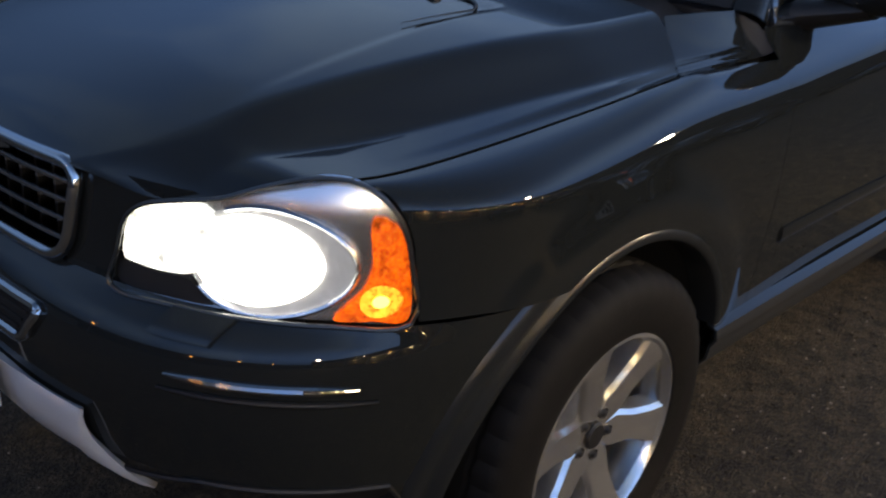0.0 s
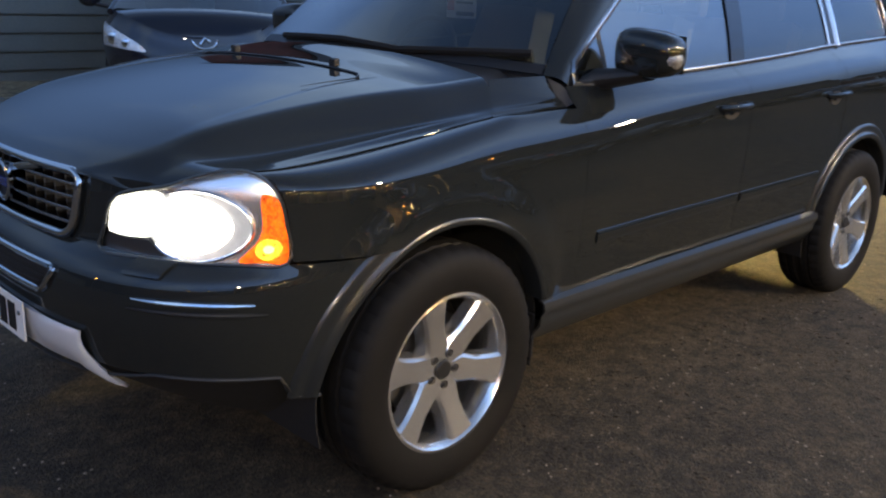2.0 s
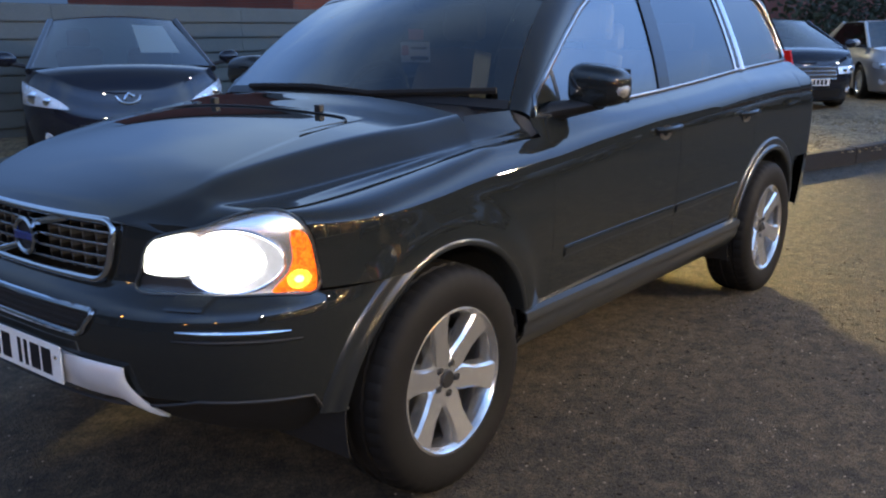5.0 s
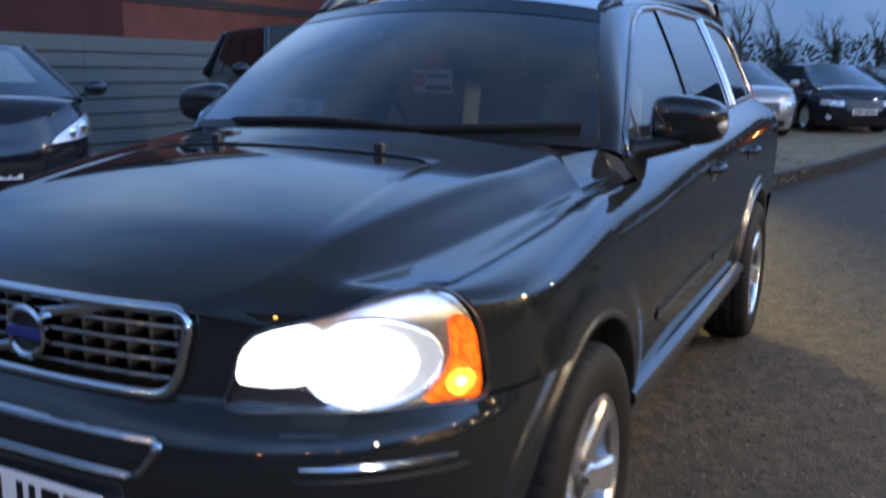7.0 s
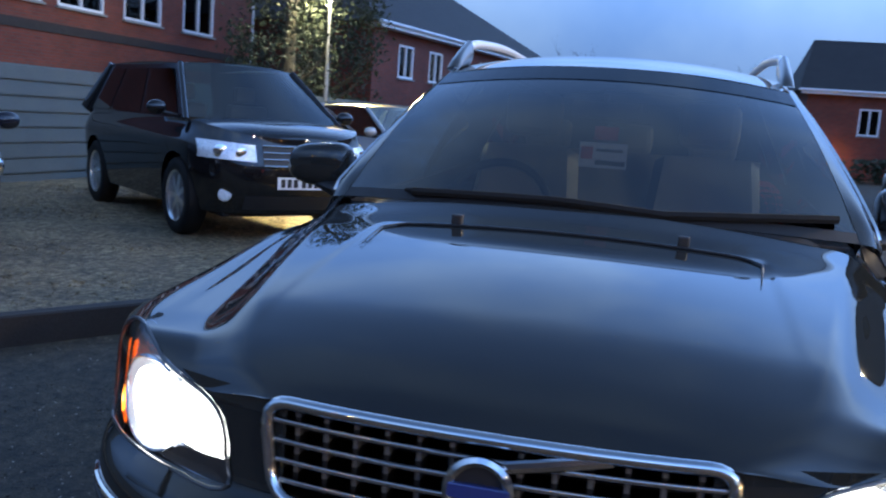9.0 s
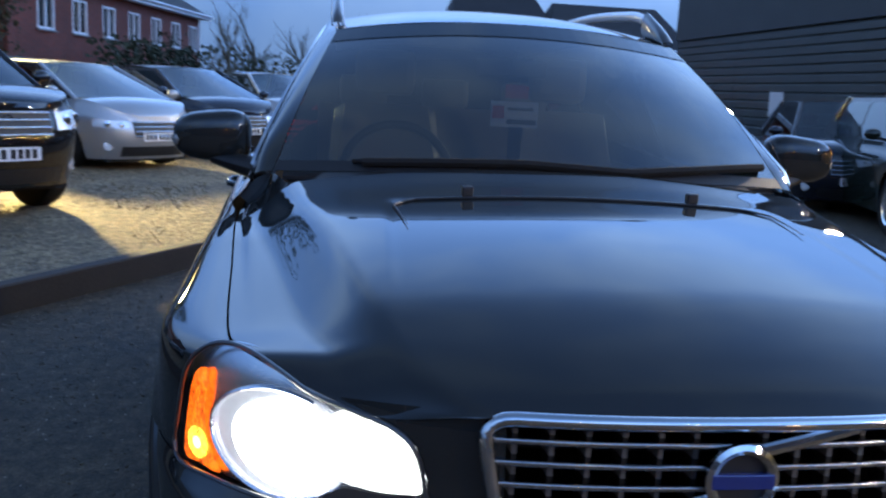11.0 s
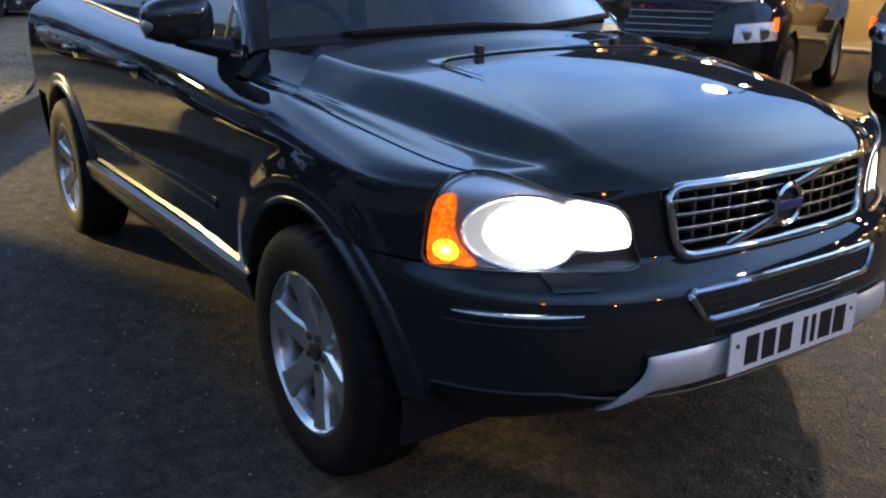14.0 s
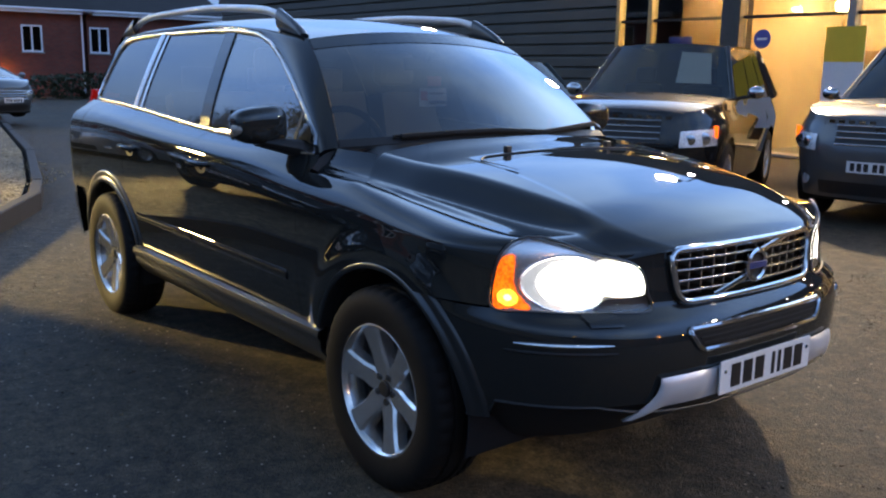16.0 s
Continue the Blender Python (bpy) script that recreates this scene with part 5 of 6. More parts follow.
rng = random.Random(4)
spots = []
while len(spots) < 9000:
    x, y = rng.uniform(-7, 6), rng.gauss(0, 3.2)
    if abs(y) < 0.7 and -3.5 < x < 0.7:
        continue
    spots.append((x, y))
pebbles("loose_grit", spots, (0.002, 0.008), STONE, "small loose stones and grit on the tarmac", lambda x, y: 0.0)
spots = []
while len(spots) < 11000:
    x, y = rng.uniform(-4, 4.5), rng.uniform(-4.2, 4.2)
    if abs(y) < 0.75 and -3.5 < x < 0.7:
        continue
    if noise.noise(Vector((x * 0.8, y * 0.8, 7))) + rng.uniform(-0.5, 0.5) < 0.05:
        continue
    spots.append((x, y))
pebbles("rough_aggregate", spots, (0.003, 0.013), TARMAC, "rough brown aggregate standing out of the tarmac", lambda x, y: -0.001)
spots = []
while len(spots) < 9000:
    x, y = rng.uniform(-13, -1.5), rng.uniform(-8, 0.6)
    d = (KERB[2] - KERB[1]).normalized()
    side = (x - KERB[1].x) * d.y - (y - KERB[1].y) * d.x
    if side > -0.2 and side < 0.2:
        continue
    if (Vector((x, y)) - KERB[1]).dot(Vector((-d.y, d.x))) < 0.18:
        continue
    spots.append((x, y))
pebbles("verge_stones", spots, (0.008, 0.022), GRAVEL, "loose pale gravel stones on the verge", lambda x, y: VERGE_Z - 0.002)

# ---------------------------------------------------------------- fence along the yard
fence = thing("fence", "grey horizontal board fence on concrete posts", "fence", kind="structure")
FY = -8.45
for i in range(16):
    x0 = -34 + i * 3.0
    part("post", box(x0 - 0.05, x0 + 0.05, FY - 0.12, FY - 0.022, 0, 1.75), POST, fence, bevel=0.01)
    for k in range(8):
        z0 = 0.06 + k * 0.212
        lean = random.uniform(-0.004, 0.004)
        bm = bmesh.new()
        prof = [(-0.02, z0), (0.026 + lean, z0), (0.026 + lean, z0 + 0.02), (0.004, z0 + 0.190), (-0.010, z0 + 0.193), (-0.012, z0 + 0.2115), (-0.02, z0 + 0.2115)]
        ends = [[bm.verts.new((x, FY + p[0], p[1])) for p in prof] for x in (x0 + 0.003, x0 + 2.997)]
        for j in range(7):
            bm.faces.new([ends[0][j], ends[0][(j + 1) % 7], ends[1][(j + 1) % 7], ends[1][j]])
        bm.faces.new(ends[0])
        bm.faces.new(ends[1][::-1])
        part("board", bm, FENCE, fence)

# ---------------------------------------------------------------- buildings
def window(parent, x, y, z, w, h, lit=False, cols=2):
    """A casement window in a wall that faces +y."""
    wd = part("window", box(x, x + w, y - 0.30, y - 0.26, z, z + h), ROOM_LIT if lit else ROOM_DARK, parent, "lit window" if lit else "dark window in a white frame")
    f = 0.07
    bm = box(x, x + w, y - 0.10, y + 0.02, z, z + f)
    box(x, x + w, y - 0.10, y + 0.02, z + h - f, z + h, bm)
    for k in range(cols + 1):
        c = x + f / 2 + (w - f) * k / cols
        box(c - f / 2, c + f / 2, y - 0.095, y + 0.018, z + f, z + h - f, bm)
    part("window_frame", bm, WHITE_FRAME, wd)
    for k in range(cols):
        a, b = x + (w - f) * k / cols + f, x + (w - f) * (k + 1) / cols
        p = part("pane", box(a, b, y - 0.06, y - 0.05, z + f, z + h - f), PANE, wd)
    part("window_sill", box(x - 0.06, x + w + 0.06, y, y + 0.09, z - 0.06, z - 0.005), POST, wd)
    return wd


def brick_house(name, label, at, length, depth, eave, ridge, wins, band=None, hip=0.45):
    """Brick block whose long front runs along local x at local y = 0 and faces +y; windows as (x, z, w, h, lit)."""
    h = thing(name, label, "building", at=at)
    # front wall cut round its windows
    xs = sorted({0, length, *[w[0] for w in wins], *[w[0] + w[2] for w in wins]})
    zs = sorted({0, eave, *[w[1] for w in wins], *[w[1] + w[3] for w in wins]})
    bm = bmesh.new()
    for i in range(len(xs) - 1):
        for j in range(len(zs) - 1):
            cx, cz = (xs[i] + xs[i + 1]) / 2, (zs[j] + zs[j + 1]) / 2
            if any(w[0] < cx < w[0] + w[2] and w[1] < cz < w[1] + w[3] for w in wins):
                continue
            box(xs[i], xs[i + 1], -0.32, 0, zs[j], zs[j + 1], bm)
    bmesh.ops.remove_doubles(bm, verts=bm.verts, dist=0.001)
    part("wall", bm, BRICK, h)
    part("wall", box(0, 0.3, -depth, -0.32, 0, eave), BRICK, h)
    part("wall", box(length - 0.3, length, -depth, -0.32, 0, eave), BRICK, h)
    part("wall", box(0.3, length - 0.3, -depth, -depth + 0.3, 0, eave), BRICK, h)
    if band:
        part("band_course", box(0, length, 0.0, 0.03, band, band + 0.22), ROOF, h, "dark brick band course")
    bm = bmesh.new()
    o = 0.45
    a = [bm.verts.new(p) for p in ((-o, o, eave), (length + o, o, eave), (length + o, -depth - o, eave), (-o, -depth - o, eave))]
    r = [bm.verts.new(p) for p in ((depth * hip, -depth / 2, ridge), (length - depth * hip, -depth / 2, ridge))]
    for f in ((a[0], a[1], r[1], r[0]), (a[1], a[2], r[1]), (a[2], a[3], r[0], r[1]), (a[3], a[0], r[0]), (a[3], a[2], a[1], a[0])):
        bm.faces.new(f)
    roof = part("roof", bm, ROOF, h, "dark tiled hipped roof")
    part("gutter", tube([(-o, o + 0.05, eave), (length + o, o + 0.05, eave)], 0.06, 8), WHITE_FRAME, roof)
    part("soffit", box(-0.3, length + 0.3, 0.02, o, eave - 0.16, eave - 0.004), WHITE_FRAME, roof)
    for x, z, w, hh, lit in wins:
        window(h, x, 0, z, w, hh, lit)
    part("downpipe", tube([(length * 0.02, 0.08, eave - 0.1), (length * 0.02, 0.08, 0)], 0.045, 8), WHITE_FRAME, h)
    return h


brick_house("brick_building", "red-brown brick office block with white casement windows", Matrix.Translation((-26.4, -14.0, 0)), 13.2, 10, 5.9, 8.9,
            [(x + 26.4, 3.40, 1.75, 1.5, False) for x in (-23.6, -20.7, -18.1, -15.8)], 2.75)
ang = math.atan2(-9.7 + 6.6, -27.6 + 45.0)
brick_house("brick_building", "brick block with lit upper windows and slate roof", Matrix.Translation((-45.0, -6.6, 0)) @ Matrix.Rotation(ang, 4, "Z"), 18.5, 9, 4.45, 7.6,
            [(0.5 + 2.5 * k, 2.75, 1.15, 1.15, k in (0, 2, 3, 5)) for k in range(7)] + [(1.5 + 5 * k, 0.7, 1.3, 1.0, False) for k in range(3)])

def showroom():
    """Dark clad hall along the yard with a lit glass front."""
    h = thing("showroom", "dark metal-clad showroom with lit glass front", "building")
    y, top = 12.2, 5.3
    # ribbed cladding, board by board
    for i in range(4):
        a, b = -30 + i * 4.85, -25.15 + i * 4.85
        for k in range(14):
            z0 = 0.1 + k * 0.25
            bm = bmesh.new()
            prof = [(0.06, z0), (0, z0 + 0.02), (0.0, z0 + 0.19), (0.06, z0 + 0.248)]
            e = [[bm.verts.new((x, y + p[0], p[1])) for p in prof] for x in (a + 0.01, b - 0.01)]
            for j in range(3):
                bm.faces.new([e[0][j], e[0][j + 1], e[1][j + 1], e[1][j]])
            part("cladding_board", bm, CLAD, h, thick=0.006)
    part("wall", box(-30, -10.65, y + 0.08, y + 0.3, 0, 3.6), CLAD, h)
    part("fascia", box(-30.1, 12, y - 0.05, y + 0.3, 3.62, top), FASCIA, h)
    part("wall", box(-30, -29.7, y + 0.3, y + 14, 0, top), CLAD, h)
    part("wall", box(-30, 12, y + 13.7, y + 14, 0, top), CLAD, h)
    part("wall", box(11.7, 12, y + 0.3, y + 13.7, 0, top), CLAD, h)
    part("roof", box(-30.1, 12.1, y - 0.05, y + 14.1, top + 0.004, top + 0.2), ROOF, h)
    # glass front between gilt posts and a broad grey column
    posts = [(-10.52, 0.05, GILT), (-9.68, 0.05, GILT), (-7.75, 0.20, FASCIA), (-5.45, 0.07, POST), (-3.3, 0.09, SLEEPER)] + [(-1.1 + 2.2 * k, 0.09, POST) for k in range(6)]
    for i, (x, half, m) in enumerate(posts):
        part("mullion", box(x - half, x + half, y - 0.04 - half * 0.3, y + 0.14, 0, 3.6), m, h, bevel=0.01)
        if i + 1 < len(posts):
            a, b = x + half + 0.01, posts[i + 1][0] - posts[i + 1][1] - 0.01
            g = part("window", box(a, b, y + 0.04, y + 0.05, 0.12, 3.55), SHOP_GLASS, h, "large showroom window")
            g.visible_shadow = False
            part("transom", box(a, b, y, y + 0.1, 2.50, 2.55), SLEEPER, h)
    part("floor", box(-10.6, 11.7, y + 0.2, y + 13.7, 0.02, 0.06), POST, h)
    part("inner_wall", box(-7.6, 11.7, y + 3.6, y + 3.75, 0.06, 3.6), SHOP_WALL, h)
    part("inner_wall", box(-10.6, -7.72, y + 2.2, y + 2.35, 0.06, 3.6), SHELF, h, "brown panelled inner wall")
    part("inner_wall", box(-7.715, -7.61, y + 0.4, y + 3.6, 0.06, 3.44), SHOP_WALL, h)
    part("ceiling_panel", box(-10.6, 11.7, y + 0.3, y + 3.6, 3.45, 3.5), SHOP_WALL, h)
    for k in range(10):
        px, py = -6.9 + 1.6 * k, y + (1.2 if k % 2 else 2.3)
        part("ceiling_lamp", box(px, px + 0.28, py, py + 0.28, 3.40, 3.445), TUBE_LAMP, h)
    banner = part("banner", box(-5.85, -5.15, y - 0.085, y - 0.07, 0.5, 2.3), CARD, h, "white banner with a yellow top")
    part("banner_top", box(-5.85, -5.15, y - 0.092, y - 0.087, 1.72, 2.3), YELLOW, banner)
    # warm pendant, shelves, framed prints and doors along the room's back wall
    bm = bmesh.new()
    bmesh.ops.create_uvsphere(bm, u_segments=16, v_segments=10, radius=0.12)
    bmesh.ops.translate(bm, verts=bm.verts, vec=(-6.2, y + 1.0, 2.72))
    pendant = part("pendant_globe", bm, ORANGE_LAMP, h, "glowing warm pendant globe", smooth=60)
    part("pendant_cord", tube([(-6.2, y + 1.0, 2.84), (-6.2, y + 1.0, 3.44)], 0.01, 6), BLACK, pendant)
    for px, pw, z0, z1, m in ((-6.9, 0.75, 0.06, 2.0, SHELF), (-3.9, 1.5, 0.06, 2.2, SHELF), (-1.2, 0.9, 0.06, 2.05, SLEEPER), (0.6, 1.8, 0.06, 1.9, SHELF), (3.4, 0.9, 0.06, 2.05, SLEEPER), (5.5, 1.6, 0.06, 2.0, SHELF)):
        unit = part("shelf_unit", box(px, px + pw, y + 3.27, y + 3.58, z0, z1), m, h, bevel=0.01)
        for k in range(4):
            part("shelf_board", box(px - 0.02, px + pw + 0.02, y + 3.12, y + 3.265, 0.35 + 0.45 * k, 0.38 + 0.45 * k), POST, unit)
    for px, pz, pw, ph in ((-5.9, 1.3, 0.55, 1.2), (-5.0, 1.6, 0.45, 0.8), (-2.1, 1.5, 0.6, 1.0), (-0.1, 1.7, 0.5, 0.8), (2.7, 1.5, 0.5, 1.1), (4.6, 1.6, 0.7, 0.9)):
        pic = part("wall_frame", box(px, px + pw, y + 3.54, y + 3.585, pz, pz + ph), SLEEPER, h)
        part("print", box(px + 0.05, px + pw - 0.05, y + 3.525, y + 3.535, pz + 0.05, pz + ph - 0.05), CARD, pic)
    for px in (-2.6, 1.2):
        part("curtain", sheet(lambda u, v, px=px: (px + 0.5 * u, y + 0.30 + 0.04 * math.sin(u * 22), 0.1 + 3.3 * v), 22, 2), SHELF, h, "brown hanging blind", thick=0.006)
    # two more lamps, not seen there, added to lift the dark left bays
    for px in (-9.9, -8.6):
        part("ceiling_lamp", box(px, px + 0.28, y + 1.3, y + 1.58, 3.40, 3.445), TUBE_LAMP, h)
    for px, pz in ((-6.3, 1.1), (-5.9, 1.1), (-4.2, 1.0), (-3.3, 1.0)):
        part("display_stand", box(px, px + 0.3, y + 1.6, y + 1.9, 0.07, pz), SLEEPER, h, bevel=0.02)
    part("poster", box(-9.25, -8.7, y + 0.06, y + 0.075, 1.75, 2.2), BLUE_SIGN, h)
    bm = lathe([(0.0001, -0.012), (0.165, -0.012), (0.172, 0), (0.165, 0.012), (0.0001, 0.012)], 32)
    bmesh.ops.translate(bm, verts=bm.verts, vec=(-7.05, y - 0.10, 2.12))
    part("round_sign", bm, BLUE_SIGN, h, "round blue sign")
    part("sign_bar", box(-7.15, -6.95, y - 0.118, y - 0.113, 2.10, 2.14), CARD, h)
    part("notice_board", box(-22.7, -21.95, y - 0.03, y - 0.004, 1.15, 1.85), CARD, h, "white notice board")
    # unseen fascia lamps, added so that the paint mirrors orange dots
    for lx in (-12.0, -5.0, -1.0, 4.0):
        wl_ = part("wall_lamp", box(lx - 0.08, lx + 0.08, y - 0.17, y - 0.05, 3.9, 4.02), BLACK, h)
        part("added_lamp_glass", box(lx - 0.06, lx + 0.06, y - 0.15, y - 0.06, 3.84, 3.895), ORANGE_LAMP, wl_)
    for lx, lz in ((-6.9, 5.0), (-3.6, 4.9), (1.5, 4.9), (6.0, 4.9)):
        b = part("spot_lamp", box(lx - 0.10, lx + 0.10, y - 0.30, y - 0.16, lz - 0.08, lz + 0.08), BLACK, h)
        part("spot_glass", box(lx - 0.08, lx + 0.08, y - 0.312, y - 0.302, lz - 0.06, lz + 0.06), FLOOD_HEAD, b)
        part("bracket", tube([(lx, y - 0.16, lz), (lx, y + 0.1, lz), (lx, y + 0.1, 4.5)], 0.02, 6), BLACK, b)
    for fx, fy, fz in FLOOD:
        b = part("floodlight", box(fx - 0.18, fx + 0.18, fy, fy + 0.2, fz - 0.12, fz + 0.12), BLACK, h)
        part("flood_glass", box(fx - 0.15, fx + 0.15, fy - 0.012, fy - 0.002, fz - 0.1, fz + 0.1), FLOOD_HEAD, b)
        part("bracket", tube([(fx, fy + 0.2, fz), (fx, y + 0.1, fz), (fx, y + 0.1, 4.5)], 0.03, 6), BLACK, b)
    return h


ORANGE_LAMP = material("lit_orange_lamp", (0.9, 0.6, 0.3), 0.4, 0, 0, bump=0, emit=(1.0, 0.42, 0.08), strength=160.0)
SHOP_GLASS = glass("showroom_glass", (0.85, 0.87, 0.86))
SHOP_WALL = material("cream_showroom_wall", (0.46, 0.36, 0.23), 0.8, 0, 0.3, 1.5, 20, 0.05)
SHELF = material("brown_timber", (0.16, 0.10, 0.055), 0.6, 0, 0.3, 5, 60, 0.1)
TUBE_LAMP = material("lit_ceiling_tube", (0.9, 0.9, 0.8), 0.5, 0, 0, bump=0, emit=(1.0, 0.75, 0.42), strength=230.0)
GILT = material("gilt_post", (0.42, 0.30, 0.13), 0.45, 0.3, 0.2, 8, 60, 0.1)
YELLOW = material("yellow_print", (0.80, 0.52, 0.03), 0.6, 0, 0.05, bump=0)
BLUE_SIGN = material("blue_sign", (0.03, 0.06, 0.32), 0.4, 0, 0.05, bump=0)
showroom()


for base, size, rise, wins in ((10.75, 5.0, 6.5, ((1.85, 2.0, 0.9, 1.2, False),)), (17.4, 6.5, 6.25, ((5.5, 2.0, 0.9, 1.2, False), (2.0, 2.0, 0.9, 1.2, False)))):
    brick_house("red_brick_house", "red brick house with slate roof beyond the yard", Matrix.Translation((-42, base, 0)) @ Matrix.Rotation(radians(-90), 4, "Z"), size, 7, 3.9, rise, list(wins), hip=0.06)


# ---------------------------------------------------------------- lamp posts
def lamp_post(place, reach, label, head):
    x, y, z = place
    h = thing("street_lamp", label, "street lamp", at=Matrix.Translation((x - reach.x, y - reach.y, 0)))
    part("pole", tube([(0, 0, 0), (0, 0, z * 0.5), (0, 0, z + 0.1), (reach.x * 0.3, reach.y * 0.3, z + 0.28), (reach.x * 0.8, reach.y * 0.8, z + 0.22)], [0.07, 0.06, 0.05, 0.04, 0.035], 10), GALV, h)
    bm = bmesh.new()
    bmesh.ops.create_uvsphere(bm, u_segments=16, v_segments=8, radius=1)
    for v in bm.verts:
        v.co = (reach.x + v.co.x * 0.30, reach.y + v.co.y * 0.30, z + 0.24 + max(v.co.z, -0.15) * 0.10)
    part("lamp_hood", bm, GALV, h, smooth=60)
    # bowl is oversized: the lamp's glare is put into its shape
    bm = bmesh.new()
    bmesh.ops.create_uvsphere(bm, u_segments=12, v_segments=6, radius=1)
    for v in bm.verts:
        v.co = (reach.x + v.co.x * 0.26, reach.y + v.co.y * 0.26, z + 0.17 + v.co.z * 0.12)
    g = part("lamp_bowl", bm, head, h, "glowing lamp bowl", smooth=60)
    g.visible_shadow = False


lamp_post(LAMP_POST, Vector((0.5, 0.2)), "lit street lamp behind the parked cars", LAMP_HEAD)
lamp_post(YARD_LAMP, Vector((-0.5, -0.4)), "lit yard lamp on a steel pole", FLOOD_HEAD)


for px, py in ((24.0, 9.0), (30.0, 2.0), (27.0, 17.0), (20.0, -11.0)):
    lamp_post((px, py, 5.2), Vector((-0.5, 0.1)), "orange street lamp along the road", ORANGE_LAMP)


# ---------------------------------------------------------------- unseen hall, added to darken what the car's nose mirrors
hall = thing("unseen_hall", "unseen dark hall added to darken reflections in the car's nose", "building")
part("wall", box(33.0, 33.4, -40, 45, 0, 6.5), FASCIA, hall)
part("roof", box(32.8, 50, -40.4, 45.4, 6.504, 6.8), ROOF, hall)
for k in range(16):
    part("pilaster", box(32.9, 32.995, -38 + 5.2 * k, -37.7 + 5.2 * k, 0, 6.4), CLAD, hall)


# ---------------------------------------------------------------- trees and hedge
def tree(at, height, seed, spread=0.5, levels=4):
    r = random.Random(seed)
    t = thing("bare_tree", "bare winter tree with fine twigs", "tree", at=at)
    trunk, crown = bmesh.new(), bmesh.new()

    def grow(p, d, length, rad, level):
        n = 4
        pts, rads = [p.copy()], [rad]
        for i in range(n):
            d = (d + Vector((r.uniform(-1, 1), r.uniform(-1, 1), r.uniform(-0.3, 0.5))) * 0.16).normalized()
            p = p + d * length / n
            pts.append(p.copy())
            rads.append(rad * (1 - 0.5 * (i + 1) / n))
        tube(pts, rads, 6 if level < 2 else 4, bm=trunk if level == 0 else crown)
        if level >= levels:
            return
        for k in range(5 if level else 7):
            i = r.randint(1, n)
            a = r.uniform(0, 6.28)
            side = Vector((math.cos(a), math.sin(a), r.uniform(0.2, 0.9))).normalized()
            nd = (d * (1 - spread) + side * spread).normalized()
            grow(pts[i], nd, length * r.uniform(0.45, 0.65), rads[i] * 0.6, level + 1)
    grow(Vector((0, 0, 0)), Vector((0, 0, 1)), height * 0.5, height * 0.025, 0)
    part("trunk", trunk, BARK, t, smooth=60)
    part("crown", crown, BARK, t)
    return t


for k, (x, y, hh) in enumerate(((-48, -4.2, 6.6), (-50, -1.5, 5.8), (-47, 0.6, 6.2), (-52, 3.0, 5.6), (-56, 5.6, 6.4), (-38, -4.5, 5.2))):
    tree(Matrix.Translation((x, y, 0)), hh, 11 + k, 0.45, 3)


def evergreen(at, height, width, seed):
    """A dark column of small leaf clumps round a forked trunk."""
    r = random.Random(seed)
    t = thing("evergreen_tree", "tall dark ivy-clad evergreen tree behind the fence", "tree", at=at)
    bm = tube([(0, 0, 0), (0.05, 0.02, height * 0.3), (-0.04, 0.05, height * 0.65), (0.02, 0, height * 0.95)], [0.22, 0.18, 0.11, 0.03], 8)
    for k in range(9):
        z, a = height * r.uniform(0.2, 0.8), r.uniform(0, 6.28)
        tube([(0, 0, z), (0.5 * width * math.cos(a), 0.5 * width * math.sin(a), z + 0.5), (0.85 * width * math.cos(a), 0.85 * width * math.sin(a), z + 1.2)], [0.06, 0.04, 0.015], 5, bm=bm)
    part("trunk", bm, BARK, t, smooth=60)
    verts, faces = [], []
    for k in range(150):
        z = height * (0.12 + 0.86 * r.random())
        reach = width * (1 - 0.75 * abs(z / height - 0.45) ** 1.6) * r.uniform(0.35, 1.0)
        a = r.uniform(0, 6.28)
        c = Vector((reach * math.cos(a), reach * math.sin(a), z))
        for j in range(60):
            p = c + Vector((r.gauss(0, 0.22), r.gauss(0, 0.22), r.gauss(0, 0.26)))
            u = Vector((r.gauss(0, 1), r.gauss(0, 1), r.gauss(0, 1))).normalized()
            w = u.cross(Vector((r.gauss(0, 1), r.gauss(0, 1), r.gauss(0, 1)))).normalized()
            q = r.uniform(0.04, 0.09)
            i = len(verts)
            verts += [tuple(p + u * q), tuple(p + w * q * 0.5), tuple(p - u * q), tuple(p - w * q * 0.5)]
            faces.append((i, i + 1, i + 2, i + 3))
    me = bpy.data.meshes.new("crown")
    me.from_pydata(verts, [], faces)
    me.materials.append(HEDGE)
    crown = new("crown", me)
    crown.parent = t
    return t


evergreen(Matrix.Translation((-19.6, -9.6, 0.0)), 9.0, 1.5, 5)
evergreen(Matrix.Translation((-23.6, -10.2, 0.0)), 7.5, 1.6, 8)


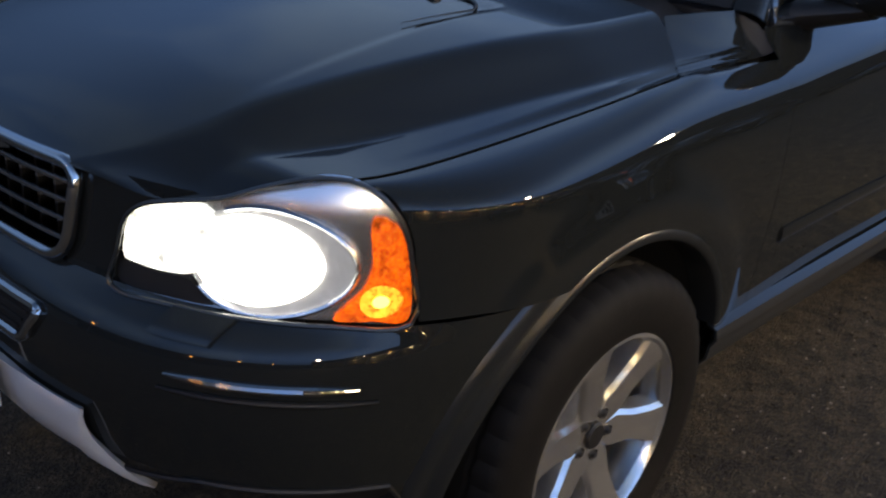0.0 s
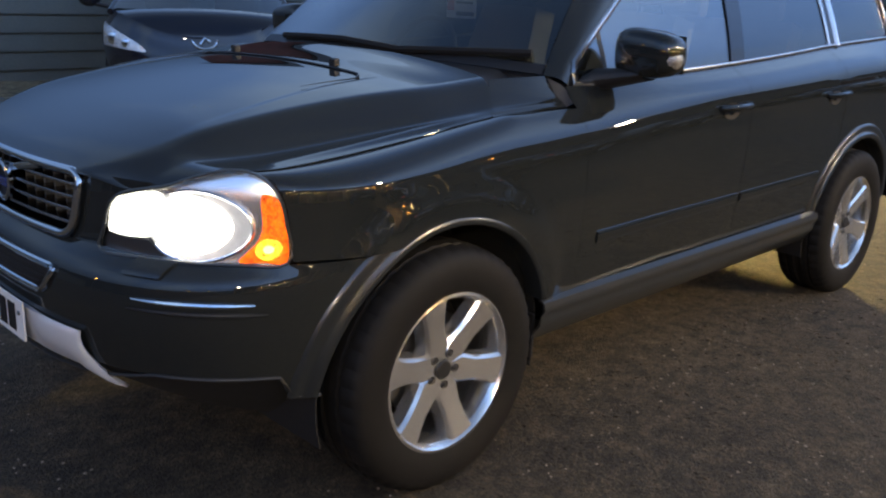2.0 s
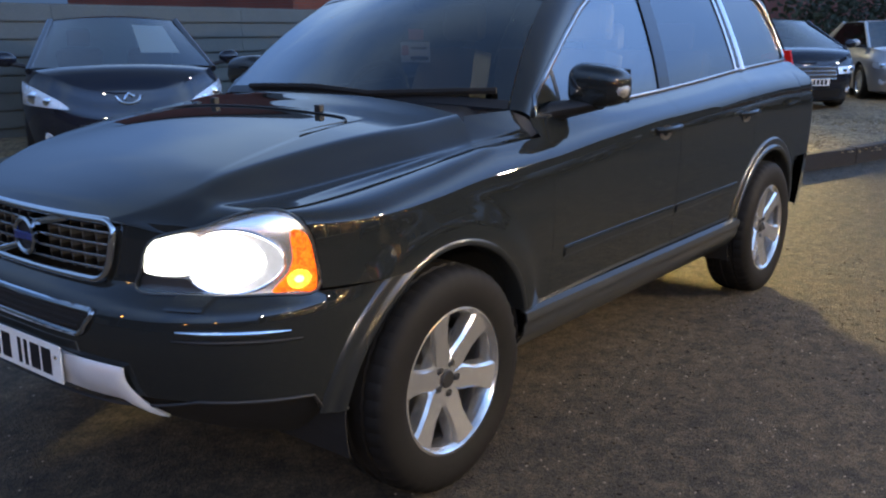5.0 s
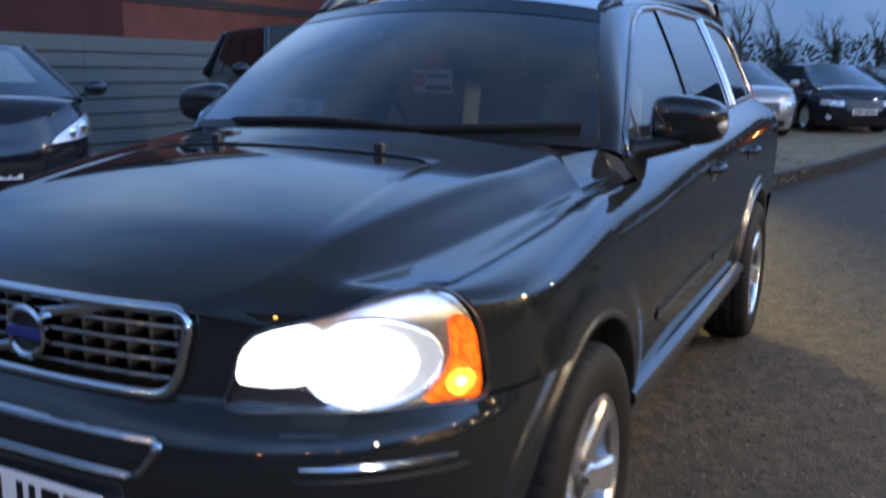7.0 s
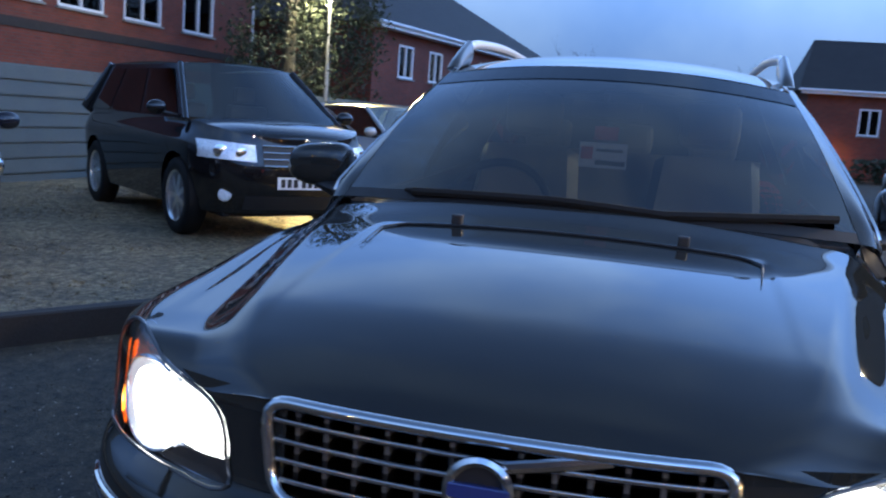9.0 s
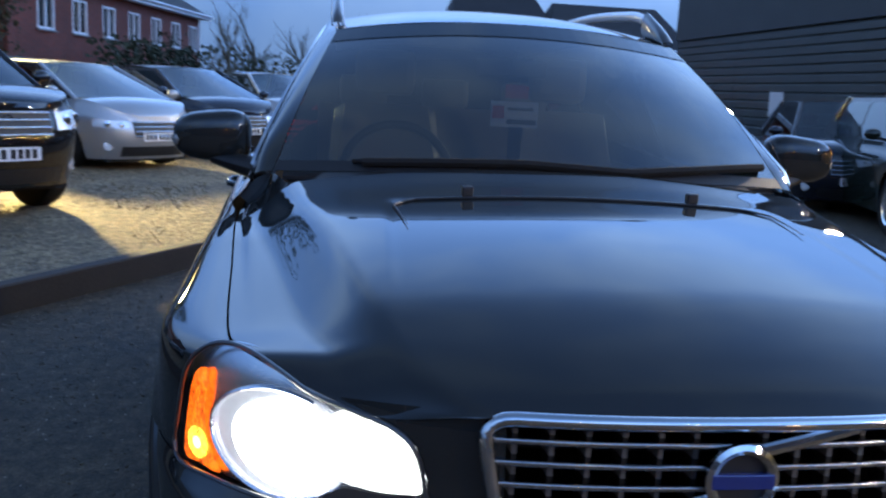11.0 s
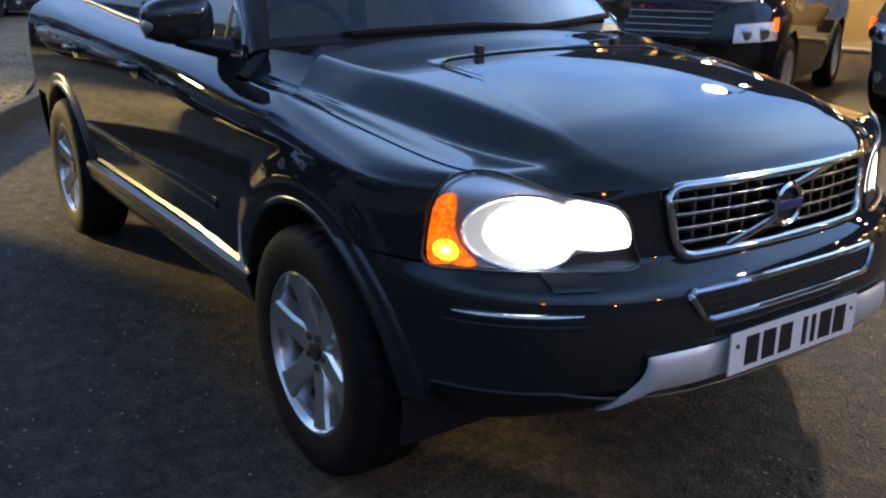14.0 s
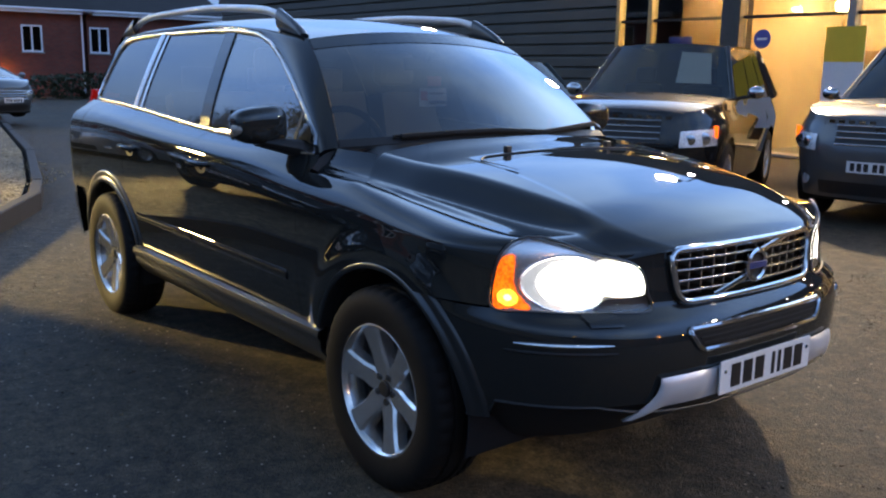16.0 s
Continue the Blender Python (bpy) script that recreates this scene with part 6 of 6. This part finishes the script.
def hedge(x0, y0, x1, y1, hgt, seed):
    r = random.Random(seed)
    verts, faces = [], []
    n = int(260 * math.hypot(x1 - x0, y1 - y0))
    for i in range(n):
        t = r.random()
        z = hgt * r.random() ** 0.8 * (0.8 + 0.35 * noise.noise(Vector((t * 9, seed, 0))))
        c = Vector((mix(x0, x1, t), mix(y0, y1, t), z)) + Vector((r.gauss(0, 0.35), r.gauss(0, 0.35), 0))
        a, b = Vector((r.gauss(0, 1), r.gauss(0, 1), r.gauss(0, 1))).normalized(), Vector((r.gauss(0, 1), r.gauss(0, 1), r.gauss(0, 1))).normalized()
        s = r.uniform(0.05, 0.13)
        k = len(verts)
        verts += [tuple(c + a * s), tuple(c + b * s), tuple(c - a * s), tuple(c - b * s)]
        faces.append((k, k + 1, k + 2, k + 3))
    me = bpy.data.meshes.new("hedge")
    me.from_pydata(verts, [], faces)
    me.materials.append(HEDGE)
    tagged(new("hedge", me), "dark clipped hedge at the far side", "hedge", kind="stuff")


hedge(-40, -6.2, -45, 9.0, 3.4, 3)
hedge(-29, -7.6, -40, -6.2, 3.2, 4)
hedge(-38.5, 7.6, -38.5, 16.5, 1.3, 6)


amber = thing("wall_lamp", "small lit amber lamp on the brick house", "lamp")
part("lamp_back", box(-42.0, -41.9, 6.86, 7.14, 0.78, 0.98), BLACK, amber, bevel=0.01)
bm = bmesh.new()
bmesh.ops.create_uvsphere(bm, u_segments=12, v_segments=8, radius=0.10)
bmesh.ops.translate(bm, verts=bm.verts, vec=(-41.85, 7.0, 0.88))
part("lamp_glass", bm, ORANGE_LAMP, amber, "glowing amber glass", smooth=60)


# ---------------------------------------------------------------- parked cars
def parked_wheel(parent, x, y, r, s, rim_mat, spokes):
    w = part("wheel", lathe([(r * 0.62, 0.085), (r * 0.70, 0.10), (r * 0.88, 0.105), (r * 0.97, 0.085), (r, 0.05), (r, -0.05), (r * 0.97, -0.085), (r * 0.88, -0.105), (r * 0.6, -0.09)], 40), RUBBER, parent, "road wheel", smooth=40)
    w.matrix_basis = Matrix.Translation((x, y, r)) @ (Matrix.Rotation(math.pi, 4, "Z") if s < 0 else Matrix.Identity(4))
    bm = lathe([(r * 0.64, 0.085), (r * 0.66, 0.098), (r * 0.60, 0.085), (r * 0.56, -0.06), (0.001, -0.06)], 36)
    for k in range(spokes):
        a = 2 * math.pi * k / spokes
        for q0, q1, wd in ((0.02, r * 0.63, 0.028),):
            vs = []
            for rr, hw in ((q0, wd), (q1, wd * 0.8)):
                for sg in (-1, 1):
                    for yy in (0.075, 0.03):
                        vs.append(bm.verts.new((rr * math.cos(a) - sg * hw * math.sin(a), yy, rr * math.sin(a) + sg * hw * math.cos(a))))
            for f in ((0, 2, 6, 4), (0, 4, 5, 1), (2, 3, 7, 6)):
                bm.faces.new([vs[i] for i in f])
    lathe([(0.001, 0.08), (0.05, 0.078), (0.055, 0.03)], 16, bm)
    part("rim", bm, rim_mat, w, smooth=35)


def parked_car(label, at, paint, L=4.4, W=1.80, H=1.45, wb=2.6, bonnet=0.95, nose_h=0.72, belt_h=0.95, cowl=0.20, roof0=-0.55, roof1=-2.3, tail=-3.2,
               r=0.32, clear=0.2, lamp_mat=None, group="", grille="bars", lamp_shape=(0.40, 0.78, 0.60, 0.74), square=3.0, spokes=7, card=False, plate_z=0.40, letters=0, mirror_mat=None, wins=((0.06, 0.47), (0.51, 0.92))):
    """x forward from the front axle. bonnet: height at the screen; nose_h: height of the bonnet's front edge."""
    car = thing("parked_car", label, "car", group, at=at)
    fo = 0.86 if L > 4.2 else 0.80
    xf, xr, b = fo, fo - L, W / 2
    x0, x1 = 0.15, -wb - 0.2

    def topz(x):
        if x > cowl:
            t = (x - cowl) / (xf - cowl)
            return bonnet - (bonnet - nose_h) * max(0, t) ** 2.2
        return mix(bonnet, belt_h, min(1, (cowl - x) / 0.6))

    def half(z, zt):
        q = min(1, max(0, (z - clear) / (zt - clear)))
        return b * (0.93 + 0.07 * math.sin(min(1, q * 1.25) * math.pi / 2) - 0.085 * smoothstep(0.72, 1.0, q))

    def nose(z, zt):
        q = min(1, max(0, (z - clear) / (zt - clear)))
        return xf - 0.10 * (1 - math.sin(min(1, q / 0.5) * math.pi / 2)) - 0.07 * smoothstep(0.55, 1, q)

    def rear_end(z, zt):
        q = min(1, max(0, (z - clear) / (zt - clear)))
        return xr + 0.08 * (1 - math.sin(min(1, q / 0.4) * math.pi / 2)) + 0.06 * smoothstep(0.6, 1, q)

    def at_s(sp, v, s):
        # sp 0 nose middle, 1 flank start, 2 flank end, 3 tail middle
        if sp < 1:
            th = sp * math.pi / 2
            nx = x0 + (xf - x0) * math.cos(th)
        elif sp <= 2:
            nx = mix(x0, x1, sp - 1)
        else:
            th = (3 - sp) * math.pi / 2
            nx = x1 - (x1 - xr) * math.cos(th)
        zt = topz(nx)
        zb = clear
        if 0.55 < sp < 2.6:
            zb = max(clear, arch_like(nx, 0.0), arch_like(nx, -wb))
        z = mix(zb, zt, v)
        hw = half(z, zt)
        if sp < 1:
            th = sp * math.pi / 2
            return (x0 + (nose(z, zt) - x0) * math.cos(th), s * hw * math.sin(th) ** (2 / square), z)
        if sp <= 2:
            return (nx, s * hw, z)
        th = (3 - sp) * math.pi / 2
        return (x1 - (x1 - rear_end(z, zt)) * math.cos(th), s * hw * math.sin(th) ** (2 / square), z)

    def arch_like(x, c):
        R = r + 0.055
        d = abs(x - c)
        return r + math.sqrt(R * R - d * d) if d < R else 0

    def fx(y, z):
        """x of the nose at y, z."""
        sp = 0.3
        for _ in range(6):
            zt = topz(x0 + (xf - x0) * math.cos(sp * math.pi / 2))
            sp = math.asin(min(1, (abs(y) / half(min(z, zt), zt)) ** (square / 2))) / (math.pi / 2)
        zt = topz(x0 + (xf - x0) * math.cos(sp * math.pi / 2))
        return x0 + (nose(min(z, zt), zt) - x0) * math.cos(sp * math.pi / 2)

    bm = bmesh.new()
    sps = [i / 20 for i in range(20)] + [1 + i / 60 for i in range(60)] + [2 + i / 12 for i in range(13)]
    tops = {}
    for s in (1, -1):
        rows = [[bm.verts.new(at_s(sp, j / 14, s)) for j in range(15)] for sp in sps]
        for i in range(len(rows) - 1):
            for j in range(14):
                bm.faces.new([rows[i][j], rows[i + 1][j], rows[i + 1][j + 1], rows[i][j + 1]])
        tops[s] = [rw[-1] for rw in rows]
    # deck: bonnet, under-glass and boot, crowned across
    n = 10
    deck = []
    for i in range(len(sps)):
        a, c = tops[1][i].co, tops[-1][i].co
        row = [tops[1][i]]
        for k in range(1, n):
            t = k / n
            p = a.lerp(c, t)
            crown = 0.045 * (1 - (2 * t - 1) ** 2) * min(1, a.y / (b * 0.7))
            row.append(bm.verts.new((p.x, p.y, p.z + crown)))
        row.append(tops[-1][i])
        deck.append(row)
    for i in range(len(sps) - 1):
        for k in range(n):
            bm.faces.new([deck[i][k], deck[i + 1][k], deck[i + 1][k + 1], deck[i][k + 1]])
    bmesh.ops.remove_doubles(bm, verts=bm.verts, dist=0.0015)
    body = part("body", bm, paint, car, smooth=35)
    part("underbody", box(xr + 0.25, xf - 0.25, -b * 0.72, b * 0.72, clear - 0.04, 0.62), VOID, car)
    # glasshouse
    wbelt, wroof = b * 0.90, b * 0.68

    def ghouse(xl, xh, t, v, dz=0.0):
        """t -1..1 across."""
        w = mix(wbelt, wroof, v)
        return (mix(xl, xh, v) - 0.10 * t * t * (1 if xl > -1 else -1), w * t, mix(belt_h - 0.01 + (0.03 if xl > -1 else 0), H - 0.02 - 0.04 * t * t, v) + dz)
    def roof(u, v):
        t = (u - 0.5) * 2
        xa, xb = roof0 - 0.10 * t * t, roof1 + 0.10 * t * t
        return (mix(xa, xb, v), wroof * t, H - 0.02 - 0.04 * t * t + 0.02 * math.sin(v * math.pi))
    part("roof", sheet(roof, 14, 16), paint, car, thick=0.01, smooth=50)
    def ws(u, v):
        t = (u - 0.5) * 2
        return ghouse(cowl, roof0, t, v)
    g = part("windscreen", sheet(ws, 14, 8), CAR_SCREEN, car, "windscreen reflecting the sky", smooth=60)
    g.visible_shadow = False
    def rs(u, v):
        t = (u - 0.5) * 2
        return ghouse(tail, roof1, t, v)
    part("rear_window", sheet(rs, 14, 8), CAR_SCREEN, car, smooth=60)
    mid = (cowl + tail) / 2 - 0.1
    for s in (1, -1):
        def side(u, v, s=s):
            xa = mix(cowl - 0.10, roof0 - 0.10, v)
            xb = mix(tail + 0.10, roof1 + 0.10, v)
            w = mix(wbelt, wroof, v)
            return (mix(xa, xb, u), s * w, mix(belt_h - 0.01, H - 0.06, v))
        part("side_frame", sheet(side, 20, 8), PILLAR, car, smooth=50)
        for u0, u1 in wins:
            def pane(u, v, u0=u0, u1=u1, s=s):
                x, y, z = side(mix(u0, u1, u), mix(0.05, 0.90, v))
                return (x, y + s * 0.006, z)
            part("side_window", sheet(pane, 6, 6), DARK_GLASS if len(wins) > 2 else CAR_SCREEN, car)
        part("pillar", tube([Vector(side(0, v)) + Vector((0.02, s * -0.005, 0)) for v in (0, 0.33, 0.66, 1.0)], 0.032, 8), paint, car, smooth=60)
        part("rear_pillar", tube([Vector(side(1, v)) for v in (0, 0.33, 0.66, 1.0)], [0.10, 0.085, 0.07, 0.05], 8, flat=0.5), paint, car, smooth=60)
        # headlamp
        y0, y1, z0, z1 = lamp_shape
        def hl(u, v, s=s):
            y = mix(y0, y1, u) * b / 0.9
            lo, hi = mix(z0, z0 + 0.02, u), mix(z1 - 0.03, z1, u)
            if grille == "badge":
                lo, hi = z0 + 0.035 * u, mix(z0 + 0.018, z1 + 0.03, u ** 0.8)
            z = mix(lo, hi, v)
            x = fx(y, z)
            return (x + 0.010, s * (y + 0.008 * u), z)
        h = part("headlamp", sheet(hl, 10, 6), lamp_mat or CAR_LAMP, car, "clear headlamp", smooth=60, thick=0.006)
        for (cy, rr) in (((0.45, 0.20), (0.75, 0.28)) if grille == "badge" else ((0.30, 0.30), (0.68, 0.36))):
            px, py, pz = hl(cy, 0.45)
            bm = lathe([(0.0001, 0.008), ((z1 - z0) * rr * 0.7, 0.007), ((z1 - z0) * rr, 0.0)], 16)
            bmesh.ops.rotate(bm, verts=bm.verts, matrix=Matrix.Rotation(radians(-90 + s * 30 * cy), 3, "Z"))
            bmesh.ops.translate(bm, verts=bm.verts, vec=(px + 0.004, py, pz))
            part("lamp_bowl", bm, CHROME, h, smooth=60)
        bm = lathe([(0.0001, 0.006), (0.05, 0.005), (0.062, 0.0)], 16)
        bmesh.ops.rotate(bm, verts=bm.verts, matrix=Matrix.Rotation(radians(-90 + s * 35), 3, "Z"))
        fy, fz = b * 0.74, clear + 0.17
        bmesh.ops.translate(bm, verts=bm.verts, vec=(fx(fy, fz) + 0.006, s * fy, fz))
        part("fog_lamp", bm, CAR_LAMP, car)
        # mirror
        bm = bmesh.new()
        bmesh.ops.create_uvsphere(bm, u_segments=14, v_segments=8, radius=1)
        for v in bm.verts:
            v.co = (cowl - 0.32 + 0.06 * v.co.x, s * (b + 0.10 + 0.10 * v.co.y), belt_h + 0.09 + 0.07 * v.co.z)
        mr = part("door_mirror", bm, mirror_mat or paint, car, smooth=60)
        part("mirror_arm", tube([(cowl - 0.30, s * (b - 0.10), belt_h + 0.02), (cowl - 0.31, s * (b + 0.06), belt_h + 0.05)], 0.022, 6), BLACK, mr)
        for xx in (0.0, -wb):
            parked_wheel(car, xx, s * (b - 0.125), r, s, ALLOY, spokes)
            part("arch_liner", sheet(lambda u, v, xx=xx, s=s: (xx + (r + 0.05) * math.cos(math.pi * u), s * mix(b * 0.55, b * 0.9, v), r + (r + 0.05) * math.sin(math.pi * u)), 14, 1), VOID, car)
    # grille, badge, plate, intake
    gz0, gz1, gw = nose_h - 0.26, nose_h - 0.06, b * 0.42
    if grille == "bars":
        gp = part("grille", sheet(lambda u, v: (fx((u - 0.5) * 2 * gw, mix(gz0, gz1, v)) + 0.006, (u - 0.5) * 2 * gw, mix(gz0, gz1, v)), 12, 4), BLACK, car)
        for k in range(4):
            z = mix(gz0 + 0.01, gz1 - 0.01, k / 3)
            part("grille_bar", tube([(fx(y, z) + 0.012, y, z) for y in [gw * (i - 5) / 5 for i in range(11)]], 0.008, 6), CHROME, gp)
        bm = lathe([(0.05, 0), (0.055, 0.008), (0.042, 0.008), (0.042, 0)], 20, closed=True)
        bmesh.ops.rotate(bm, verts=bm.verts, matrix=Matrix.Rotation(radians(-90), 3, "Z"))
        bmesh.ops.translate(bm, verts=bm.verts, vec=(fx(0, gz1) + 0.015, 0, (gz0 + gz1) / 2 + 0.02))
        part("emblem", bm, CHROME, gp)
    else:
        gp = part("grille", sheet(lambda u, v: (fx((u - 0.5) * 1.2 * gw, mix(clear + 0.12, clear + 0.30, v)) + 0.006, (u - 0.5) * 2.2 * gw, mix(clear + 0.12, clear + 0.30, v)), 12, 4), BLACK, car)
        pts = []
        for i in range(13):
            a = math.pi * (1 + i / 12)
            y, z = 0.105 * math.cos(a), nose_h - 0.02 + 0.075 * math.sin(a)
            pts.append((fx(y, z) + 0.012, y, z))
        em = part("emblem", tube(pts, 0.011, 6), CHROME, car, "chrome curved emblem on the bonnet edge")
        part("emblem_figure", tube([(fx(0, nose_h - 0.05) + 0.02, -0.04, nose_h - 0.06), (fx(0, nose_h) + 0.02, 0.0, nose_h - 0.005), (fx(0, nose_h) + 0.02, 0.045, nose_h - 0.035)], 0.014, 6), CHROME, em)
    part("lower_intake", sheet(lambda u, v: (fx((u - 0.5) * 1.15 * b, mix(clear + 0.04, clear + 0.17, v)) + 0.004, (u - 0.5) * 1.15 * b, mix(clear + 0.04, clear + 0.17, v)), 12, 2), BLACK, car)
    px = fx(0.2, plate_z) + 0.016
    pl = part("number_plate", box(px, px + 0.006, -0.26, 0.26, plate_z, plate_z + 0.111), PLATE, car, "white number plate")
    for k in range(7):
        y = 0.2 - k * 0.064 - (0.02 if k > 3 else 0)
        part("character_bar", box(px + 0.006, px + 0.0075, y - 0.022, y + 0.022, plate_z + 0.017, plate_z + 0.094), INK, pl)
    # cabin: dash and seats seen through the screen
    part("dashboard", box(cowl - 0.55, cowl - 0.05, -b * 0.78, b * 0.78, belt_h - 0.25, belt_h + 0.0), CABIN, car, bevel=0.04)
    for y in (0.36, -0.36):
        st = part("seat", box(-1.35, -1.15, y - 0.23, y + 0.23, 0.5, belt_h + 0.16), CABIN, car, bevel=0.05)
        part("headrest", box(-1.36, -1.26, y - 0.12, y + 0.12, belt_h + 0.18, belt_h + 0.36), CABIN, st, bevel=0.03)
    for k in range(letters):
        y = (k - (letters - 1) / 2) * 0.098 + (0.03 if k >= letters / 2 else -0.03)
        z = nose_h - 0.035
        part("letter_bar", box(fx(y, z) + 0.002, fx(y, z) + 0.010, y - 0.030, y + 0.030, z - 0.016, z + 0.016), CHROME, body)
    if letters:
        for s in (1, -1):
            y, z = b * 0.90, nose_h - 0.17
            part("side_indicator", tube([(fx(y, z) - 0.03, s * (y + 0.03), z - 0.06), (fx(y, z) - 0.03, s * (y + 0.03), z + 0.06)], 0.022, 8), AMBER, car, "amber side indicator")
    if card:
        bm = sheet(lambda u, v: Vector(ws(mix(0.62, 0.86, u), mix(0.28, 0.86, v))) + Vector((-0.02, 0, -0.01)), 4, 4)
        part("price_card", bm, CARD, car, "white sales card behind the screen")
    return car


CAR_SCREEN = glass("parked_car_glass", (0.36, 0.46, 0.46), 0.0, 2.3)
CAR_LAMP = material("clear_lamp_glass", (0.80, 0.82, 0.85), 0.16, 0.7, 0.5, 50, 160, 0.5, 0.01, coat=1)
NAVY = car_paint("navy_paint", (0.012, 0.014, 0.022))
BLACKISH = car_paint("black_paint", (0.008, 0.008, 0.009))
SILVER_PAINT = car_paint("silver_paint", (0.38, 0.39, 0.40), 0.7)
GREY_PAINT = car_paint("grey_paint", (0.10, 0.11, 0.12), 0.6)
GREEN_PAINT = car_paint("dark_green_paint", (0.010, 0.018, 0.014))


THREE = ((0.05, 0.36), (0.40, 0.69), (0.73, 0.93))


def stand(x, y, z, heading):
    return Matrix.Translation((x, y, z)) @ Matrix.Rotation(radians(heading), 4, "Z")


# places are those of the front axle's middle
parked_car("dark navy hatchback facing out from the fence with a sales card", stand(-2.95, -5.35, VERGE_Z, 60), NAVY, 4.30, 1.82, 1.43, 2.6, 0.93, 0.74, 0.93, 0.42, -0.75, -2.2, -3.1, 0.32, 0.17,
           grille="badge", lamp_shape=(0.50, 0.86, 0.60, 0.80), square=2.6, card=True, plate_z=0.34)
parked_car("black off-road car parked on the gravel", stand(-6.20, -3.76, VERGE_Z, 51), BLACKISH, 4.55, 1.86, 1.70, 2.65, 1.10, 0.98, 1.10, 0.12, -0.62, -3.05, -3.35, 0.37, 0.28,
           lamp_shape=(0.44, 0.84, 0.76, 0.94), square=3.4, plate_z=0.52, wins=THREE)
parked_car("silver saloon parked on the gravel", stand(-11.1, -3.42, VERGE_Z, 50), SILVER_PAINT, 4.5, 1.80, 1.42, 2.75, 0.92, 0.72, 0.92, 0.30, -0.75, -2.3, -3.0, 0.32, 0.16, group="row of parked cars", lamp_shape=(0.42, 0.80, 0.56, 0.68))
parked_car("dark blue saloon parked on the gravel", stand(-13.6, -2.35, VERGE_Z, 42), NAVY, 4.6, 1.82, 1.46, 2.75, 0.95, 0.76, 0.95, 0.30, -0.75, -2.35, -3.05, 0.33, 0.17, group="row of parked cars", lamp_shape=(0.42, 0.80, 0.58, 0.72))
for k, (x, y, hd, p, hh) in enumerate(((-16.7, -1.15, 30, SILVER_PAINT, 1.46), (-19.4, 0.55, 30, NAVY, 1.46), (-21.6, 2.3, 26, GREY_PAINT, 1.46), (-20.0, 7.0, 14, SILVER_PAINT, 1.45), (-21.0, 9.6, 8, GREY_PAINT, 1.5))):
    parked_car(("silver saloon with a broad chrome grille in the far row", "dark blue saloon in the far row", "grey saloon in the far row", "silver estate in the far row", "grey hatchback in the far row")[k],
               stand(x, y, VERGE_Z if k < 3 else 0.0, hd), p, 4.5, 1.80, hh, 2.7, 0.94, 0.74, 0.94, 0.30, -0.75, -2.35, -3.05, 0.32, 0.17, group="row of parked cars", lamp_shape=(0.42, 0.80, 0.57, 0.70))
luxury = dict(L=4.80, W=1.93, H=1.84, wb=2.75, bonnet=1.22, nose_h=1.07, belt_h=1.19, cowl=-0.35, roof0=-0.95, roof1=-3.1, tail=-3.35, r=0.385, clear=0.28, lamp_shape=(0.56, 0.84, 0.74, 0.93), square=4.2, plate_z=0.55, spokes=10, letters=10, mirror_mat=CHROME, wins=THREE)
parked_car("black luxury off-road car by the showroom", stand(-4.05, 5.31, 0, -66), BLACKISH, card=True, **luxury)
parked_car("dark green crossover parked beside the black off-road car", stand(-7.25, 6.75, 0, -16), GREEN_PAINT, 4.55, 1.84, 1.66, 2.65, 1.06, 0.90, 1.06, -0.15, -0.80, -3.0, -3.3, 0.36, 0.22,
           lamp_shape=(0.46, 0.84, 0.70, 0.88), square=3.2, plate_z=0.48, spokes=10)
parked_car("dark blue hatchback parked by the clad wall", stand(-10.0, 6.9, 0, -20), NAVY, 4.4, 1.80, 1.56, 2.6, 0.98, 0.80, 0.98, 0.10, -0.65, -2.7, -3.15, 0.33, 0.18,
           lamp_shape=(0.44, 0.82, 0.64, 0.80), square=3.0)
# a silver car: the shade on its front is put into darker paint
parked_car("silver luxury off-road car by the showroom, its shade in grey paint", stand(-1.86, 6.80, 0, -82), GREY_PAINT, **luxury)
